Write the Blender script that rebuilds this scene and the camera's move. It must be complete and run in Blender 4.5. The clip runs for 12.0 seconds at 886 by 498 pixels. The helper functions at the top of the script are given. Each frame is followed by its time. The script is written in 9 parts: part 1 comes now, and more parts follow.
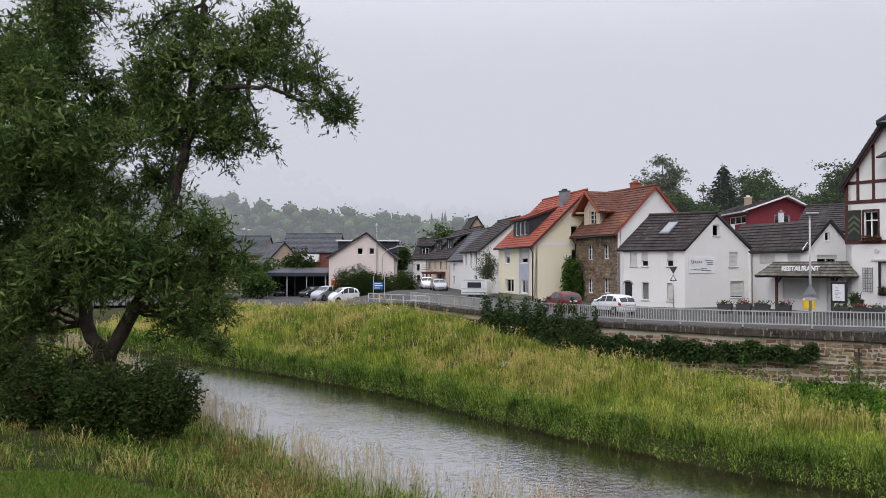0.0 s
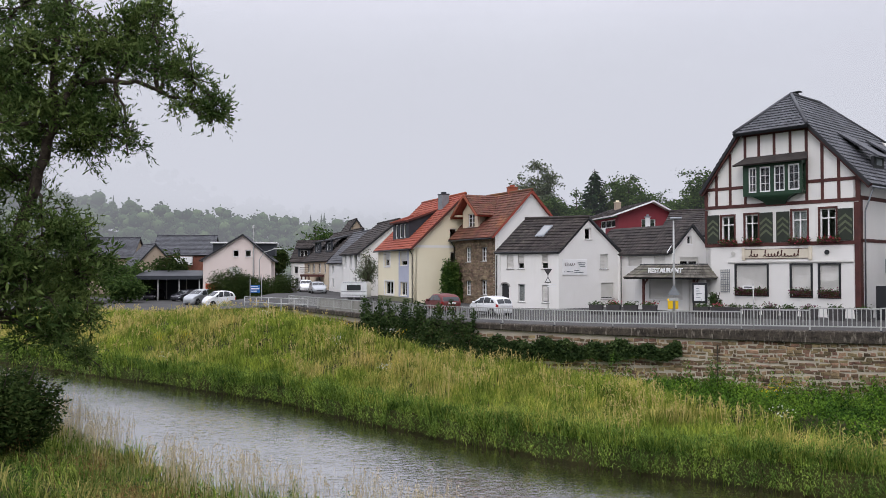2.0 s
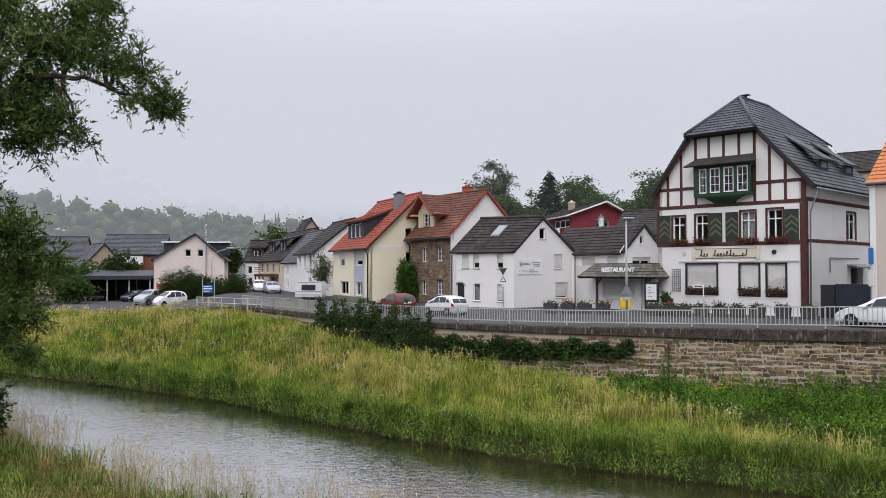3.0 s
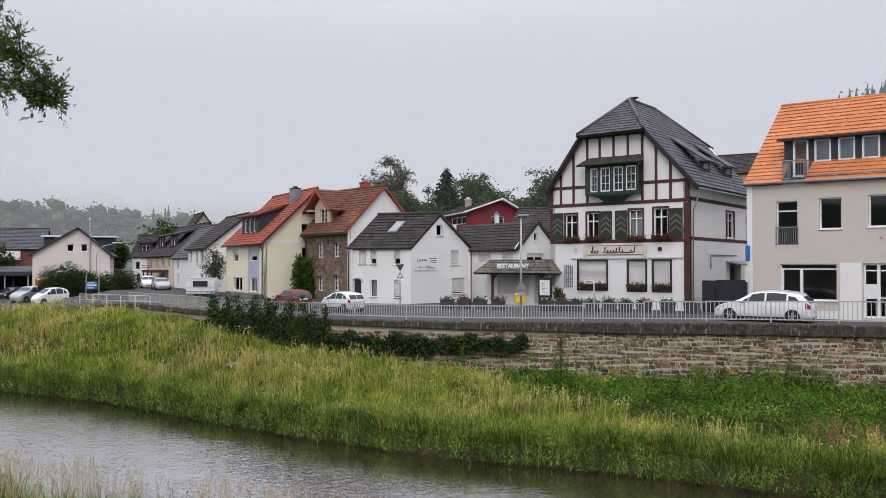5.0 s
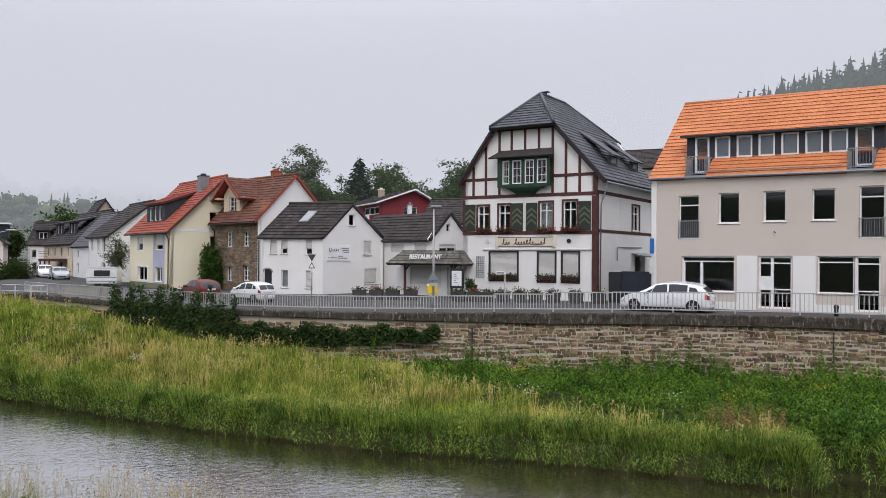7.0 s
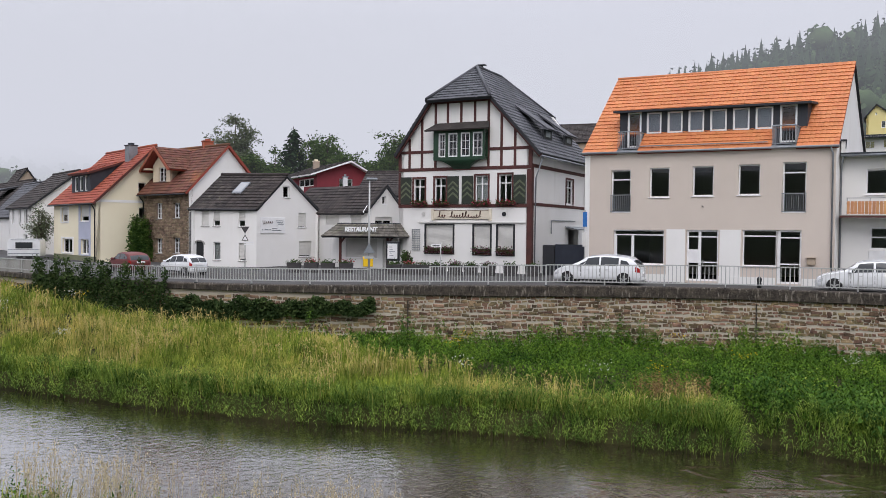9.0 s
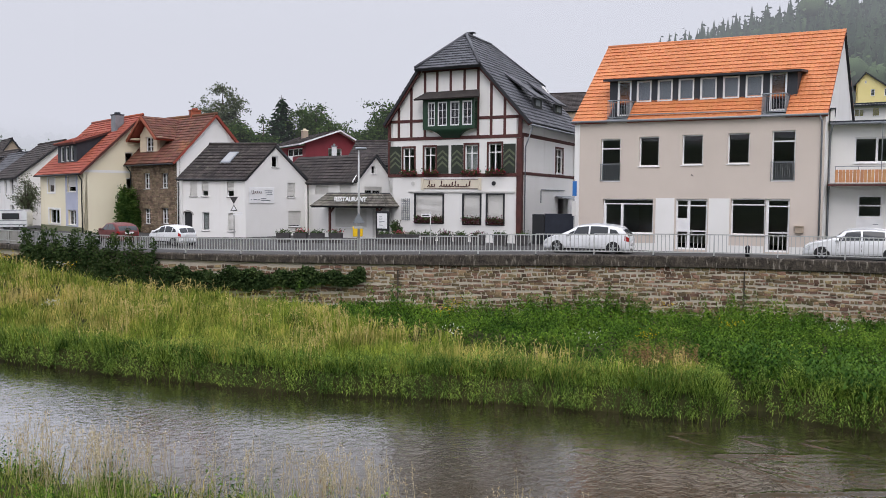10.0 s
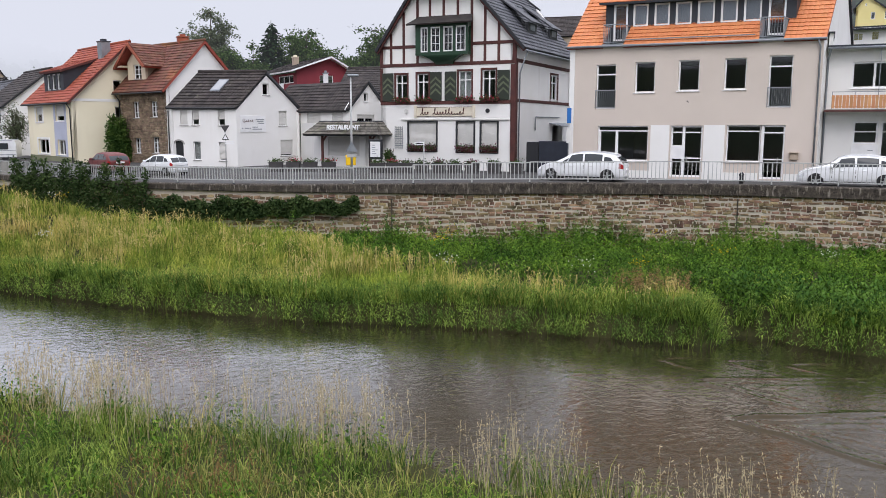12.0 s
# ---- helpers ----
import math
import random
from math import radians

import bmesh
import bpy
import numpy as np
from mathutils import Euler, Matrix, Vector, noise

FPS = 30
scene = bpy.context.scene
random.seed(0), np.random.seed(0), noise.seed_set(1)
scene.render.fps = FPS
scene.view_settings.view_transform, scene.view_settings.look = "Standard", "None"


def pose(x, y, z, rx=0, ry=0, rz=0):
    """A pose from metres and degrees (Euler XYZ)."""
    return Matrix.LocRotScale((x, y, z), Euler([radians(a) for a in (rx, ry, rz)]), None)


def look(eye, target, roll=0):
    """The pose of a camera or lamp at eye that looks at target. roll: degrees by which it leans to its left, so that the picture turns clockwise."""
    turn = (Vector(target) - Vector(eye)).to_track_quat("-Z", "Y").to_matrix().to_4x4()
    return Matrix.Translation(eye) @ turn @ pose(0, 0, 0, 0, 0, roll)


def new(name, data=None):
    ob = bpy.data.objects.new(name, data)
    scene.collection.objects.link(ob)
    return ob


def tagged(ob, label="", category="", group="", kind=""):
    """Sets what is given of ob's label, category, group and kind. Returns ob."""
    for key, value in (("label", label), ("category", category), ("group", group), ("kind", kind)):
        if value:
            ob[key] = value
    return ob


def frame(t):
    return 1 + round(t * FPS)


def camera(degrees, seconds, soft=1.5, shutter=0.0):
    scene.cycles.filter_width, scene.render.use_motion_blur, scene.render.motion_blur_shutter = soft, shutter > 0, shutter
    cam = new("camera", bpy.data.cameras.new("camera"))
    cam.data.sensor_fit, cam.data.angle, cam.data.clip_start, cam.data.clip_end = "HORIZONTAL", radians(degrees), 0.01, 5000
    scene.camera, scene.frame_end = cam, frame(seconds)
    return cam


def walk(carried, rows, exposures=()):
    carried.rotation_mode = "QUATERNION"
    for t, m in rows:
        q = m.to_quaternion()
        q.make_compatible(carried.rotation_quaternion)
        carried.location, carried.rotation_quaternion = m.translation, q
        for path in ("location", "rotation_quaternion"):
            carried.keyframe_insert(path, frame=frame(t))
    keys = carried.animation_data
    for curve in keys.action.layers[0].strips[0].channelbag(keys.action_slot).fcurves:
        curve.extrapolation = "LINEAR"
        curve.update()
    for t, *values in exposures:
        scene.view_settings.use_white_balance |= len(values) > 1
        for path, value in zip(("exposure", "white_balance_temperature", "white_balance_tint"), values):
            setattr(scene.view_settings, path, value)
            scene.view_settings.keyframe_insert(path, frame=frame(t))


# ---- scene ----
cam = camera(56.81, 12.0, soft=0.5)
EYE = (0.0, 0.0, 2.8)
# seconds, yaw, pitch, roll
ROWS = [
    (0.0, 0.00, 1.29, 0.10),
    (0.5, -1.51, 1.43, 0.05),
    (1.0, -3.84, 1.48, 0.10),
    (1.5, -6.35, 1.47, -0.01),
    (2.0, -8.40, 1.47, -0.01),
    (2.5, -10.12, 1.46, -0.07),
    (3.0, -11.51, 1.44, -0.06),
    (5.0, -18.69, 1.16, 0.01),
    (5.5, -20.19, 1.02, 0.06),
    (6.0, -21.65, 0.88, 0.19),
    (6.5, -23.02, 0.71, 0.22),
    (7.0, -24.79, 0.52, 0.36),
    (9.0, -29.29, -1.35, 0.55),
    (9.5, -29.77, -2.13, 0.46),
    (10.0, -30.02, -3.47, 0.39),
    (10.5, -30.03, -4.34, 0.37),
    (11.0, -30.04, -5.20, 0.26),
    (11.5, -30.28, -7.07, 0.21),
    (12.0, -30.47, -8.46, 0.14),
]
walk(cam, [(t, pose(*EYE, 90 + pitch, 0, yaw) @ pose(0, 0, 0, 0, 0, roll)) for t, yaw, pitch, roll in ROWS],
     [(t, e, 6430 + (0 if t < 11 else -90), 14) for t, e in ((0.0, 0.11), (3.0, 0.13), (5.5, 0.09), (7.0, 0.11), (9.0, 0.16), (10.0, 0.21), (11.0, 0.24), (12.0, 0.35))])

# ---- overcast daylight ----
world = bpy.data.worlds.new("overcast")
scene.world = world
world.use_nodes = True
wn, wl = world.node_tree.nodes, world.node_tree.links
bg = wn["Background"]
sky = wn.new("ShaderNodeTexSky")
sky.sky_type = 'NISHITA'
sky.sun_disc = False
sky.sun_elevation = radians(48)
sky.sun_rotation = radians(200)
sky.dust_density = 4.0
skyscale = wn.new("ShaderNodeMixRGB")
skyscale.blend_type = 'MULTIPLY'
skyscale.inputs[0].default_value = 1.0
skyscale.inputs[2].default_value = (0.09, 0.09, 0.09, 1)
wl.new(sky.outputs[0], skyscale.inputs[1])
wtc = wn.new("ShaderNodeTexCoord")
wmap = wn.new("ShaderNodeMapping")
wmap.inputs["Scale"].default_value = (1.4, 1.4, 4.0)
wl.new(wtc.outputs["Generated"], wmap.inputs[0])
wnoise = wn.new("ShaderNodeTexNoise")
wnoise.inputs["Scale"].default_value = 1.6
wnoise.inputs["Detail"].default_value = 5
wl.new(wmap.outputs[0], wnoise.inputs["Vector"])
wramp = wn.new("ShaderNodeValToRGB")
wramp.color_ramp.elements[0].position = 0.3
wramp.color_ramp.elements[0].color = (0.655, 0.675, 0.745, 1)
wramp.color_ramp.elements[1].position = 0.7
wramp.color_ramp.elements[1].color = (0.735, 0.755, 0.82, 1)
wl.new(wnoise.outputs[0], wramp.inputs[0])
wmix = wn.new("ShaderNodeMixRGB")
wmix.inputs[0].default_value = 0.93
wl.new(skyscale.outputs[0], wmix.inputs[1])
wl.new(wramp.outputs[0], wmix.inputs[2])
# an overcast sky brightens towards the zenith
wsep = wn.new("ShaderNodeSeparateXYZ")
wl.new(wtc.outputs["Generated"], wsep.inputs[0])
wz = wn.new("ShaderNodeMapRange")
wz.interpolation_type = 'SMOOTHSTEP'
wz.inputs[1].default_value, wz.inputs[2].default_value = 0.22, 0.95
wz.inputs[3].default_value, wz.inputs[4].default_value = 1.0, 2.3
wl.new(wsep.outputs[2], wz.inputs[0])
wmul = wn.new("ShaderNodeVectorMath")
wmul.operation = 'SCALE'
wl.new(wmix.outputs[0], wmul.inputs[0])
wl.new(wz.outputs[0], wmul.inputs[3])
wl.new(wmul.outputs[0], bg.inputs[0])
bg.inputs[1].default_value = 1.0
sun = new("sun", bpy.data.lights.new("sun", 'SUN'))
sun.data.energy = 0.9
sun.data.angle = radians(40)
sun.data.color = (1.0, 0.97, 0.92)
sun.matrix_world = look((-26, -50, 105), (20, 40, 0))

# ---- materials ----
MATS = {}


def nodes_of(name):
    m = bpy.data.materials.new(name)
    m.use_nodes = True
    return m, m.node_tree.nodes, m.node_tree.links, m.node_tree.nodes["Principled BSDF"]


def surface(name, c1, c2, rough=0.8, scale=3.0, fine=40.0, bump=0.15, dist=0.01, metal=0.0, island=0.0, stain=None, spec=0.4, coord="Object", random=0.0):
    """Two colours mixed by a coarse and a fine noise, with fine relief, stains and a shift of brightness per piece."""
    if name in MATS:
        return MATS[name]
    m, n, l, b = nodes_of(name)
    tc = n.new("ShaderNodeTexCoord")
    geo = n.new("ShaderNodeNewGeometry")
    vec = geo.outputs["Position"] if coord == "World" else tc.outputs["Object"]
    a = n.new("ShaderNodeTexNoise")
    a.inputs["Scale"].default_value, a.inputs["Detail"].default_value = scale, 6
    f = n.new("ShaderNodeTexNoise")
    f.inputs["Scale"].default_value, f.inputs["Detail"].default_value = fine, 4
    l.new(vec, a.inputs["Vector"])
    l.new(vec, f.inputs["Vector"])
    add = n.new("ShaderNodeMath")
    add.operation = 'MULTIPLY_ADD'
    add.inputs[1].default_value = 0.45
    l.new(f.outputs[0], add.inputs[0])
    l.new(a.outputs[0], add.inputs[2])
    r = n.new("ShaderNodeMapRange")
    r.inputs[1].default_value, r.inputs[2].default_value = 0.5, 0.95
    l.new(add.outputs[0], r.inputs[0])
    mix = n.new("ShaderNodeMixRGB")
    mix.inputs[1].default_value, mix.inputs[2].default_value = (*c1, 1), (*c2, 1)
    l.new(r.outputs[0], mix.inputs[0])
    out = mix.outputs[0]
    if stain:
        s = n.new("ShaderNodeTexNoise")
        s.inputs["Scale"].default_value, s.inputs["Detail"].default_value = stain[1], 8
        mp = n.new("ShaderNodeMapping")
        mp.inputs["Scale"].default_value = stain[2] if len(stain) > 2 else (1, 1, 1)
        l.new(vec, mp.inputs[0])
        l.new(mp.outputs[0], s.inputs["Vector"])
        sr = n.new("ShaderNodeMapRange")
        lo = stain[3] if len(stain) > 3 else 0.55
        sr.inputs[1].default_value, sr.inputs[2].default_value = lo, lo + 0.15
        sr.inputs[4].default_value = stain[4] if len(stain) > 4 else 0.8
        l.new(s.outputs[0], sr.inputs[0])
        sm = n.new("ShaderNodeMixRGB")
        sm.inputs[2].default_value = (*stain[0], 1)
        l.new(sr.outputs[0], sm.inputs[0])
        l.new(out, sm.inputs[1])
        out = sm.outputs[0]
    if island or random:
        hs = n.new("ShaderNodeHueSaturation")
        mr = n.new("ShaderNodeMapRange")
        k = island or random
        mr.inputs[3].default_value, mr.inputs[4].default_value = 1 - k, 1 + k
        if island:
            l.new(geo.outputs["Random Per Island"], mr.inputs[0])
        else:
            oi = n.new("ShaderNodeObjectInfo")
            l.new(oi.outputs["Random"], mr.inputs[0])
        l.new(mr.outputs[0], hs.inputs["Value"])
        mh = n.new("ShaderNodeMapRange")
        mh.inputs[3].default_value, mh.inputs[4].default_value = 0.5 - 0.06 * k, 0.5 + 0.06 * k
        wh = n.new("ShaderNodeTexWhiteNoise")
        wh.noise_dimensions = '1D'
        l.new(mr.outputs[0], wh.inputs["W"])
        l.new(wh.outputs[0], mh.inputs[0])
        l.new(mh.outputs[0], hs.inputs["Hue"])
        l.new(out, hs.inputs["Color"])
        out = hs.outputs[0]
    l.new(out, b.inputs["Base Color"])
    b.inputs["Roughness"].default_value, b.inputs["Metallic"].default_value = rough, metal
    b.inputs["Specular IOR Level"].default_value = spec
    if bump:
        bp = n.new("ShaderNodeBump")
        bp.inputs["Strength"].default_value, bp.inputs["Distance"].default_value = bump, dist
        l.new(add.outputs[0], bp.inputs["Height"])
        l.new(bp.outputs[0], b.inputs["Normal"])
    MATS[name] = m
    return m


def foliage(name, c1, c2, dry=None, scale=0.25, lo=0.45, trans=0.35, clump=None, rough=0.8):
    """Leaves and blades: two greens per leaf, dry patches by place, light passing through."""
    if name in MATS:
        return MATS[name]
    m, n, l, b = nodes_of(name)
    geo = n.new("ShaderNodeNewGeometry")
    mix = n.new("ShaderNodeMixRGB")
    mix.inputs[1].default_value, mix.inputs[2].default_value = (*c1, 1), (*c2, 1)
    l.new(geo.outputs["Random Per Island"], mix.inputs[0])
    out = mix.outputs[0]
    if dry:
        a = n.new("ShaderNodeTexNoise")
        a.inputs["Scale"].default_value, a.inputs["Detail"].default_value = scale, 5
        l.new(geo.outputs["Position"], a.inputs["Vector"])
        wh = n.new("ShaderNodeMath")
        wh.operation = 'MULTIPLY_ADD'
        wh.inputs[1].default_value = 0.22
        l.new(geo.outputs["Random Per Island"], wh.inputs[0])
        l.new(a.outputs[0], wh.inputs[2])
        r = n.new("ShaderNodeMapRange")
        r.inputs[1].default_value, r.inputs[2].default_value = lo, lo + 0.25
        l.new(wh.outputs[0], r.inputs[0])
        md = n.new("ShaderNodeMixRGB")
        md.inputs[2].default_value = (*dry, 1)
        l.new(r.outputs[0], md.inputs[0])
        l.new(out, md.inputs[1])
        out = md.outputs[0]
    if clump:
        # single plants and tufts differ from their neighbours
        cn = n.new("ShaderNodeTexNoise")
        cn.inputs["Scale"].default_value, cn.inputs["Detail"].default_value = clump[0], 3
        l.new(geo.outputs["Position"], cn.inputs["Vector"])
        cr = n.new("ShaderNodeMapRange")
        cr.inputs[1].default_value, cr.inputs[2].default_value = 0.3, 0.7
        cr.inputs[3].default_value, cr.inputs[4].default_value = 1 - clump[1], 1 + clump[1]
        l.new(cn.outputs[0], cr.inputs[0])
        ch = n.new("ShaderNodeMapRange")
        ch.inputs[1].default_value, ch.inputs[2].default_value = 0.35, 0.65
        ch.inputs[3].default_value, ch.inputs[4].default_value = 0.515, 0.485
        l.new(cn.outputs[0], ch.inputs[0])
        hs = n.new("ShaderNodeHueSaturation")
        l.new(cr.outputs[0], hs.inputs["Value"])
        l.new(ch.outputs[0], hs.inputs["Hue"])
        l.new(out, hs.inputs["Color"])
        out = hs.outputs[0]
    l.new(out, b.inputs["Base Color"])
    b.inputs["Roughness"].default_value = rough
    b.inputs["Specular IOR Level"].default_value = 0.06
    tr = n.new("ShaderNodeBsdfTranslucent")
    l.new(out, tr.inputs["Color"])
    ms = n.new("ShaderNodeMixShader")
    ms.inputs[0].default_value = trans
    l.new(b.outputs[0], ms.inputs[1])
    l.new(tr.outputs[0], ms.inputs[2])
    l.new(ms.outputs[0], n["Material Output"].inputs[0])
    MATS[name] = m
    return m


def glass(name, tint=(0.78, 0.81, 0.82)):
    if name in MATS:
        return MATS[name]
    m, n, l, b = nodes_of(name)
    t = n.new("ShaderNodeBsdfTransparent")
    t.inputs[0].default_value = (*tint, 1)
    g = n.new("ShaderNodeBsdfGlossy")
    g.inputs["Roughness"].default_value = 0.03
    fr = n.new("ShaderNodeFresnel")
    fr.inputs[0].default_value = 1.5
    ms = n.new("ShaderNodeMixShader")
    l.new(fr.outputs[0], ms.inputs[0])
    l.new(t.outputs[0], ms.inputs[1])
    l.new(g.outputs[0], ms.inputs[2])
    l.new(ms.outputs[0], n["Material Output"].inputs[0])
    MATS[name] = m
    return m


def plain(name, c, rough=0.5, metal=0.0, coat=0.0):
    if name in MATS:
        return MATS[name]
    m = surface(name, tuple(v * 0.92 for v in c), tuple(min(1, v * 1.06) for v in c), rough, 2.0, 60, 0.03, 0.002, metal)
    m.node_tree.nodes["Principled BSDF"].inputs["Coat Weight"].default_value = coat
    return m


M_WHITE = surface("white_render", (0.74, 0.73, 0.70), (0.80, 0.79, 0.77), 0.9, 0.5, 60, 0.25, 0.006, stain=((0.60, 0.58, 0.54), 0.7, (1.6, 1.6, 0.25), 0.60, 0.35))
M_BEIGE = surface("beige_render", (0.56, 0.49, 0.43), (0.61, 0.535, 0.47), 0.9, 0.4, 70, 0.2, 0.005)
M_YELLOW = surface("yellow_render", (0.76, 0.69, 0.51), (0.80, 0.74, 0.56), 0.9, 0.4, 70, 0.2, 0.005, stain=((0.66, 0.58, 0.42), 0.6, (1.2, 1.2, 0.3), 0.62, 0.3))
M_PINK = surface("pale_pink_render", (0.70, 0.60, 0.56), (0.75, 0.66, 0.62), 0.9, 0.4, 60, 0.2, 0.005)
M_CREAM = surface("cream_render", (0.62, 0.52, 0.38), (0.68, 0.58, 0.44), 0.9, 0.5, 60, 0.2, 0.005)
M_TAUPE = surface("brown_render", (0.36, 0.29, 0.22), (0.42, 0.34, 0.26), 0.9, 0.5, 60, 0.2, 0.005)
M_REDWALL = surface("dark_red_boards", (0.16, 0.02, 0.03), (0.22, 0.03, 0.04), 0.7, 0.6, 40, 0.2, 0.005)
M_INSIDE = surface("dim_interior", (0.22, 0.19, 0.16), (0.30, 0.27, 0.23), 0.9, 0.7, 10, 0)
M_TIMBER = surface("dark_red_timber", (0.055, 0.018, 0.016), (0.10, 0.032, 0.026), 0.7, 2.0, 30, 0.3, 0.006)
M_GREEN = surface("green_paint", (0.012, 0.038, 0.020), (0.018, 0.054, 0.028), 0.45, 2, 40, 0.1, 0.003)
M_SHUT = surface("dark_green_paint", (0.020, 0.026, 0.018), (0.030, 0.038, 0.026), 0.5, 2, 40, 0.1, 0.003)
M_SHUT2 = surface("pale_green_paint", (0.085, 0.100, 0.060), (0.125, 0.140, 0.085), 0.5, 2, 40, 0.1, 0.003)
M_SLATE = surface("dark_roof_tile", (0.032, 0.034, 0.040), (0.078, 0.081, 0.092), 0.5, 1.2, 20, 0.2, 0.01, island=0.3)
M_OLDTILE = surface("weathered_brown_tile", (0.022, 0.018, 0.017), (0.052, 0.042, 0.038), 0.8, 1.2, 14, 0.4, 0.02, island=0.35, stain=((0.13, 0.12, 0.09), 2.2, (1, 1, 1), 0.62, 0.7))
M_ORANGE = surface("new_orange_tile", (0.50, 0.172, 0.062), (0.59, 0.222, 0.086), 0.65, 0.7, 20, 0.15, 0.01, island=0.06)
M_REDTILE = surface("red_clay_tile", (0.25, 0.055, 0.030), (0.32, 0.074, 0.042), 0.7, 0.5, 20, 0.15, 0.01, island=0.12)
M_BROWNTILE = surface("brown_clay_tile", (0.100, 0.040, 0.025), (0.160, 0.060, 0.036), 0.75, 0.8, 16, 0.3, 0.01, island=0.25, stain=((0.36, 0.14, 0.035), 0.4, (1, 1, 1), 0.58, 0.55))
M_FRAME = plain("white_frame", (0.80, 0.80, 0.80), 0.4)
M_GLASS = glass("window_glass")
M_SHUTTER = surface("pale_roller_shutter", (0.58, 0.57, 0.54), (0.64, 0.63, 0.60), 0.6, 2, 40, 0.05, 0.003)
M_GUTTER = surface("zinc_gutter", (0.22, 0.24, 0.26), (0.30, 0.32, 0.34), 0.45, 3, 40, 0.1, 0.004, metal=0.6)
M_BLACK = plain("black_paint", (0.02, 0.021, 0.024), 0.5)
M_ANTH = surface("anthracite_cladding", (0.022, 0.026, 0.034), (0.035, 0.04, 0.05), 0.6, 1.5, 30, 0.1, 0.004)
M_STEEL = surface("galvanised_steel", (0.40, 0.405, 0.40), (0.50, 0.505, 0.50), 0.5, 4, 50, 0.1, 0.003, metal=0.35, stain=((0.28, 0.24, 0.2), 3.0, (1, 1, 1), 0.64, 0.6))
M_WOOD = surface("orange_wood", (0.45, 0.20, 0.08), (0.56, 0.28, 0.13), 0.6, 2, 30, 0.2, 0.004, random=0.15)
M_CONC = surface("grey_concrete", (0.26, 0.25, 0.235), (0.36, 0.35, 0.33), 0.9, 1.0, 30, 0.3, 0.01, stain=((0.12, 0.115, 0.10), 0.9, (1, 1, 0.4), 0.55, 0.7))
M_ASPHALT = surface("asphalt", (0.058, 0.057, 0.057), (0.092, 0.090, 0.088), 0.9, 0.3, 60, 0.3, 0.006, spec=0.15, coord="World")
M_EARTH = surface("earth_and_stubble", (0.022, 0.028, 0.009), (0.055, 0.052, 0.020), 0.95, 0.35, 12, 0.6, 0.05, coord="World", spec=0.1)
M_COPING = surface("dark_coping", (0.018, 0.015, 0.012), (0.085, 0.070, 0.055), 0.95, 3.5, 14, 1.0, 0.04, stain=((0.30, 0.27, 0.23), 9.0, (1, 1, 0.25), 0.56, 0.75), coord="World")
M_MORTAR = surface("pale_mortar", (0.40, 0.36, 0.29), (0.52, 0.47, 0.39), 0.95, 2.0, 40, 0.5, 0.01, coord="World")
M_STONE = surface("brown_rubble_stone", (0.084, 0.054, 0.033), (0.31, 0.215, 0.130), 0.9, 2.2, 20, 0.5, 0.02, random=0.55, coord="World", stain=((0.20, 0.135, 0.08), 0.7, (1, 1, 1), 0.6, 0.3))
M_STONEJ = surface("brown_rubble_stone_far", (0.084, 0.054, 0.033), (0.31, 0.215, 0.130), 0.9, 2.2, 20, 0.5, 0.02, island=0.55, coord="World", stain=((0.20, 0.135, 0.08), 0.7, (1, 1, 1), 0.6, 0.3))
M_CANOPY = surface("mossy_canopy_tile", (0.085, 0.078, 0.066), (0.18, 0.165, 0.14), 0.85, 1.5, 16, 0.4, 0.015, island=0.3, stain=((0.15, 0.16, 0.09), 1.4, (1, 1, 1), 0.58, 0.6))
M_RUBBLE = surface("house_stone", (0.12, 0.086, 0.058), (0.30, 0.225, 0.155), 0.9, 2.0, 25, 0.5, 0.02, island=0.35)

M_WOODS = surface("dark_woods", (0.018, 0.034, 0.014), (0.050, 0.075, 0.030), 0.95, 0.12, 0.8, 0.8, 1.0, coord="World")

# ---- building blocks ----


def thing(name, label, category, group="", kind="", at=(0, 0, 0)):
    ob = new(name)
    ob.location = at
    ob.empty_display_size = 0.2
    return tagged(ob, label, category, group, kind)


def mesh_ob(name, verts, faces, material, parent=None, label="", smooth=False):
    me = bpy.data.meshes.new(name)
    me.from_pydata([tuple(v) for v in verts], [], [tuple(f) for f in faces])
    me.update()
    if smooth:
        me.shade_smooth()
    me.materials.append(material)
    ob = new(name, me)
    if parent:
        ob.parent = parent
        up = parent
        loc = Vector((0, 0, 0))
        while up:
            loc += up.location
            up = up.parent
        ob.location = -loc
    if label:
        ob["label"] = label
    return ob


def part(name, bm, material, parent=None, label="", smooth=False):
    """Links a bmesh, whose coordinates are the world's, as one mesh object under a thing or a part."""
    me = bpy.data.meshes.new(name)
    bmesh.ops.recalc_face_normals(bm, faces=bm.faces)
    bm.to_mesh(me)
    bm.free()
    if smooth:
        me.shade_smooth()
    me.materials.append(material)
    ob = new(name, me)
    if parent:
        ob.parent = parent
        loc, up = Vector((0, 0, 0)), parent
        while up:
            loc += up.location
            up = up.parent
        ob.location = -loc
    if label:
        ob["label"] = label
    return ob


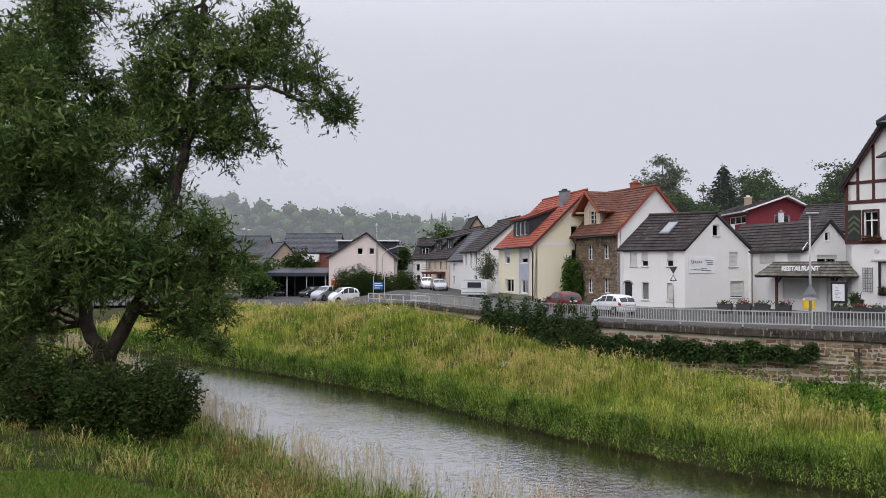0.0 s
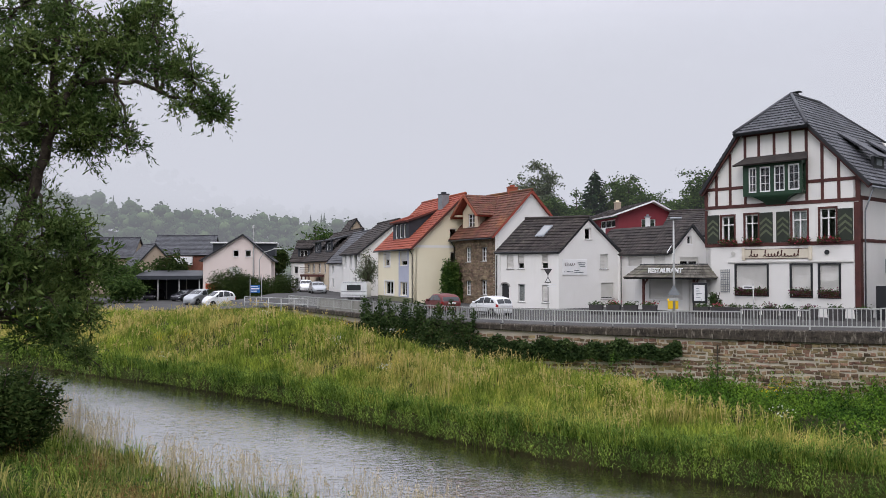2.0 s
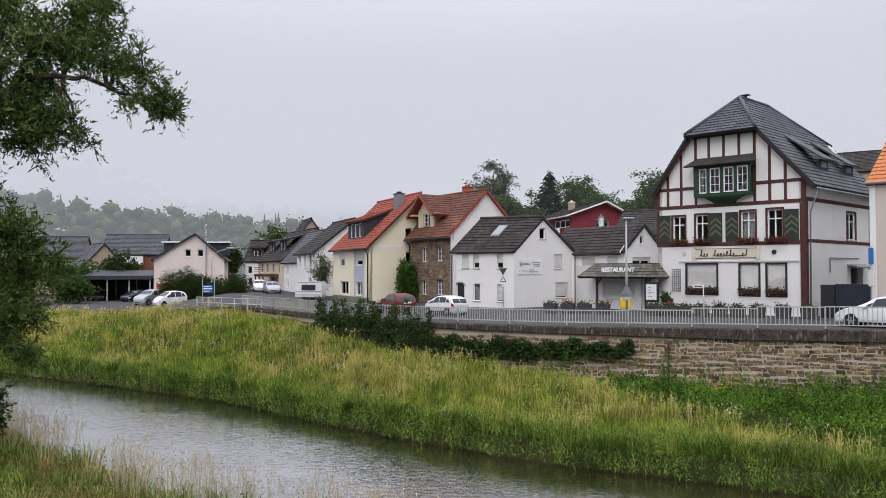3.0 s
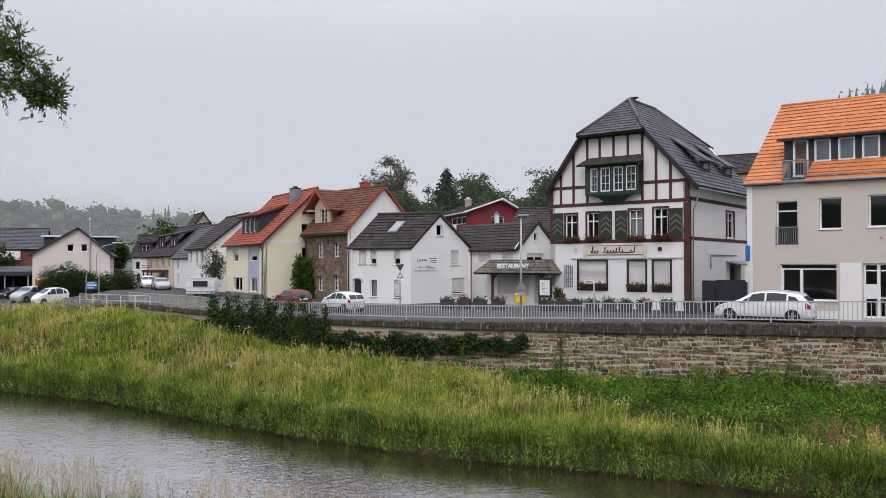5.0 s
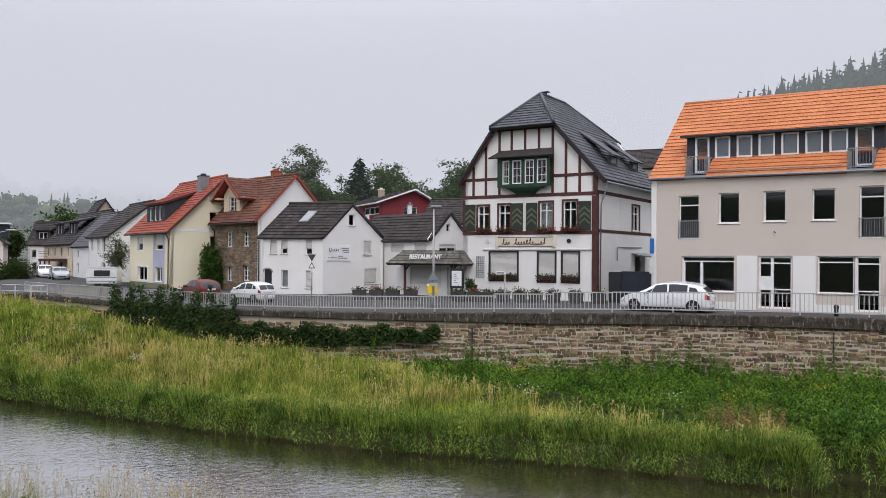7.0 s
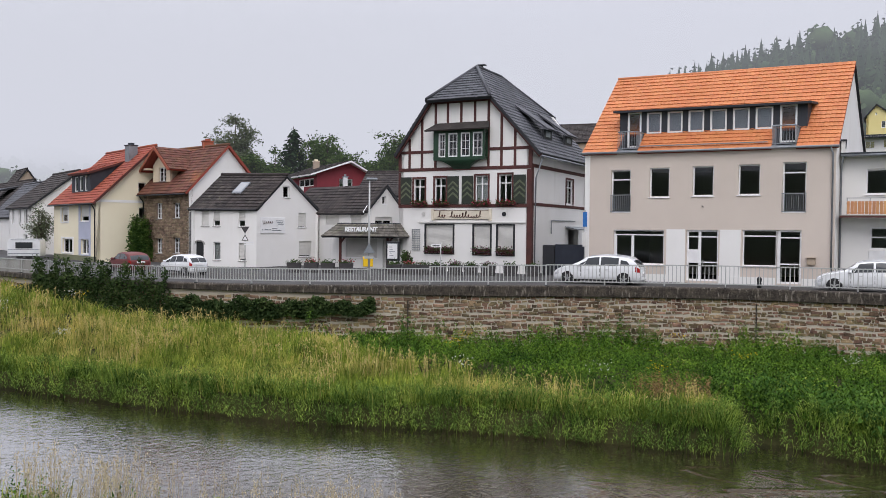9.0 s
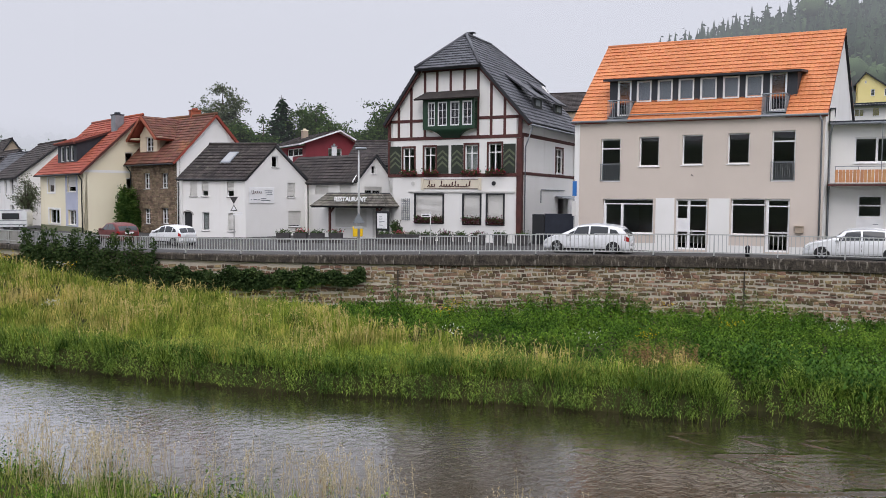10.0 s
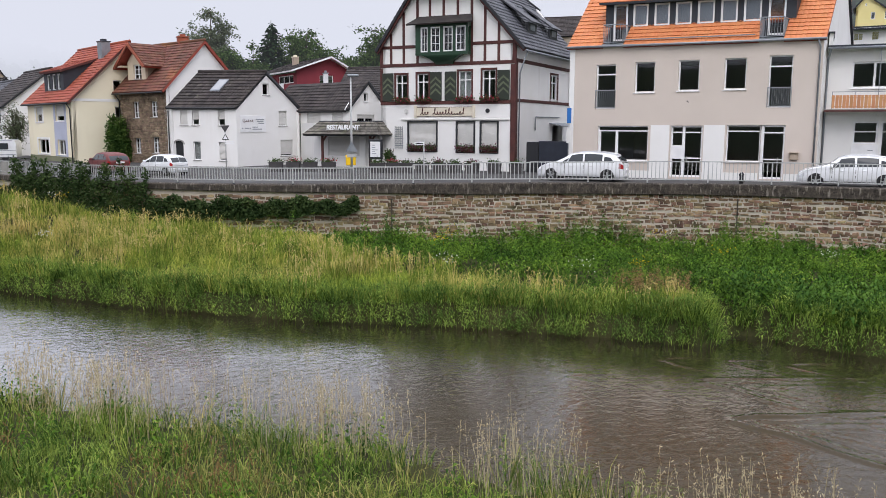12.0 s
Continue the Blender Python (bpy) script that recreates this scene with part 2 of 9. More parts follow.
class Frame:
    """A local frame on the ground plan: u along p0 to p1, v inwards (to the left), z up."""

    def __init__(self, p0, p1, inward=None):
        self.p0, d = Vector((p0[0], p0[1])), Vector((p1[0] - p0[0], p1[1] - p0[1]))
        self.L = d.length
        self.e = d.normalized()
        self.n = Vector(inward).normalized() if inward else Vector((-self.e.y, self.e.x))

    def at(self, u, v, z):
        q = self.p0 + self.e * u + self.n * v
        return Vector((q.x, q.y, z))


def add_box(bm, fr, u0, u1, v0, v1, z0, z1, bevel=0.0):
    vs = [bm.verts.new(fr.at(u, v, z)) for u in (u0, u1) for v in (v0, v1) for z in (z0, z1)]
    fs = [bm.faces.new([vs[i] for i in q]) for q in ((0, 1, 3, 2), (4, 6, 7, 5), (0, 4, 5, 1), (2, 3, 7, 6), (0, 2, 6, 4), (1, 5, 7, 3))]
    if bevel:
        es = list({e for f in fs for e in f.edges})
        bmesh.ops.bevel(bm, geom=es, offset=bevel, segments=1, affect='EDGES', clamp_overlap=True)


def add_lattice(bm, fr, rects, v0, v1):
    """One connected plate, v0 to v1 deep, out of crossing rectangles (u0, u1, z0, z1)."""
    us = sorted({round(q[k], 4) for q in rects for k in (0, 1)})
    zs = sorted({round(q[k], 4) for q in rects for k in (2, 3)})
    full = {(i, j) for i in range(len(us) - 1) for j in range(len(zs) - 1)
            if any(q[0] < (us[i] + us[i + 1]) / 2 < q[1] and q[2] < (zs[j] + zs[j + 1]) / 2 < q[3] for q in rects)}
    made = {}

    def at(i, j, k):
        if (i, j, k) not in made:
            made[i, j, k] = bm.verts.new(fr.at(us[i], (v0, v1)[k], zs[j]))
        return made[i, j, k]
    for i, j in full:
        for k in (0, 1):
            bm.faces.new([at(a, b, k) for a, b in ((i, j), (i + 1, j), (i + 1, j + 1), (i, j + 1))])
        for di, dj, e in ((-1, 0, ((i, j), (i, j + 1))), (1, 0, ((i + 1, j), (i + 1, j + 1))), (0, -1, ((i, j), (i + 1, j))), (0, 1, ((i, j + 1), (i + 1, j + 1)))):
            if (i + di, j + dj) not in full:
                bm.faces.new((at(*e[0], 0), at(*e[1], 0), at(*e[1], 1), at(*e[0], 1)))


def add_hull(bm, pts, quads):
    vs = [bm.verts.new(p) for p in pts]
    for q in quads:
        bm.faces.new([vs[i] for i in q])


def add_beam(bm, a, b, w, h, up=Vector((0, 0, 1))):
    """A straight bar from a to b, w wide and h high."""
    a, b = Vector(a), Vector(b)
    d = (b - a).normalized()
    s = d.cross(up)
    if s.length < 1e-4:
        s = d.cross(Vector((1, 0, 0)))
    s.normalize()
    t = s.cross(d)
    s, t = s * w / 2, t * h / 2
    pts = [p + i * s + j * t for p in (a, b) for i, j in ((-1, -1), (1, -1), (1, 1), (-1, 1))]
    add_hull(bm, pts, ((0, 1, 2, 3), (7, 6, 5, 4), (0, 4, 5, 1), (1, 5, 6, 2), (2, 6, 7, 3), (3, 7, 4, 0)))


def add_tube(bm, pts, radii, seg=8):
    rings = []
    for i, p in enumerate(pts):
        p = Vector(p)
        d = (Vector(pts[min(i + 1, len(pts) - 1)]) - Vector(pts[max(i - 1, 0)])).normalized()
        s = d.cross(Vector((0, 0, 1)))
        if s.length < 1e-3:
            s = Vector((1, 0, 0))
        s.normalize()
        t = d.cross(s)
        rings.append([bm.verts.new(p + (s * math.cos(2 * math.pi * k / seg) + t * math.sin(2 * math.pi * k / seg)) * radii[i]) for k in range(seg)])
    for a, b in zip(rings, rings[1:]):
        for k in range(seg):
            bm.faces.new((a[k], a[(k + 1) % seg], b[(k + 1) % seg], b[k]))
    bm.faces.new(rings[0])
    bm.faces.new(rings[-1][::-1])


def top_at(profile, u):
    for (a, za), (b, zb) in zip(profile, profile[1:]):
        if a - 1e-3 <= u <= b + 1e-3:
            return za + (zb - za) * (u - a) / max(b - a, 1e-6)
    return profile[-1][1]


def wall(parent, fr, profile, openings=(), z0=-0.3, th=0.3, material=None, name="wall", label=""):
    """A wall with thickness along fr from the profile's first to its last u, with openings (u0, u1, z0, z1) through it."""
    bm = bmesh.new()
    us = sorted({round(u, 4) for u, _ in profile} | {round(o[k], 4) for o in openings for k in (0, 1)})
    lo, hi = profile[0][0], profile[-1][0]
    us = [u for u in us if lo - 1e-3 <= u <= hi + 1e-3]

    def quad(*p):
        bm.faces.new([bm.verts.new(fr.at(*q)) for q in p])
    for a, b in zip(us, us[1:]):
        m = (a + b) / 2
        ta, tb = top_at(profile, a), top_at(profile, b)
        holes = sorted((o[2], o[3]) for o in openings if o[0] < m < o[1])
        z = z0
        for h0, h1 in holes + [(None, None)]:
            za, zb = (ta, tb) if h0 is None else (h0, h0)
            if min(za, zb) > z - 1e-6:
                for v in (0, th):
                    quad((a, v, z), (b, v, z), (b, v, zb), (a, v, za))
            z = h1
        quad((a, 0, ta), (b, 0, tb), (b, th, tb), (a, th, ta))
    for u in (lo, hi):
        t = top_at(profile, u)
        quad((u, 0, z0), (u, th, z0), (u, th, t), (u, 0, t))
    for u0, u1, h0, h1 in (o[:4] for o in openings):
        quad((u0, 0, h0), (u0, th, h0), (u0, th, h1), (u0, 0, h1))
        quad((u1, 0, h0), (u1, 0, h1), (u1, th, h1), (u1, th, h0))
        quad((u0, 0, h0), (u1, 0, h0), (u1, th, h0), (u0, th, h0))
        quad((u0, 0, h1), (u0, th, h1), (u1, th, h1), (u1, 0, h1))
    bmesh.ops.remove_doubles(bm, verts=bm.verts, dist=1e-4)
    return part(name, bm, material, parent, label)


def window(parent, fr, o, cols=1, rows=0, inset=0.12, fw=0.07, sill=True, material=None, shutter=0.0, curtain=False, name="window", bars=(), sillmat=None, label="", glassmat=None):
    """A window in the opening o: frame with mullions, pane, sill, and a roller shutter let down by the given share."""
    u0, u1, z0, z1 = o[:4]
    material = material or M_FRAME
    bm = bmesh.new()
    v0, v1 = inset, inset + 0.06
    rects = [(u0, u1, z0, z0 + fw), (u0, u1, z1 - fw, z1), (u0, u0 + fw, z0, z1), (u1 - fw, u1, z0, z1)]
    for i in range(1, cols):
        c = u0 + (u1 - u0) * i / cols
        rects.append((c - fw * 0.6, c + fw * 0.6, z0, z1))
    for k in range(rows):
        c = z0 + (z1 - z0) * (k + 1) / (rows + 1)
        rects.append((u0, u1, c - 0.02, c + 0.02))
    rects += [(u0, u1, c - 0.035, c + 0.035) for c in bars]
    add_lattice(bm, fr, rects, v0, v1)
    w = part(name, bm, material, parent, label)
    bm = bmesh.new()
    add_box(bm, fr, u0 + fw * 0.5, u1 - fw * 0.5, v1 - 0.03, v1 - 0.015, z0 + fw * 0.5, z1 - fw * 0.5)
    p = part("pane", bm, glassmat or M_GLASS, w)
    p.visible_shadow = False
    if sill:
        bm = bmesh.new()
        add_box(bm, fr, u0 - 0.06, u1 + 0.06, -0.06, inset + 0.01, z0 - 0.05, z0 - 0.002, 0.008)
        part("sill", bm, sillmat or material, w)
    if shutter:
        zb = z1 - (z1 - z0) * shutter
        bm = bmesh.new()
        k = max(3, int((z1 - zb) / 0.06))
        prof = []
        for i in range(k):
            a = zb + (z1 - zb) * i / k
            b = zb + (z1 - zb) * (i + 1) / k
            prof += [(inset - 0.03, a), (inset - 0.045, (a + b) / 2), (inset - 0.03, b - 0.006), (inset - 0.02, b - 0.003)]
        vs = [[bm.verts.new(fr.at(u, v, z)) for v, z in prof] for u in (u0 + 0.01, u1 - 0.01)]
        for i in range(len(prof) - 1):
            bm.faces.new((vs[0][i], vs[1][i], vs[1][i + 1], vs[0][i + 1]))
        part("roller_shutter", bm, M_SHUTTER, w, "closed pale roller shutter")
    if curtain:
        bm = bmesh.new()
        k = 14
        vs = []
        for i in range(k + 1):
            u = u0 + fw + (u1 - u0 - 2 * fw) * i / k
            d = v1 + 0.08 + 0.025 * math.sin(i * 2.4)
            vs.append((bm.verts.new(fr.at(u, d, z0 + fw)), bm.verts.new(fr.at(u, d, z1 - fw))))
        for a, b in zip(vs, vs[1:]):
            bm.faces.new((a[0], b[0], b[1], a[1]))
        part("curtain", bm, M_CURTAIN, w, "white net curtain", True)
    return w


M_CURTAIN = surface("net_curtain", (0.62, 0.62, 0.60), (0.70, 0.70, 0.68), 0.9, 2, 40, 0.1, 0.003)


def tiles(name, a, b, c, d, tw, th, material, parent, lift=0.03, curve=0.0):
    """Roof tiles laid in courses over the patch a (eave left), b (eave right), c (ridge right), d (ridge left)."""
    a, b, c, d = (np.array(p, float) for p in (a, b, c, d))
    nv = max(2, int(round(np.linalg.norm(((d + c) - (a + b)) / 2) / th)))
    nu = max(2, int(round(max(np.linalg.norm(b - a), np.linalg.norm(c - d)) / tw)))
    nrm = np.cross(b - a, (d + c) - (a + b))
    nrm /= np.linalg.norm(nrm)
    if nrm[2] < 0:
        nrm = -nrm
    rng = np.random.RandomState(nu * 7 + nv)

    def p(s, t):
        return (a * (1 - s) + b * s) * (1 - t) + (d * (1 - s) + c * s) * t
    V, Fc = [], []
    for j in range(nv):
        t0, t1 = j / nv, min(1.0, (j + 1.12) / nv)
        off = 0.0 if material in (M_ORANGE, M_REDTILE, M_OLDTILE) else 0.5 * (j % 2) / nu
        for i in range(-1, nu):
            s0, s1 = max(0, i / nu + off), min(1, (i + 0.97) / nu + off)
            if s1 - s0 < 0.2 / nu:
                continue
            h = lift * (1 + 0.3 * rng.rand())
            sm = (s0 + s1) / 2
            k = len(V)
            hm = h + curve
            V += [p(s0, t0), p(s0, t0) + nrm * h, p(sm, t0) + nrm * hm, p(s1, t0) + nrm * h, p(s1, t0), p(s0, t1) + nrm * 0.004, p(sm, t1) + nrm * (0.004 + curve), p(s1, t1) + nrm * 0.004]
            Fc += [(k, k + 1, k + 2, k + 3, k + 4), (k + 1, k + 5, k + 6, k + 2), (k + 2, k + 6, k + 7, k + 3), (k, k + 5, k + 1), (k + 4, k + 3, k + 7)]
    ob = mesh_ob(name, V, Fc, material, parent)
    ob["kind"] = "stuff"
    return ob


def slab(bm, pts, th):
    """A plate under the polygon pts, th thick."""
    pts = [Vector(p) for p in pts]
    nrm = (pts[1] - pts[0]).cross(pts[2] - pts[0]).normalized()
    if nrm.z < 0:
        nrm = -nrm
    k = len(pts)
    vs = [bm.verts.new(p) for p in pts] + [bm.verts.new(p - nrm * th) for p in pts]
    bm.faces.new(vs[:k])
    bm.faces.new(vs[k:][::-1])
    for i in range(k):
        j = (i + 1) % k
        bm.faces.new((vs[i], vs[j], vs[k + j], vs[k + i]))


def roof_plane(parent, pts, material, tw=0.3, th=0.36, edge=None, lift=0.045, curve=0.02, thick=0.16):
    """One slope of a roof: a plate with a dark edge and its tiles on top. pts: eave left, eave right, ridge right, ridge left."""
    bm = bmesh.new()
    slab(bm, pts, thick)
    r = part("roof", bm, edge or M_BLACK, parent)
    tiles("roof_tiles", *pts, tw, th, material, r, lift, curve)
    return r


def gutter(parent, a, b, drop=None, mat=None):
    bm = bmesh.new()
    add_tube(bm, [a, b], [0.065, 0.065], 8)
    g = part("gutter", bm, mat or M_GUTTER, parent, smooth=True)
    if drop:
        bm = bmesh.new()
        add_tube(bm, drop, [0.045] * len(drop), 8)
        part("downpipe", bm, mat or M_GUTTER, parent, smooth=True)
    return g

# ---- the river, its banks and the street ----
STREET = [(-5.6, 71.0), (-2.8, 63.5), (2.3, 51.2), (6.4, 42.7), (9.4, 39.6), (12.9, 36.9), (18.6, 34.6), (25.3, 31.7), (31.5, 27.3), (35.6, 21.9), (40.0, 14.0), (46.0, 0.0), (52, -20)]
FAR = [(-140, 150), (-60, 95), (-34, 72.5), (-13.9, 52.5), (-7.5, 46.0), (-2.3, 40.4), (2.0, 34.0), (4.5, 30.5), (8.9, 25.4), (13.0, 22.0), (15.5, 19.4), (17.2, 17.5), (18.0, 16.3), (18.9, 15.75), (19.75, 16.3), (20.2, 16.45), (20.6, 16.25), (20.7, 15.3), (20.9, 14.2), (21.6, 12.9), (24.5, 9.0), (32, -6), (40, -30)]
NEAR = [(-140, 130), (-60, 78), (-24, 57), (-16.5, 44.5), (-11.7, 36.6), (-6.3, 28.0), (-2.4, 22.6), (1.2, 19.4), (4.3, 16.0), (6.7, 13.0), (8.0, 10.8), (10.5, 6.5), (14, -2), (22, -30)]
WATER_Z = -3.6


def signed(px, py, poly):
    """Distance to a polyline, positive on its left."""
    best, sign = np.full(np.shape(px), 1e9), np.ones(np.shape(px))
    for (x0, y0), (x1, y1) in zip(poly, poly[1:]):
        dx, dy = x1 - x0, y1 - y0
        k = np.clip(((px - x0) * dx + (py - y0) * dy) / (dx * dx + dy * dy), 0, 1)
        d = np.hypot(px - x0 - k * dx, py - y0 - k * dy)
        s = np.where(dx * (py - y0) - dy * (px - x0) >= 0, 1.0, -1.0)
        sign = np.where(d < best - 1e-9, s, sign)
        best = np.minimum(best, d)
    return best * sign


def smooth(a, b, x):
    k = np.clip((x - a) / (b - a), 0, 1)
    return k * k * (3 - 2 * k)


def wobble(x, y, s):
    return (np.sin(x * s + 1.3) * np.cos(y * s * 1.17 + 0.4) + 0.5 * np.sin(x * s * 2.3 + y * s * 1.9))


def height(x, y):
    """The height of the ground: river bed, banks, meadow, street level, car park, hills."""
    x, y = np.asarray(x, float), np.asarray(y, float)
    far, near, st = signed(x, y, FAR), -signed(x, y, NEAR), signed(x, y, STREET)
    foot = np.interp(x, [-20, -15, -11, -8, -3, 2, 6, 13, 20, 26], [-1.9, -1.55, -1.0, -0.5, -0.65, -1.1, -1.75, -2.35, -2.8, -2.95])
    meadow = -2.9 + (foot + 2.9) * smooth(1.2, 8.5, far) + 0.10 * wobble(x, y, 0.5)
    meadow = meadow - 0.5 * np.exp(-((x - 20.6) ** 2 + (y - 17.0) ** 2) / 0.5)
    bank = -4.9 + 2.1 * smooth(-0.35, 0.85, far)
    g = np.where(far > 0.8, meadow, np.minimum(bank, meadow))
    street = -0.06 * np.ones_like(g)
    g = g + (street - g) * smooth(0.7, 1.6, st)
    parking = smooth(66, 76, y) * smooth(-1.5, -7, x) * smooth(4, 14, far)
    g = g + (-1.32 - g) * parking
    nb = -4.9 + 1.9 * smooth(-0.4, 0.7, near) + 1.1 * smooth(0.7, 7.5, near) + 0.06 * wobble(x, y, 0.6)
    g = np.where(near > -1.5, nb, g)
    mid = (far < -0.35) & (near < -0.5)
    g = np.where(mid, -4.9, g)
    r = np.hypot(x, y)
    return g + 0.0 * r


def axis(lo, hi, core0, core1, step, grow):
    out = list(np.arange(core0, core1 + step, step))
    s, v = step, core0
    while v > lo:
        s *= grow
        v -= s
        out.insert(0, v)
    s, v = step, out[-1]
    while v < hi:
        s *= grow
        v += s
        out.append(v)
    return np.array(out)


def sheet(name, xs, ys, zf, material, label="", category="", kind="structure"):
    X, Y = np.meshgrid(xs, ys)
    Z = zf(X, Y)
    nx, ny = len(xs), len(ys)
    V = np.stack([X.ravel(), Y.ravel(), Z.ravel()], 1)
    i = (np.arange(ny - 1)[:, None] * nx + np.arange(nx - 1)[None]).ravel()
    Fc = np.stack([i, i + 1, i + nx + 1, i + nx], 1)
    ob = mesh_ob(name, V.tolist(), Fc.tolist(), material, None, "", True)
    return tagged(ob, label, category, "", kind)


sheet("ground", axis(-2000, 2000, -36, 44, 0.6, 1.16), axis(-1500, 2500, 4, 80, 0.6, 1.16), height, M_EARTH, "grassy river banks and valley floor", "ground")


def water_material():
    m, n, l, b = nodes_of("murky_river_water")
    geo = n.new("ShaderNodeNewGeometry")
    mp = n.new("ShaderNodeMapping")
    mp.inputs["Rotation"].default_value = (0, 0, radians(52))
    mp.inputs["Scale"].default_value = (1.0, 1.5, 1)
    l.new(geo.outputs["Position"], mp.inputs[0])
    a = n.new("ShaderNodeTexNoise")
    a.inputs["Scale"].default_value, a.inputs["Detail"].default_value, a.inputs["Distortion"].default_value = 3.6, 2.5, 0.8
    l.new(mp.outputs[0], a.inputs["Vector"])
    c = n.new("ShaderNodeTexNoise")
    c.inputs["Scale"].default_value, c.inputs["Detail"].default_value = 0.35, 3
    l.new(mp.outputs[0], c.inputs["Vector"])
    mul = n.new("ShaderNodeMath")
    mul.operation = 'MULTIPLY'
    l.new(a.outputs[0], mul.inputs[0])
    l.new(c.outputs[0], mul.inputs[1])
    bp = n.new("ShaderNodeBump")
    bp.inputs["Strength"].default_value, bp.inputs["Distance"].default_value = 0.42, 0.06
    l.new(mul.outputs[0], bp.inputs["Height"])
    l.new(bp.outputs[0], b.inputs["Normal"])
    mix = n.new("ShaderNodeMixRGB")
    mix.inputs[1].default_value, mix.inputs[2].default_value = (0.040, 0.030, 0.015, 1), (0.053, 0.040, 0.021, 1)
    l.new(c.outputs[0], mix.inputs[0])
    l.new(mix.outputs[0], b.inputs["Base Color"])
    b.inputs["Roughness"].default_value = 0.9
    b.inputs["Specular IOR Level"].default_value = 0.0
    gl = n.new("ShaderNodeBsdfGlossy")
    gl.inputs["Roughness"].default_value = 0.10
    l.new(bp.outputs[0], gl.inputs["Normal"])
    fr = n.new("ShaderNodeFresnel")
    fr.inputs[0].default_value = 1.34
    l.new(bp.outputs[0], fr.inputs["Normal"])
    amp = n.new("ShaderNodeMath")
    amp.operation = 'MULTIPLY'
    amp.inputs[1].default_value = 115.0
    pw = n.new("ShaderNodeMath")
    pw.operation = 'POWER'
    pw.inputs[1].default_value = 3.1
    l.new(fr.outputs[0], pw.inputs[0])
    l.new(pw.outputs[0], amp.inputs[0])
    ms = n.new("ShaderNodeMixShader")
    cap = n.new("ShaderNodeMath")
    cap.operation = 'MINIMUM'
    cap.inputs[1].default_value = 0.86
    l.new(amp.outputs[0], cap.inputs[0])
    l.new(cap.outputs[0], ms.inputs[0])
    l.new(b.outputs[0], ms.inputs[1])
    l.new(gl.outputs[0], ms.inputs[2])
    l.new(ms.outputs[0], n["Material Output"].inputs[0])
    return m


def water_height(X, Y):
    """Level water with the wakes of two sunken stones and a riffle."""
    Z = np.full(X.shape, WATER_Z)
    ux, uy = 0.60, -0.80
    for px, py, reach, amp, wid in ((14.4, 11.8, 3.2, 0.055, 0.52), (15.9, 14.1, 1.8, 0.042, 0.50), (16.5, 16.1, 0.9, 0.030, 0.45), (19.1, 13.9, 1.0, 0.034, 0.45), (13.2, 16.2, 1.0, 0.010, 0.4), (17.9, 15.0, 0.8, 0.024, 0.5)):
        s = (X - px) * ux + (Y - py) * uy
        v = np.abs((X - px) * uy - (Y - py) * ux)
        edge = v - wid * np.maximum(s, 0) - 0.06 + 0.09 * wobble(X, Y, 2.6)
        fade = smooth(-0.15, 0.25, s) * np.exp(-np.maximum(s, 0) / reach)
        Z = Z + amp * fade * (np.exp(-(edge / 0.13) ** 2) + 0.5 * np.sin(edge * 15.0) * np.exp(-(edge / 0.9) ** 2) * (edge < 0.1))
    return Z


sheet("water", axis(-150, 60, 12, 21.5, 0.08, 1.25), axis(-60, 170, 7, 17, 0.08, 1.25), water_height, water_material(), "shallow brown rippled river water", "river")


def along(poly, off=0.0):
    """Points of a polyline shifted to its left, with the running length."""
    out, s = [], 0.0
    for i, p in enumerate(poly):
        a, b = Vector(poly[max(i - 1, 0)]), Vector(poly[min(i + 1, len(poly) - 1)])
        d = (b - a).normalized()
        q = Vector(p) + Vector((-d.y, d.x)) * off
        if out:
            s += (q - Vector(out[-1][:2])).length
        out.append((q.x, q.y, s))
    return out


def on_line(pts, s):
    for a, b in zip(pts, pts[1:]):
        if s <= b[2] or b is pts[-1]:
            k = (s - a[2]) / (b[2] - a[2])
            d = Vector((b[0] - a[0], b[1] - a[1])).normalized()
            return Vector((a[0] + (b[0] - a[0]) * k, a[1] + (b[1] - a[1]) * k)), d


def finer(poly, step=1.2):
    """The polyline rounded and cut into short steps."""
    pts = along(poly)
    n = int(pts[-1][2] / step)
    raw = np.array([on_line(pts, pts[-1][2] * i / n)[0] for i in range(n + 1)])
    for _ in range(2):
        raw[1:-1] = (raw[:-2] + 2 * raw[1:-1] + raw[2:]) / 4
    return [tuple(p) for p in raw]


EDGE = finer(STREET[1:11])
LINE = along(EDGE)
LEN = LINE[-1][2]

# road and far pavement behind the wall
inner = along(EDGE, 0.12)
bm = bmesh.new()
bm.faces.new([bm.verts.new((x, y, 0.0)) for x, y in [(p[0], p[1]) for p in inner] + [(75.0, 10.0), (60.0, 45.0), (40.0, 66.0), (24.0, 78.0), (7.0, 90.0), (0.5, 84.0)]])
bmesh.ops.triangulate(bm, faces=bm.faces)
tagged(part("road", bm, M_ASPHALT), "grey asphalt riverside street", "road", "", "structure")
bm = bmesh.new()
for q in [[(-8, 60), (-1, 66), (6, 82), (0, 160), (-9, 160), (-5, 100), (-8, 76)]]:
    bm.faces.new([bm.verts.new((x, y, -0.01 + 0.004 * (y - 60) * 0.9)) for x, y in q])
tagged(part("side_road", bm, M_ASPHALT), "asphalt street leading between houses", "road", "", "structure")
bm = bmesh.new()
bm.faces.new([bm.verts.new((x, y, -1.25)) for x, y in [(-40, 86), (-6, 86), (-6, 128), (-40, 128)]])
tagged(part("car_park", bm, M_ASPHALT), "grey asphalt car park", "car park", "", "structure")

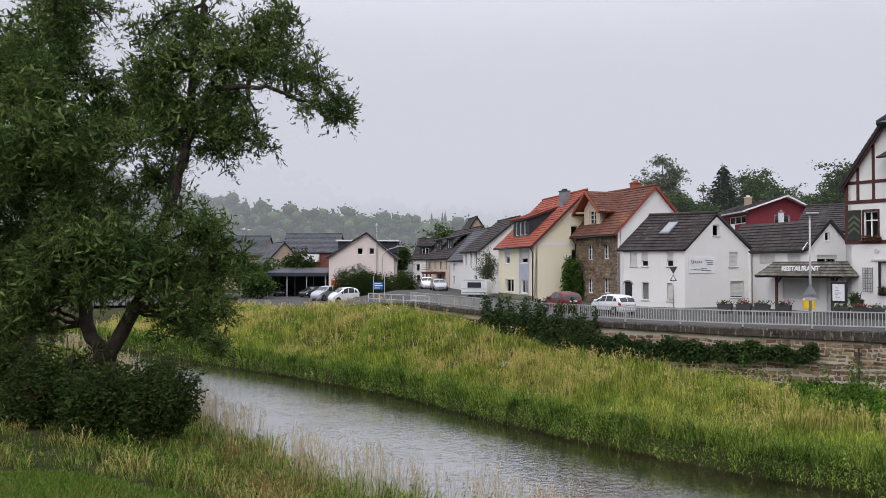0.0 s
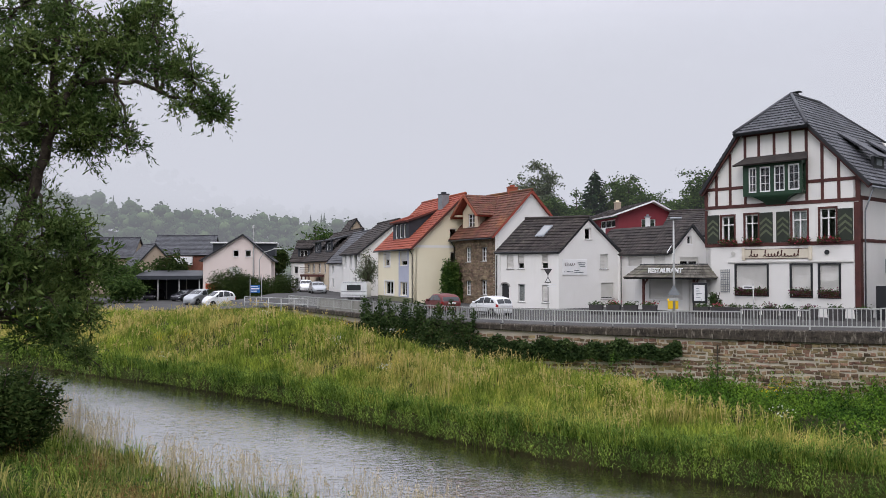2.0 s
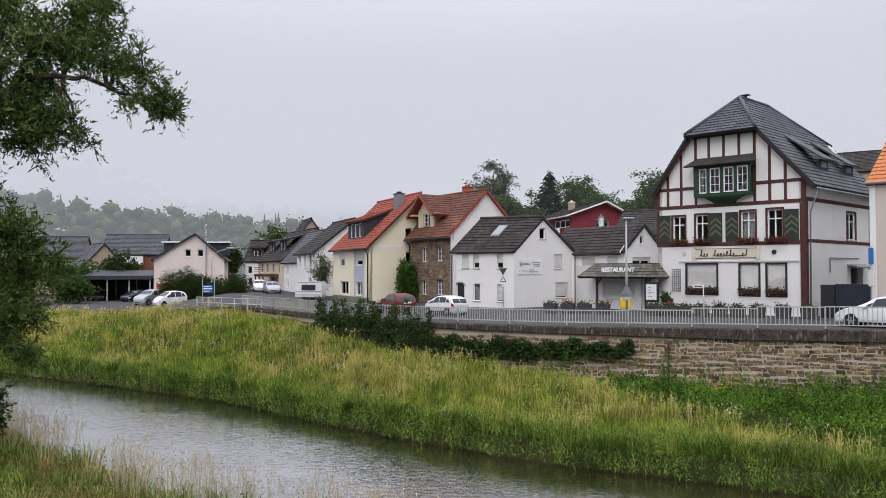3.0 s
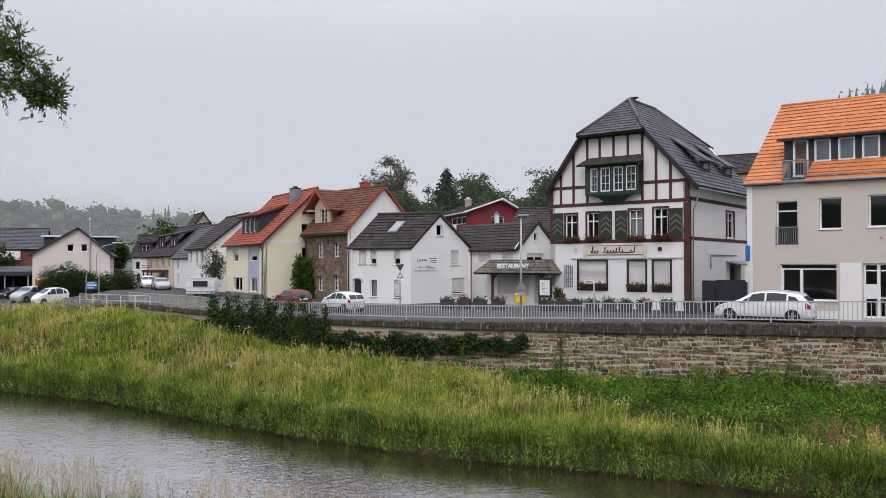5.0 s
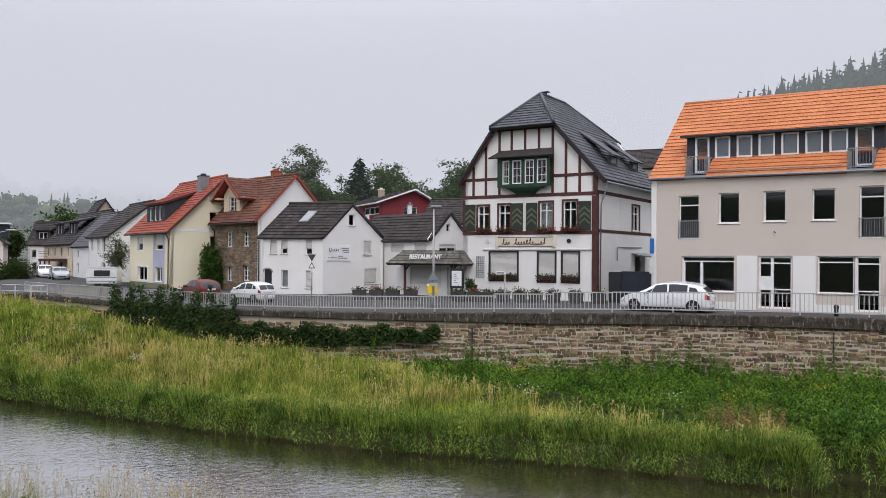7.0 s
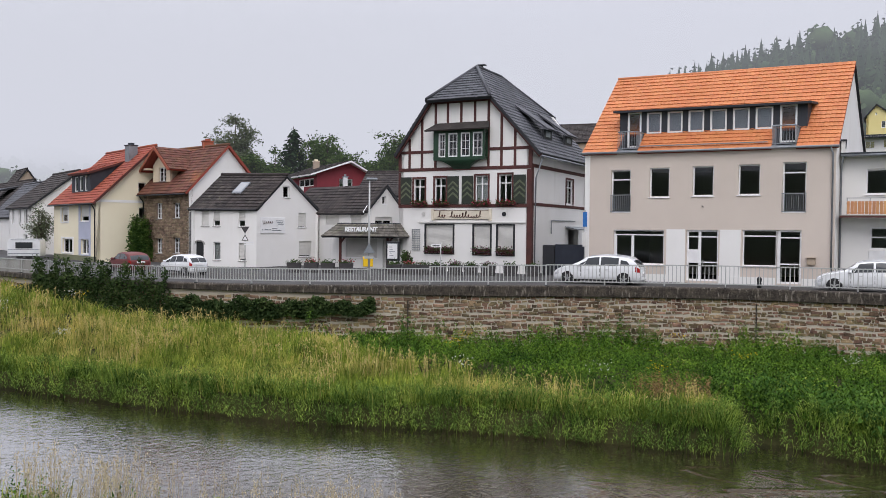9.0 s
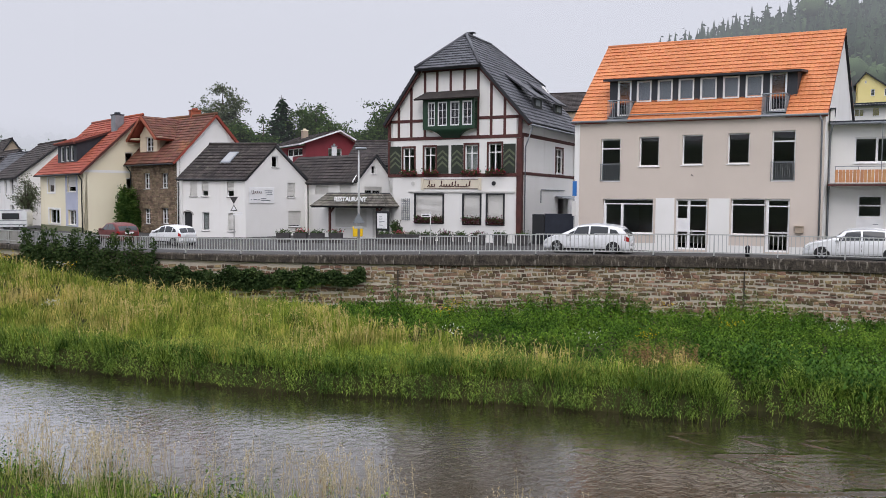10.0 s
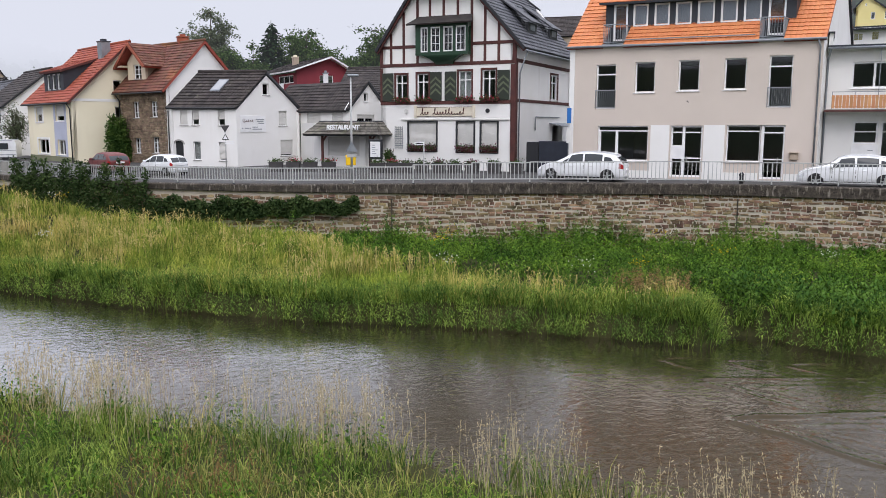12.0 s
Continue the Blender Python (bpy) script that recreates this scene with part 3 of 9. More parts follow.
# retaining wall: mortar core, coping blocks
WALL_Z0, WALL_Z1 = -3.4, -0.2
core = thing("retaining_wall", "brown rubble stone retaining wall with pale mortar", "wall", kind="structure")
bm = bmesh.new()
ring = [[bm.verts.new((x, y, z)) for x, y, z in ((a[0], a[1], WALL_Z0), (a[0], a[1], WALL_Z1), (b[0], b[1], WALL_Z1), (b[0], b[1], WALL_Z0))] for a, b in zip(along(EDGE, 0.06), along(EDGE, 0.55))]
for a, b in zip(ring, ring[1:]):
    for k in range(4):
        bm.faces.new((a[k], b[k], b[(k + 1) % 4], a[(k + 1) % 4]))
part("mortar", bm, M_MORTAR, core)
s, k = 0.0, 0
while s < LEN - 1.0:
    w = 5.2 if s > 30 else 4.2
    e = min(LEN, s + w)
    bm = bmesh.new()
    n = max(2, int((e - s) / 0.8))
    rings = []
    for i in range(n + 1):
        p, d = on_line(LINE, s + 0.006 + (e - s - 0.012) * i / n)
        nrm = Vector((-d.y, d.x))
        zb = float(np.interp(p.x, [8.0, 14.0, 21.0], [-0.18, -0.26, -0.42]))
        sec = ((-0.07, zb), (-0.10, zb + 0.04), (-0.10, 0.07), (-0.06, 0.12), (0.40, 0.14), (0.42, -0.1), (0.1, zb))
        rings.append([bm.verts.new((*(p + nrm * v), z)) for v, z in sec])
    for a, b in zip(rings, rings[1:]):
        for q in range(len(sec)):
            bm.faces.new((a[q], b[q], b[(q + 1) % len(sec)], a[(q + 1) % len(sec)]))
    bm.faces.new(rings[0])
    bm.faces.new(rings[-1][::-1])
    part("coping", bm, M_COPING, core, "dark weathered concrete coping")
    s = e

# railing: sections of posts, rails and upright bars
BAR = None
s = 0.6
while s < LEN - 2.9:
    p0, d = on_line(LINE, s)
    p1, _ = on_line(LINE, s + 2.85)
    fr = Frame(p0 + Vector((-d.y, d.x)) * 0.12, p1 + Vector((-d.y, d.x)) * 0.12)
    rail = thing("railing", "galvanised steel railing with upright bars on the wall", "railing", "railing sections along the street", at=(*fr.p0, 0.13))
    L = fr.L
    # the old stretch by the bend is lower than the new one
    top = float(np.interp(fr.p0.x, [15.0, 21.0, 29.0], [0.90, 1.13, 1.21]))
    bm = bmesh.new()
    add_box(bm, fr, -0.05, 0.05, -0.16, 0.05, 0.02, 0.16)
    part("post_foot", bm, M_BLACK, rail, "dark post bracket on the coping")
    bm = bmesh.new()
    add_box(bm, fr, -0.03, 0.03, -0.04, 0.04, 0.13, top - 0.02)
    part("post", bm, M_STEEL, rail)
    bm = bmesh.new()
    add_box(bm, fr, 0.0, L, -0.035, 0.035, top - 0.05, top)
    part("handrail", bm, M_STEEL, rail)
    bm = bmesh.new()
    add_box(bm, fr, 0.0, L, -0.025, 0.025, 0.29, 0.34)
    part("bottom_rail", bm, M_STEEL, rail)
    if BAR is None:
        bmb = bmesh.new()
        bmesh.ops.create_cube(bmb, size=1)
        bmesh.ops.scale(bmb, verts=bmb.verts, vec=(0.034, 0.022, 1.0))
        BAR = bpy.data.meshes.new("bar")
        bmb.to_mesh(BAR)
        bmb.free()
        BAR.materials.append(M_STEEL)
    nb = int(L / (0.135 if fr.p0.x < 20 else 0.18))
    for i in range(1, nb):
        ob = new("bar", BAR)
        ob.parent = rail
        ob.location = fr.at(L * i / nb, 0, (top + 0.29) / 2) - rail.location
        ob.scale = (1, 1, top - 0.34)
        ob.rotation_euler = (0, 0, math.atan2(fr.e.y, fr.e.x))
    s += 2.85

# ---- houses ----


def shell(h, fr, depth, z1, material, ridge, skip=(), z0=-0.3, ov=0.35, tile=M_SLATE, gable_mat=None, tw=0.3, th=0.36, front=(), right=(), left=(), edge=None, verge=0.25, back=True):
    """A house with its eaves along fr: front, right gable, left gable and back wall, and two roof slopes. Returns the frames of front and right gable."""
    a, b = fr.at(0, 0, 0), fr.at(fr.L, 0, 0)
    c, d = fr.at(fr.L, depth, 0), fr.at(0, depth, 0)
    gm = gable_mat or material
    wall(h, fr, [(0, z1), (fr.L, z1)], front, z0, 0.3, material)
    fg = Frame(b, c)
    prof = [(0, z1), (depth / 2, ridge), (depth, z1)]
    wall(h, fg, prof, right, z0, 0.3, gm)
    fl = Frame(d, a)
    wall(h, fl, prof, left, z0, 0.3, gm)
    fb = Frame(c, d, tuple(-fr.n))
    if back:
        wall(h, fb, [(0, z1), (fb.L, z1)], (), z0, 0.3, material)
    k = (ridge - z1) / (depth / 2)
    lift = 0.10
    e0 = z1 - ov * k + lift
    for f, n in ((fr, "f"), (fb, "b")):
        if n in skip:
            continue
        pts = [f.at(-verge, -ov, e0), f.at(f.L + verge, -ov, e0), f.at(f.L + verge, depth / 2, ridge + lift), f.at(-verge, depth / 2, ridge + lift)]
        roof_plane(h, pts, tile, tw, th, edge)
    bm = bmesh.new()
    add_tube(bm, [fr.at(-verge, depth / 2, ridge + lift + 0.03), fr.at(fr.L + verge, depth / 2, ridge + lift + 0.03)], [0.12, 0.12], 8)
    part("ridge_tiles", bm, tile, h, smooth=True)
    return fg, fl


def chimney(h, at, w, d, z0, z1, mat, cap=None, ang=0.0):
    fr = Frame((at[0], at[1]), (at[0] + math.cos(ang), at[1] + math.sin(ang)))
    bm = bmesh.new()
    add_box(bm, fr, -w / 2, w / 2, -d / 2, d / 2, z0, z1)
    c = part("chimney", bm, mat, h)
    bm = bmesh.new()
    add_box(bm, fr, -w / 2 - 0.05, w / 2 + 0.05, -d / 2 - 0.05, d / 2 + 0.05, z1, z1 + 0.08, 0.01)
    add_box(bm, fr, -w / 4, w / 4, -d / 4, d / 4, z1 + 0.08, z1 + 0.25, 0.01)
    part("chimney_cap", bm, cap or mat, c)


def floor_slab(h, fr, depth, z):
    bm = bmesh.new()
    add_box(bm, fr, 0.3, fr.L - 0.3, 0.3, depth - 0.3, z - 0.2, z)
    part("floor", bm, M_INSIDE, h)


# beige house with the orange roof
M_CLEAR = glass("clear_glass", (0.92, 0.94, 0.95))


def beige_house():
    h = thing("house", "beige rendered house with a new orange tiled roof", "house", at=(34.4, 32.3, 0))
    fr = Frame((30.54, 37.64), (38.16, 26.88), (0.896, 0.444))
    fd = [(1.55, 2.67, 3.85, 6.30), (10.65, 11.80, 3.85, 6.52)]
    ws = [(3.72, 4.82, 4.72, 6.38), (6.06, 7.17, 4.78, 6.42), (8.44, 9.55, 4.81, 6.45)]
    shop = [(1.72, 4.57, 0.95, 2.90), (5.78, 7.48, 0.12, 2.92), (8.70, 10.42, 1.0, 2.95), (10.42, 11.62, 0.12, 2.95)]
    fg, fl = shell(h, fr, 10.2, 7.35, M_BEIGE, 12.25, front=fd + ws + shop, tile=M_ORANGE, gable_mat=M_WHITE, ov=0.45, verge=0.12, tw=0.24, th=0.33, skip=("f",))
    k = 4.9 / 5.1
    for a, b in ((-0.12, 1.90), (3.06, 10.1), (11.3, fr.L + 0.12)):
        roof_plane(h, [fr.at(a, -0.16, 7.45 - 0.16 * k), fr.at(b, -0.16, 7.45 - 0.16 * k), fr.at(b, 1.0, 7.45 + k), fr.at(a, 1.0, 7.45 + k)], M_ORANGE, 0.24, 0.33, M_REDTILE)
    roof_plane(h, [fr.at(-0.12, 1.0, 7.45 + k), fr.at(fr.L + 0.12, 1.0, 7.45 + k), fr.at(fr.L + 0.12, 5.1, 12.5), fr.at(-0.12, 5.1, 12.4)], M_ORANGE, 0.24, 0.33, M_REDTILE)
    for a, b in ((1.90, 3.06), (10.1, 11.3)):
        bm = bmesh.new()
        add_box(bm, fr, a, b, -0.14, 0.95, 7.3, 7.42)
        part("balcony_floor", bm, M_GUTTER, h)
    floor_slab(h, fr, 10.2, 3.4)
    floor_slab(h, fr, 10.2, 7.0)
    for o in ws:
        window(h, fr, o, 1)
    for o in fd:
        window(h, fr, o, 1, 0, sill=False, bars=(o[3] - 0.55,), name="french_window")
        bm = bmesh.new()
        us = [o[0] + (o[1] - o[0]) * i / 10 for i in range(11)]
        add_lattice(bm, fr, [(o[0] - 0.03, o[1] + 0.03, o[2] + 1.0, o[2] + 1.05), (o[0] - 0.03, o[1] + 0.03, o[2] + 0.06, o[2] + 0.1)] + [(u - 0.012, u + 0.012, o[2] + 0.06, o[2] + 1.05) for u in us], -0.045, -0.015)
        part("window_guard", bm, M_GUTTER, h, "grey steel window guard")
    o = shop[0]
    window(h, fr, o, 1, 0, bars=(2.62,), name="shop_window")
    for a, b in ((2.72, 2.86), (1.8, 1.88)):
        bm = bmesh.new()
        add_box(bm, fr, a, b, 0.10, 0.2, 0.95, 2.6)
        part("mullion", bm, M_FRAME, h)
    window(h, fr, shop[2], 1, 0, bars=(2.62,), name="shop_window")
    for o, tag in ((shop[1], "white glazed entrance door"), (shop[3], "white glazed shop door")):
        d = window(h, fr, o, 1, 0, sill=False, bars=(2.55, 1.15), name="door_frame", label=tag, fw=0.1)
        for q in ([(0.62, 0.76, 0.1, 0.19, o[2], o[3]), (0.1, 0.62, 0.13, 0.17, 1.1, 1.85)] if o is shop[1] else [(0.02, 0.16, 0.1, 0.19, o[2], o[3])]):
            bm = bmesh.new()
            add_box(bm, fr, o[0] + q[0], o[0] + q[1], *q[2:])
            part("door_panel", bm, M_FRAME, d)
        bm = bmesh.new()
        add_box(bm, fr, o[0] + 0.86, o[0] + 0.9, 0.06, 0.12, 1.0, 1.25, 0.01)
        part("handle", bm, M_STEEL, d)
    # white patch of new plaster between the shop windows
    for a, b in ((4.7, 5.72), (7.54, 8.62)):
        bm = bmesh.new()
        add_box(bm, fr, a, b, -0.008, 0.0, 0.05, 2.95)
        part("plaster_patch", bm, M_WHITE, h, "white primed plaster patch")
    for a, b in ((0.02, 5.74), (7.52, 10.38), (11.66, 13.16)):
        bm = bmesh.new()
        add_box(bm, fr, a, b, -0.03, 0.0, -0.1, 0.42)
        part("plinth", bm, M_WHITE, h)
    gutter(h, fr.at(-0.15, -0.24, 7.28), fr.at(13.35, -0.24, 7.28), [fr.at(12.95, -0.22, 7.24), fr.at(13.05, -0.12, 6.9), fr.at(13.05, -0.08, 0.0)])
    # wide dormer
    zf, zt, v0, v1 = 7.5, 9.86, 0.98, 5.0
    u0, u1 = 1.62, 11.62
    bm = bmesh.new()
    slab(bm, [fr.at(u0 - 0.25, v0 - 0.4, zt - 0.1), fr.at(u1 + 0.25, v0 - 0.4, zt - 0.1), fr.at(u1 + 0.25, 2.9, zt + 0.12), fr.at(u0 - 0.25, 2.9, zt + 0.12)], 0.12)
    dm = part("dormer", bm, M_ANTH, h, "wide anthracite clad dormer")

    def clad(*q):
        bm = bmesh.new()
        add_box(bm, fr, *q)
        part("cladding_panel", bm, M_ANTH, dm)
    for a, b in ((u0, 2.09), (2.87, 3.18), (4.0, 4.35), (5.17, 5.5), (6.34, 6.67), (7.54, 7.87), (8.72, 9.04), (9.92, 10.27), (11.12, u1)):
        clad(a, b, v0, v0 + 0.15, zf, zt - 0.12)
    for a, b in ((3.18, 4.0), (4.35, 5.17), (5.5, 6.34), (6.67, 7.54), (7.87, 8.72), (9.04, 9.92)):
        clad(a, b, v0 + 0.002, v0 + 0.15, zf, 8.42)
        clad(a, b, v0 + 0.002, v0 + 0.15, 9.62, zt - 0.12)
    for a, b in ((2.09, 2.87), (10.27, 11.12)):
        clad(a, b, v0 + 0.002, v0 + 0.15, 9.66, zt - 0.12)
    clad(u0, u0 + 0.12, v0 + 0.15, v1, zf, zt - 0.12)
    clad(u1 - 0.12, u1, v0 + 0.15, v1, zf, zt - 0.12)
    for a, b in ((3.18, 4.0), (4.35, 5.17), (5.5, 6.34), (6.67, 7.54), (7.87, 8.72), (9.04, 9.92)):
        bm = bmesh.new()
        add_lattice(bm, fr, ((a, b, 8.42, 8.5), (a, b, 9.54, 9.62), (a, a + 0.08, 8.42, 9.62), (b - 0.08, b, 8.42, 9.62)), v0 - 0.03, v0 + 0.1)
        part("window_frame", bm, M_FRAME, dm)
        bm = bmesh.new()
        add_box(bm, fr, a + 0.04, b - 0.04, v0 + 0.06, v0 + 0.075, 8.46, 9.58)
        part("pane", bm, M_CLEAR, dm).visible_shadow = False
        # grey sheet behind the glass stands in for the reflected sky
        bm = bmesh.new()
        add_box(bm, fr, a + 0.08, b - 0.08, v0 + 0.085, v0 + 0.095, 8.5, 9.54)
        part("blind", bm, plain("sky_reflection_grey", (0.20, 0.22, 0.25), 0.6), dm, "grey sheet painting the sky's reflection in the pane")
    for a, b in ((2.09, 2.87), (10.27, 11.12)):
        bm = bmesh.new()
        add_lattice(bm, fr, ((a, b, 7.66, 7.75), (a, b, 9.58, 9.66), (a, a + 0.09, 7.66, 9.66), (b - 0.09, b, 7.66, 9.66)), v0 - 0.03, v0 + 0.1)
        part("balcony_door_frame", bm, M_FRAME, dm)
        bm = bmesh.new()
        add_box(bm, fr, a + 0.04, b - 0.04, v0 + 0.06, v0 + 0.075, 7.7, 9.62)
        part("pane", bm, M_GLASS, dm).visible_shadow = False
        # small steel balcony standing on the roof
        z, y0, y1 = 7.42, -0.12, 0.95
        bm = bmesh.new()
        add_tube(bm, [fr.at(a - 0.14, y1, z + 1.03), fr.at(a - 0.14, y0, z + 1.03), fr.at(b + 0.14, y0, z + 1.03), fr.at(b + 0.14, y1, z + 1.03)], [0.03] * 4, 6)
        bal = part("roof_balcony", bm, M_GUTTER, h, "small grey steel balcony before a dormer door")
        bm = bmesh.new()
        add_tube(bm, [fr.at(a - 0.14, y1, z + 0.07), fr.at(a - 0.14, y0, z + 0.07), fr.at(b + 0.14, y0, z + 0.07), fr.at(b + 0.14, y1, z + 0.07)], [0.022] * 4, 6)
        part("bottom_rail", bm, M_GUTTER, bal)
        spots = [(a - 0.14 + (b - a + 0.28) * i / 8, y0) for i in range(9)] + [(u, y0 + (y1 - y0) * i / 7) for u in (a - 0.14, b + 0.14) for i in range(1, 7)]
        for u, v in spots:
            bm = bmesh.new()
            add_box(bm, fr, u - 0.011, u + 0.011, v - 0.011, v + 0.011, z + 0.07, z + 1.02)
            part("baluster", bm, M_GUTTER, bal)
    # snow guard rail above the eave
    bm = bmesh.new()
    add_box(bm, fr, 3.0, 9.9, -0.1, -0.06, 7.58, 7.64)
    part("snow_guard", bm, M_GUTTER, h)
    # letter box
    bm = bmesh.new()
    add_box(bm, fr, 11.92, 12.32, -0.18, 0.0, 1.16, 1.52, 0.015)
    add_beam(bm, fr.at(11.88, -0.12, 1.53), fr.at(12.36, -0.12, 1.53), 0.30, 0.03)
    part("letter_box", bm, M_TAUPE, h, "brown letter box on the wall")
    bm = bmesh.new()
    add_tube(bm, [fr.at(6.6, -0.02, 4.2), fr.at(6.62, -0.12, 4.25), fr.at(6.75, -0.2, 4.15)], [0.02, 0.02, 0.015], 6)
    part("lamp_cable", bm, M_BLACK, h)
    return fr, h


O_FR, O_H = beige_house()


# white annex with wooden balcony beside the beige house
def annex():
    h = thing("annex", "white flat-roofed house with a wooden balcony", "house", at=(41, 23, 0))
    fr = Frame(O_FR.at(13.2, 1.2, 0), O_FR.at(22.5, 1.2, 0))
    ops = [(1.2, 3.3, 4.83, 6.17), (1.44, 2.6, 1.98, 3.16), (2.72, 3.85, 0.1, 3.16), (5.6, 7.7, 4.83, 6.17), (5.4, 8.0, 1.2, 3.16)]
    wall(h, fr, [(0, 6.85), (9.3, 6.85)], ops, -0.3, 0.3, M_WHITE)
    wall(h, Frame(fr.at(9.3, 0, 0), fr.at(9.3, 9, 0)), [(0, 6.85), (9, 6.85)], (), -0.3, 0.3, M_WHITE)
    wall(h, Frame(fr.at(9.3, 9, 0), fr.at(0, 9, 0)), [(0, 6.85), (9.3, 6.85)], (), -0.3, 0.3, M_WHITE)
    for o, c in zip(ops, (2, 1, 1, 2, 2)):
        window(h, fr, o, c, 0, bars=(2.62,) if o[3] < 4 else (), sill=o[2] > 4, fw=0.09)
    # white panel under the small window
    bm = bmesh.new()
    add_box(bm, fr, 1.40, 2.66, -0.03, 0.0, 0.15, 1.94, 0.01)
    pn = part("panel", bm, M_FRAME, h, "white painted panel below the window")
    bm = bmesh.new()
    add_box(bm, fr, 2.18, 2.42, -0.05, -0.03, 1.64, 1.68, 0.005)
    part("handle", bm, M_GUTTER, pn)
    bm = bmesh.new()
    add_box(bm, fr, -0.02, 9.6, -0.55, 9.2, 6.85, 6.99)
    r = part("roof", bm, M_ANTH, h, "dark flat roof")
    bm = bmesh.new()
    add_tube(bm, [fr.at(0.0, -0.62, 6.84), fr.at(9.6, -0.62, 6.84)], [0.06, 0.06], 8)
    part("gutter", bm, M_GUTTER, h, smooth=True)
    # white upstand with dark capping along the taller gable
    bm = bmesh.new()
    add_hull(bm, [fr.at(u, v, z) for u in (0.02, 0.22) for v, z in ((-0.3, 6.99), (4.2, 6.99), (4.2, 7.12), (-0.3, 7.62))], ((0, 1, 2, 3), (7, 6, 5, 4), (0, 4, 5, 1), (1, 5, 6, 2), (2, 6, 7, 3), (3, 7, 4, 0)))
    up = part("upstand", bm, M_WHITE, h, "white sloping upstand")
    bm = bmesh.new()
    add_beam(bm, fr.at(0.13, -0.4, 7.66), fr.at(0.13, 4.3, 7.15), 0.3, 0.06)
    part("capping", bm, M_ANTH, up)
    bm = bmesh.new()
    add_box(bm, fr, 0.0, 9.6, -1.1, 0, 3.64, 3.76)
    part("balcony_slab", bm, M_CONC, h)
    bm = bmesh.new()
    add_box(bm, fr, 0.0, 9.6, -1.13, -1.1, 3.62, 3.72)
    part("slab_edge", bm, M_TIMBER, h)
    for i in range(54):
        u = 0.33 + i * 0.165
        bm = bmesh.new()
        add_box(bm, fr, u, u + (0.15 if i % 2 else 0.13), -1.12, -1.09 + 0.012 * (i % 2), 3.80, 4.45)
        part("board", bm, M_WOOD, h)
    bm = bmesh.new()
    for z in (3.86, 4.3, 4.60):
        add_box(bm, fr, 0.3, 9.6, -1.075, -1.05, z, z + 0.035)
    part("balcony_rail", bm, M_GUTTER, h)
    for u in (0.32, 1.36, 2.4, 4.6, 6.8, 9.0):
        bm = bmesh.new()
        add_box(bm, fr, u, u + 0.035, -1.085, -1.05, 3.76, 4.63 if u != 2.4 else 6.85)
        part("balcony_post", bm, M_GUTTER, h)
    bm = bmesh.new()
    add_tube(bm, [fr.at(0.15, -0.6, 6.8), fr.at(0.05, -0.1, 6.3), fr.at(0.05, -0.1, 4.5), fr.at(0.05, -0.1, 0.0)], [0.05] * 4, 8)
    part("downpipe", bm, M_GUTTER, h, smooth=True)


annex()


# half-timbered inn
M_PALE = surface("pale_cream_board", (0.66, 0.60, 0.48), (0.72, 0.66, 0.54), 0.7, 2, 40, 0.1, 0.004)


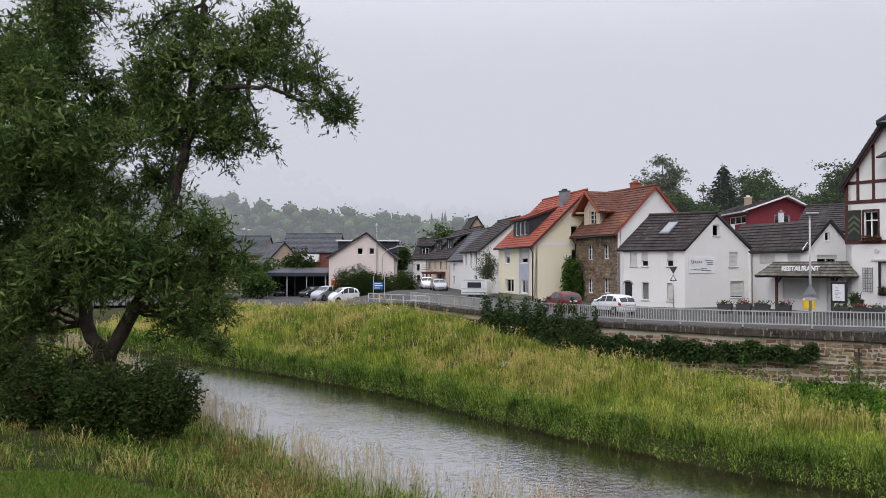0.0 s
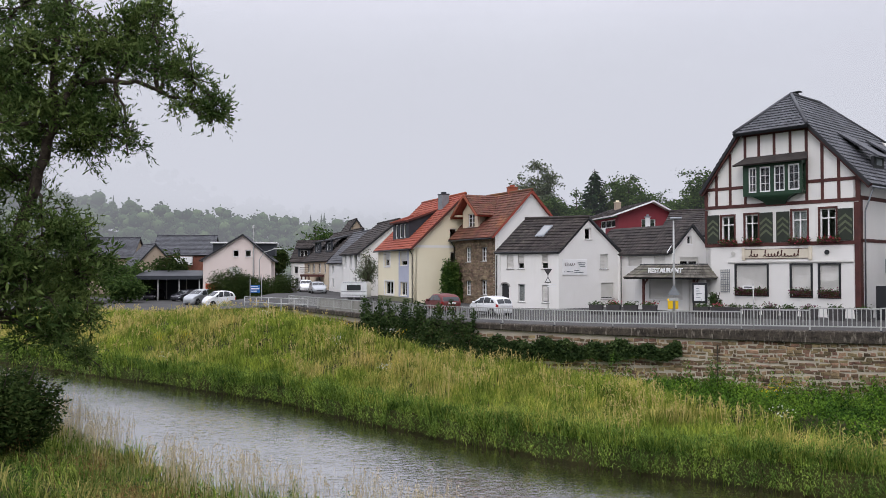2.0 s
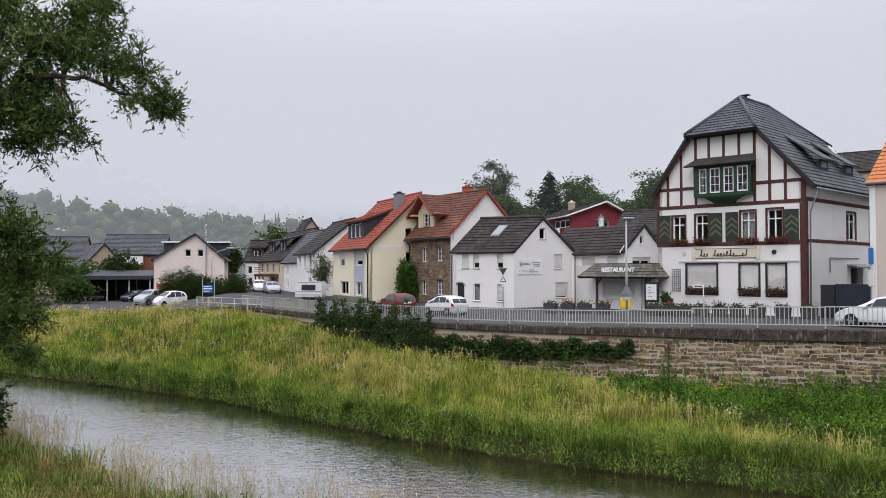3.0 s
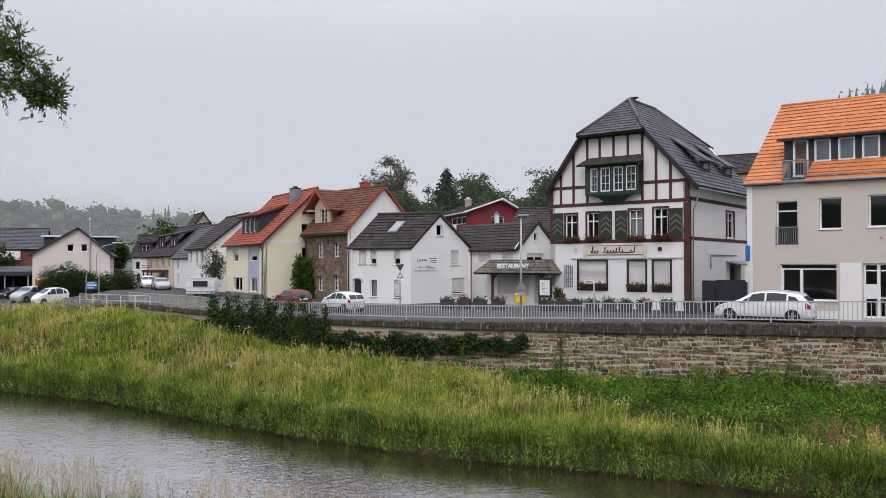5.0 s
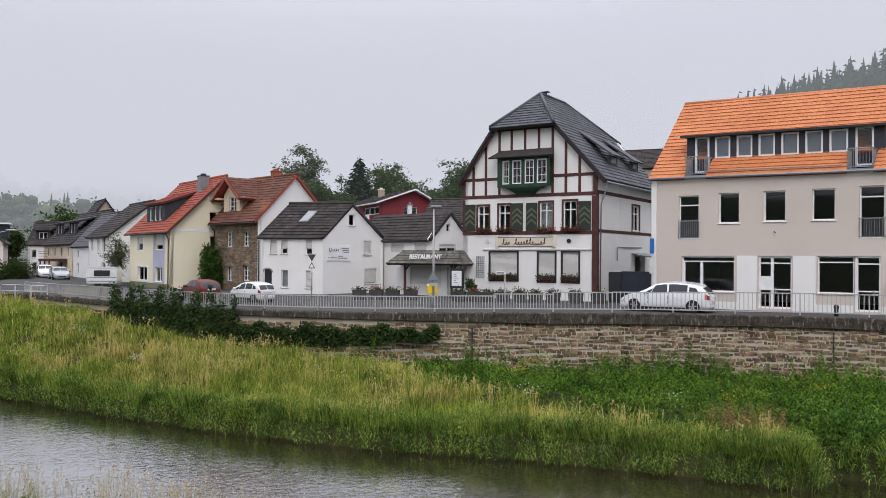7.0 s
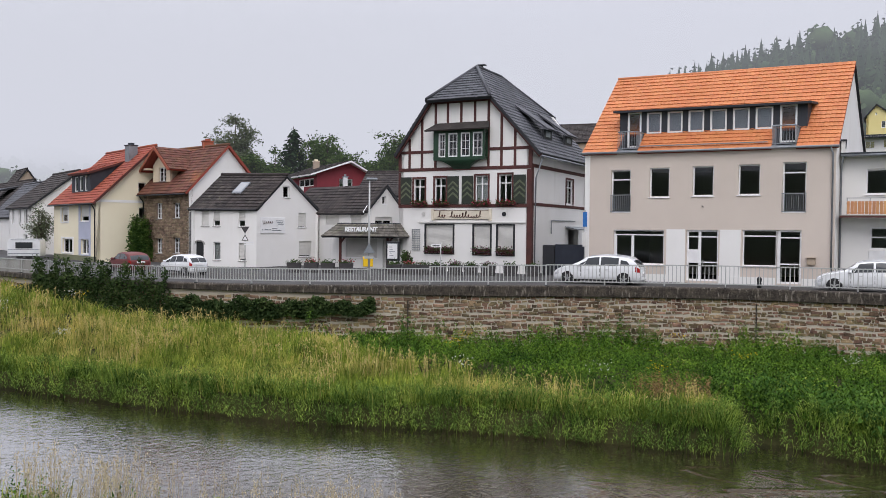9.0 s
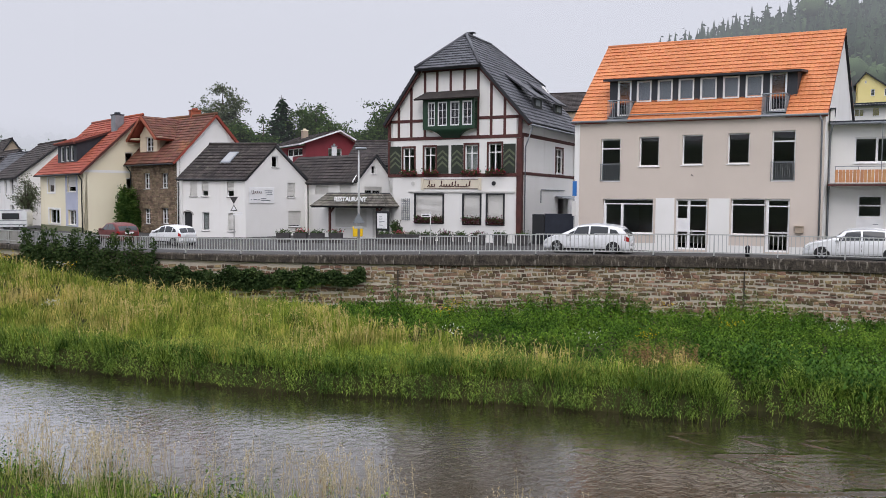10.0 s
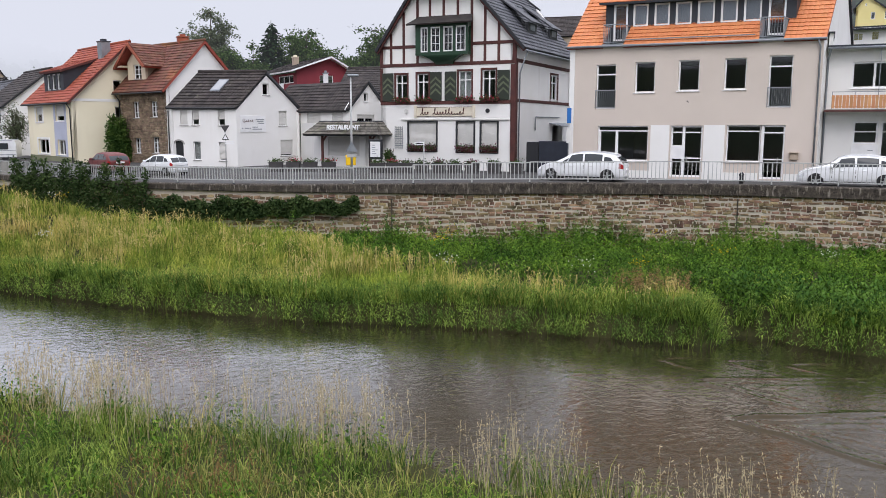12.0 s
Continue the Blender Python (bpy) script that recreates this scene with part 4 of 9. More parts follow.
def inn():
    h = thing("inn", "white half-timbered inn with dark red beams and slate roof", "house", at=(27.8, 47, 0))
    fr = Frame((25.11, 51.03), (30.46, 42.85))
    L, D = fr.L, 11.0
    up = [(1.15, 2.02, 4.56, 6.26), (2.78, 3.64, 4.56, 6.30), (5.82, 6.74, 4.56, 6.38), (7.50, 8.42, 4.56, 6.42)]
    dn = [(2.15, 4.19, 1.25, 3.12), (5.76, 6.92, 1.22, 3.12), (7.47, 8.56, 1.22, 3.12)]
    uA, uB, zH, zR, vR, vB = 2.55, 6.93, 11.5, 14.05, 3.0, 7.2
    mid = 4.42
    bay = [(3.05, 6.6, 7.55, 9.2)]
    wall(h, fr, [(0, 8.2), (uA, zH), (uB, zH), (L, 8.4)], up + dn + bay, -0.3, 0.35, M_WHITE)
    fg = Frame(fr.at(L, 0, 0), fr.at(L, D, 0))
    side = [(6.7, 8.2, 4.7, 6.45)]
    wall(h, fg, [(0, 8.2), (D, 8.2)], side + [(7.3, 9.5, 0.0, 2.9)], -0.3, 0.35, M_WHITE)
    wall(h, Frame(fr.at(0, D, 0), fr.at(0, 0, 0)), [(0, 7.9), (D, 7.9)], (), -0.3, 0.35, M_WHITE)
    wall(h, Frame(fr.at(L, D, 0), fr.at(0, D, 0)), [(0, 8.2), (uA, zH), (uB, zH), (L, 8.4)], (), -0.3, 0.35, M_WHITE)
    floor_slab(h, fr, D, 3.6)
    floor_slab(h, fr, D, 7.1)
    # windows
    for i, o in enumerate(up):
        window(h, fr, o, 2, 0, material=M_FRAME, curtain=i == 2, bars=(o[3] - 0.55,), inset=0.1, sillmat=M_TIMBER)
        bm = bmesh.new()
        add_lattice(bm, fr, ((o[0] - 0.11, o[0], o[2] - 0.1, o[3] + 0.12), (o[1], o[1] + 0.11, o[2] - 0.1, o[3] + 0.12), (o[0] - 0.11, o[1] + 0.11, o[3], o[3] + 0.12)), -0.03, 0.05)
        part("window_surround", bm, M_TIMBER, h)
    for o in dn:
        window(h, fr, o, 1, 0, material=M_TIMBER, shutter=0.82, inset=0.12, fw=0.09)
        bm = bmesh.new()
        add_lattice(bm, fr, ((o[0] - 0.12, o[0], o[2] - 0.1, o[3] + 0.08), (o[1], o[1] + 0.12, o[2] - 0.1, o[3] + 0.08), (o[0] - 0.12, o[1] + 0.12, o[3], o[3] + 0.08), (o[0] - 0.12, o[1] + 0.12, o[2] - 0.1, o[2])), -0.035, 0.05)
        part("window_surround", bm, M_BLACK, h)
    window(h, fg, side[0], 2, 0, bars=(5.9,), inset=0.1)
    bm = bmesh.new()
    o = side[0]
    add_lattice(bm, fg, ((o[0] - 0.15, o[0], o[2] - 0.1, o[3] + 0.12), (o[1], o[1] + 0.15, o[2] - 0.1, o[3] + 0.12), (o[0] - 0.15, o[1] + 0.15, o[3], o[3] + 0.12)), -0.03, 0.05)
    part("window_surround", bm, M_TIMBER, h)
    # sloping awning over the side entrance, and a pipe
    bm = bmesh.new()
    slab(bm, [fg.at(6.6, -0.9, 2.92), fg.at(9.8, -0.9, 2.92), fg.at(9.8, 0.0, 3.12), fg.at(6.6, 0.0, 3.12)], 0.06)
    part("awning", bm, M_GUTTER, h, "small grey awning over the side entrance")
    bm = bmesh.new()
    add_tube(bm, [fg.at(3.6, -0.05, 2.6), fg.at(3.6, -0.05, 3.42), fg.at(3.7, -0.05, 3.5), fg.at(8.6, -0.05, 3.5)], [0.035] * 4, 6)
    part("side_pipe", bm, M_GUTTER, h, smooth=True)
    # timber frame, each beam a piece
    def beam(u0, u1, z0, z1, f=fr, d=0.035):
        bm = bmesh.new()
        add_box(bm, f, u0, u1, -d, 0.04, z0, z1, 0.008)
        part("beam", bm, M_TIMBER, h)
    beam(-0.04, L + 0.04, 6.76, 6.98)
    beam(-0.04, L + 0.04, 4.28, 4.50)
    beam(L - 0.30, L + 0.045, 0.1, 4.28)
    beam(L - 0.32, L + 0.045, 4.50, 6.72)
    beam(-0.045, 0.16, 4.50, 6.72)
    beam(-0.03, 2.85, 7.96, 8.16)
    beam(6.7, L + 0.03, 8.00, 8.20)
    for u in (0.81, 1.78, 7.67, 8.62):
        zt = (11.5 + 1.36 * (u - uA) if u < 5 else 11.5 + 1.09 * (uB - u)) - 0.15
        zm = 7.96 if u < 5 else 8.0
        beam(u - 0.09, u + 0.09, 6.98, zm)
        if zt > 8.6:
            beam(u - 0.09, u + 0.09, zm + 0.2, zt)
    for u in (2.82, 6.74):
        beam(u - 0.09, u + 0.09, 6.98, 11.3)
    beam(-0.06, 0.18, 6.98, 7.96)
    beam(L - 0.22, L + 0.05, 6.98, 8.0)
    for u in (3.74, 4.74, 5.75):
        beam(u - 0.085, u + 0.085, 9.75, 11.25)
    beam(2.6, 7.0, 11.25, 11.5)
    for s in (0, 1):
        bm = bmesh.new()
        a = fr.at(-0.15 if not s else L + 0.7, -0.3, 7.72 if not s else 7.55)
        b = fr.at(uA if not s else uB, -0.3, zH - 0.1)
        add_beam(bm, a, b, 0.10, 0.28)
        part("beam", bm, M_TIMBER, h)
    beam(0, D, 6.85, 7.08, fg)
    beam(0, D, 4.40, 4.60, fg)
    beam(-0.045, 0.34, 0.1, 6.85, fg)
    # ledge over the ground floor and projecting plinth
    bm = bmesh.new()
    add_box(bm, fr, 1.6, L - 0.37, -0.09, 0.0, 3.24, 3.36, 0.02)
    part("ledge", bm, M_SHUTTER, h)
    # herringbone shutters
    for u0, u1 in ((0.14, 1.0), (3.76, 4.62), (4.84, 5.68), (8.56, 9.40)):
        bm = bmesh.new()
        add_box(bm, fr, u0, u1, -0.07, -0.03, 4.52, 6.38, 0.01)
        s = part("shutter", bm, M_SHUT, h, "dark green window shutter with pale chevrons")
        um = (u0 + u1) / 2
        z = 4.5
        while z < 6.5:
            for a, b in ((u0 + 0.05, um), (u1 - 0.05, um)):
                w = abs(um - a)
                p = [(a, z), (b, z + w * 0.85), (b, z + w * 0.85 + 0.15), (a, z + 0.15)]
                if p[0][1] < 4.54 or p[2][1] > 6.34:
                    continue
                bm = bmesh.new()
                add_hull(bm, [fr.at(u, v, zz) for v in (-0.082, -0.068) for u, zz in p], ((0, 1, 2, 3), (7, 6, 5, 4), (0, 4, 5, 1), (1, 5, 6, 2), (2, 6, 7, 3), (3, 7, 4, 0)))
                part("batten", bm, M_SHUT2, s, "pale green slanting batten")
            z += 0.37
    # bay window
    bm = bmesh.new()
    add_box(bm, fr, 2.95, 6.7, -0.55, 0, 7.42, 7.62)
    b = part("bay_window", bm, M_GREEN, h, "green painted oriel bay window")
    for q in [(2.95, 6.7, -0.55, -0.4, 9.2, 9.42), (2.95, 3.1, -0.4, 0.0, 9.2, 9.42), (6.55, 6.7, -0.4, 0.0, 9.2, 9.42), (2.95, 3.1, -0.05, 0.1, 7.62, 9.2), (6.55, 6.7, -0.05, 0.1, 7.62, 9.2)] + [(u, u + 0.15, -0.55, -0.4, 7.62, 9.2) for u in (2.95, 6.55)] + [(a, b, -0.55, -0.4, 7.62, 9.2) for a, b in ((3.1, 3.32), (3.84, 4.05), (4.73, 4.97), (5.64, 5.85))]:
        bm = bmesh.new()
        add_box(bm, fr, *q)
        part("bay_post" if q[5] < 9.3 else "bay_rail", bm, M_GREEN, b)
    bm = bmesh.new()
    n = 12
    rows = []
    for i in range(n + 1):
        t = i / n
        ins = 0.45 + 0.8 * (1 - (1 - t) ** 2)
        rows.append([bm.verts.new(fr.at(u, v, 7.42 - 0.60 * t)) for u, v in ((2.95 + ins, 0.0), (2.95 + ins, -0.55 * (1 - t ** 1.6)), (6.7 - ins, -0.55 * (1 - t ** 1.6)), (6.7 - ins, 0.0))])
    for a, c in zip(rows, rows[1:]):
        for k in range(3):
            bm.faces.new((a[k], a[k + 1], c[k + 1], c[k]))
    part("corbel", bm, M_GREEN, b, "curved green corbel")
    for u0, u1 in ((3.32, 3.84), (4.05, 4.73), (4.97, 5.64), (5.85, 6.55)):
        bm = bmesh.new()
        um = (u0 + u1) / 2
        add_lattice(bm, fr, [(u0, u1, 7.62, 7.7), (u0, u1, 9.12, 9.2), (u0, u0 + 0.07, 7.62, 9.2), (u1 - 0.07, u1, 7.62, 9.2), (um - 0.012, um + 0.012, 7.62, 9.2)] + [(u0, u1, z - 0.012, z + 0.012) for z in (8.15, 8.65)], -0.52, -0.46)
        part("casement", bm, M_FRAME, b)
        bm = bmesh.new()
        add_box(bm, fr, u0 + 0.03, u1 - 0.03, -0.49, -0.48, 7.66, 9.16)
        part("pane", bm, M_GLASS, b).visible_shadow = False
    bm = bmesh.new()
    slab(bm, [fr.at(2.45, -0.95, 9.40), fr.at(7.2, -0.95, 9.40), fr.at(6.75, 0.0, 9.95), fr.at(2.9, 0.0, 9.95)], 0.1)
    part("bay_roof", bm, M_OLDTILE, b)
    # roofs: two unequal slopes, half-hipped at both ends
    ve, up_ = 0.45, 0.12
    eaves = {0: (-0.2, 7.75), 1: (10.55, 7.55)}

    def zz(u):
        return (11.5 + 1.36 * (u - uA) if u < mid else 11.5 + 1.09 * (uB - u)) + up_
    for s, uh in ((0, uA), (1, uB)):
        ue, ze_ = eaves[s]
        a, b = fr.at(ue, -ve, ze_ + up_), fr.at(ue, D + ve, ze_ + up_)
        c, d = fr.at(uh, -ve, zH + up_), fr.at(uh, D + ve, zH + up_)
        roof_plane(h, [a, b, d, c], M_SLATE, 0.32, 0.36)
        roof_plane(h, [c, d, fr.at(mid, vB, zR + up_), fr.at(mid, vR, zR + up_)], M_SLATE, 0.32, 0.36)
    roof_plane(h, [fr.at(uA - 0.2, -ve - 0.25, zH - 0.1), fr.at(uB + 0.2, -ve - 0.25, zH - 0.1), fr.at(mid + 0.05, vR, zR + up_ + 0.02), fr.at(mid - 0.05, vR, zR + up_ + 0.02)], M_SLATE, 0.32, 0.36)
    roof_plane(h, [fr.at(uA - 0.2, D + ve + 0.2, zH - 0.1), fr.at(uB + 0.2, D + ve + 0.2, zH - 0.1), fr.at(mid + 0.05, vB, zR + up_ + 0.02), fr.at(mid - 0.05, vB, zR + up_ + 0.02)], M_SLATE, 0.32, 0.36)
    bm = bmesh.new()
    add_tube(bm, [fr.at(mid, vR, zR + 0.15), fr.at(mid, vB, zR + 0.15)], [0.13, 0.13], 8)
    part("ridge_tiles", bm, M_SLATE, h, smooth=True)
    for u in (uA - 0.15, uB + 0.15):
        for v, w in ((-ve - 0.2, vR), (D + ve + 0.2, vB)):
            bm = bmesh.new()
            add_tube(bm, [fr.at(u, v, zH + 0.02), fr.at(mid, w, zR + 0.16)], [0.11, 0.11], 8)
            part("hip_tiles", bm, M_SLATE, h, smooth=True)
    bm = bmesh.new()
    add_tube(bm, [fr.at(mid, vR + 0.8, zR), fr.at(mid, vR + 0.8, zR + 0.35)], [0.12, 0.12], 8)
    add_box(bm, fr, mid - 0.3, mid + 0.3, vR + 0.6, vR + 1.0, zR + 0.35, zR + 0.42, 0.02)
    part("vent_pipe", bm, M_BLACK, h)
    # low shed dormers on the side slope
    for v in (3.0, 7.3):
        z = zz(9.3)
        bm = bmesh.new()
        slab(bm, [fr.at(9.75, v - 0.1, z + 0.62), fr.at(9.75, v + 1.9, z + 0.62), fr.at(7.3, v + 1.7, zz(7.3) + 0.14), fr.at(7.3, v + 0.1, zz(7.3) + 0.14)], 0.1)
        dm = part("dormer_roof", bm, M_SLATE, h)
        bm = bmesh.new()
        add_box(bm, fr, 9.25, 9.4, v + 0.1, v + 1.7, z - 0.1, z + 0.62)
        part("dormer_front", bm, M_BLACK, dm)
        bm = bmesh.new()
        add_box(bm, fr, 9.4, 9.43, v + 0.5, v + 1.3, z + 0.12, z + 0.5)
        part("dormer_window", bm, M_GUTTER, dm)
    gutter(h, fr.at(L + 0.85, -0.4, 7.5), fr.at(L + 0.85, D, 7.5), [fr.at(L + 0.8, -0.1, 7.45), fr.at(L + 0.12, 0.45, 6.2), fr.at(L + 0.08, 0.45, 0)])
    # sign with a scroll in flowing script
    bm = bmesh.new()
    add_box(bm, fr, 2.75, 6.85, -0.05, -0.01, 3.50, 4.12, 0.01)
    sg = part("name_board", bm, M_PALE, h, "cream scroll-shaped name board")
    for q in ((2.55, 2.8), (6.8, 7.05)):
        bm = bmesh.new()
        add_tube(bm, [fr.at((q[0] + q[1]) / 2, -0.06, 3.42), fr.at((q[0] + q[1]) / 2, -0.06, 4.2)], [0.11, 0.11], 10)
        part("scroll_end", bm, M_PALE, sg)
    # loops of a pen: start, height above the line, depth below it
    u = 3.05
    for word in (((0.40, 0.0), (0.16, 0.0), (0.16, 0.0)), ((0.40, 0.0), (0.16, 0.0), (0.16, 0.0), (0.17, 0.0), (0.30, 0.0), (0.40, 0.0), (0.17, 0.0), (0.16, 0.12), (0.16, 0.12), (0.17, 0.0), (0.40, 0.0))):
        pts = []
        for up_h, dn in word:
            w = 0.24 if up_h > 0.35 else 0.20
            for i in range(10):
                a = 2 * math.pi * i / 10
                pts.append(fr.at(u + w * i / 10 + 0.075 * math.sin(a) + 0.16 * up_h * (1 - math.cos(a)) / 2, -0.075, 3.64 - dn * math.sin(a / 2) ** 2 + up_h * (1 - math.cos(a)) / 2))
            u += w
        bm = bmesh.new()
        add_tube(bm, pts, [0.027] * len(pts), 5)
        part("script", bm, M_TIMBER, sg, "flowing dark script")
        u += 0.28
    for q in ((2.75, 6.85, 3.5, 3.53), (2.75, 6.85, 4.09, 4.12)):
        bm = bmesh.new()
        add_box(bm, fr, q[0], q[1], -0.062, -0.052, q[2], q[3])
        part("border", bm, M_TIMBER, sg)
    for u in (1.95, 7.9):
        bm = bmesh.new()
        add_tube(bm, [fr.at(u, 0.0, 3.85), fr.at(u, -0.06, 3.85)], [0.14, 0.14], 14)
        part("crest", bm, M_BLACK if u > 5 else M_SHUTTER, h, "small round crest")
    return fr, fg, h


I_FR, I_FG, I_H = inn()


# white corner house, its plan askew
def corner_house():
    h = thing("house", "white rendered corner house with dark mossy tiles", "house", at=(17, 59, 0))
    Lp, C, G = Vector((12.98, 60.28)), Vector((16.96, 57.41)), Vector((22.59, 59.94))
    fr, fg = Frame(Lp, C), Frame(C, G)
    ze, zp = 4.12, 6.62
    f_ops = [(0.83, 1.36, 2.89, 3.95), (1.71, 2.20, 2.89, 3.95), (3.58, 4.08, 2.87, 3.97), (0.34, 0.99, 0.0, 1.80), (1.72, 2.25, 0.46, 1.76), (3.60, 4.13, 0.42, 1.72)]
    g_ops = [(2.52, 3.14, 5.06, 5.90), (4.02, 4.84, 2.86, 3.97), (4.12, 5.42, 0.64, 1.84)]
    wall(h, fr, [(0, ze), (fr.L, ze)], f_ops, -0.4, 0.3, M_WHITE)
    wall(h, fg, [(0, ze), (fg.L * 0.46, zp), (fg.L, ze)], g_ops, -0.4, 0.3, M_WHITE)
    B = Lp + (G - C)
    wall(h, Frame(G, B), [(0, ze), ((B - G).length, ze)], (), -0.4, 0.3, M_WHITE)
    wall(h, Frame(B, Lp), [(0, ze), (fg.L * 0.5, zp), (fg.L, ze)], (), -0.4, 0.3, M_WHITE)
    bm = bmesh.new()
    vs = [bm.verts.new((q.x, q.y, 2.4)) for q in (Lp, C, G, B)]
    bm.faces.new(vs)
    part("floor", bm, M_INSIDE, h)
    for i, o in enumerate(f_ops):
        if i == 3:
            continue
        window(h, fr, o, 1, 0, shutter=(0.95, 0.62, 0.6, 0, 0, 0.9)[i], fw=0.06, sillmat=M_CONC, curtain=i == 4)
    for i, o in enumerate(g_ops):
        window(h, fg, o, 1, 0, shutter=(0, 0.92, 0.9)[i], fw=0.06, sillmat=M_CONC)
    o = f_ops[3]
    bm = bmesh.new()
    add_box(bm, fr, o[0], o[1], 0.1, 0.18, 0.0, 1.78)
    d = part("door", bm, M_BLACK, h, "dark arched wooden door")
    bm = bmesh.new()
    for i in range(13):
        a0, a1 = math.pi * i / 13, math.pi * (i + 1) / 13
        c = (o[0] + o[1]) / 2
        r0, r1 = 0.33, 0.44
        add_hull(bm, [fr.at(c + r * math.cos(a), v, 1.55 + r * 0.8 * math.sin(a)) for v in (-0.03, 0.05) for r in (r0, r1) for a in (a0, a1)], ((0, 1, 3, 2), (4, 6, 7, 5), (0, 4, 5, 1), (2, 3, 7, 6), (0, 2, 6, 4), (1, 5, 7, 3)))
    part("door_arch", bm, M_CONC, h, "stone arch over the door")
    ridge_dir = (C - Lp).normalized()
    rg = C + (G - C) * 0.46
    ov = 0.14
    gd = (G - C).normalized()
    k = (zp - ze) / (fg.L * 0.46)

    def P(q, z):
        return (q.x, q.y, z)
    pr, pl = rg + ridge_dir * 0.12, Lp + (G - C) * 0.46 - ridge_dir * 0.1
    roof_plane(h, [P(Lp - ridge_dir * 0.1 - gd * ov, ze - ov * k + 0.1), P(C + ridge_dir * 0.12 - gd * ov, ze - ov * k + 0.1), P(pr, zp + 0.1), P(pl, zp + 0.1)], M_OLDTILE, 0.28, 0.34)
    roof_plane(h, [P(G + ridge_dir * 0.12 + gd * ov, ze - ov * k + 0.1), P(B - ridge_dir * 0.1 + gd * ov, ze - ov * k + 0.1), P(pl, zp + 0.1), P(pr, zp + 0.1)], M_OLDTILE, 0.28, 0.34)
    bm = bmesh.new()
    add_tube(bm, [P(pl, zp + 0.14), P(pr, zp + 0.14)], [0.12, 0.12], 8)
    part("ridge_tiles", bm, M_OLDTILE, h, smooth=True)
    # skylight
    def on_roof(s, t, l):
        a = Lp + (C - Lp) * s + (G - C) * 0.46 * t
        return Vector((a.x, a.y, ze + (zp - ze) * t + 0.1 + l))
    bm = bmesh.new()
    add_hull(bm, [on_roof(s, t, l) for l in (0.02, 0.14) for s, t in ((0.43, 0.40), (0.57, 0.40), (0.57, 0.72), (0.43, 0.72))], ((0, 1, 2, 3), (4, 7, 6, 5), (0, 4, 5, 1), (1, 5, 6, 2), (2, 6, 7, 3), (3, 7, 4, 0)))
    sk = part("skylight", bm, M_GUTTER, h, "roof window")
    bm = bmesh.new()
    add_hull(bm, [on_roof(s, t, 0.15) for s, t in ((0.445, 0.43), (0.555, 0.43), (0.555, 0.69), (0.445, 0.69))], ((0, 1, 2, 3),))
    part("pane", bm, plain("grey_blind", (0.34, 0.35, 0.36), 0.3), sk)
    gutter(h, P(Lp - gd * 0.2, ze - 0.04), P(C - gd * 0.2 + ridge_dir * 0.1, ze - 0.04), [P(Lp - gd * 0.1 + ridge_dir * 0.05, ze - 0.2), P(Lp - gd * 0.1 + ridge_dir * 0.05, 0)], M_BLACK)
    # sign board on the gable, writing as bars
    bm = bmesh.new()
    add_box(bm, fg, 0.3, 2.68, -0.05, -0.005, 2.43, 3.58, 0.01)
    s = part("sign_board", bm, M_FRAME, h, "white sign board with faint writing")
    bm = bmesh.new()
    pts = [fg.at(0.5 + 1.0 * t / 40 + 0.05 * math.cos(t * 0.9), -0.06, 3.22 + (0.14 if t < 10 else 0.08) * math.sin(t * 0.9)) for t in range(41)]
    add_tube(bm, pts, [0.016] * 41, 5)
    part("script", bm, M_TIMBER, s)
    for u, w, z in ((0.45, 0.08, 2.65), (0.7, 0.35, 2.66), (1.15, 0.12, 2.66), (1.4, 0.5, 2.74), (1.4, 0.9, 2.6), (1.75, 0.75, 3.3), (1.85, 0.6, 3.16), (1.95, 0.55, 3.02)):
        bm = bmesh.new()
        add_box(bm, fg, u, u + w, -0.062, -0.052, z, z + 0.06)
        part("writing", bm, M_GUTTER, s)
    return fr, fg, h


C_FR, C_FG, C_H = corner_house()


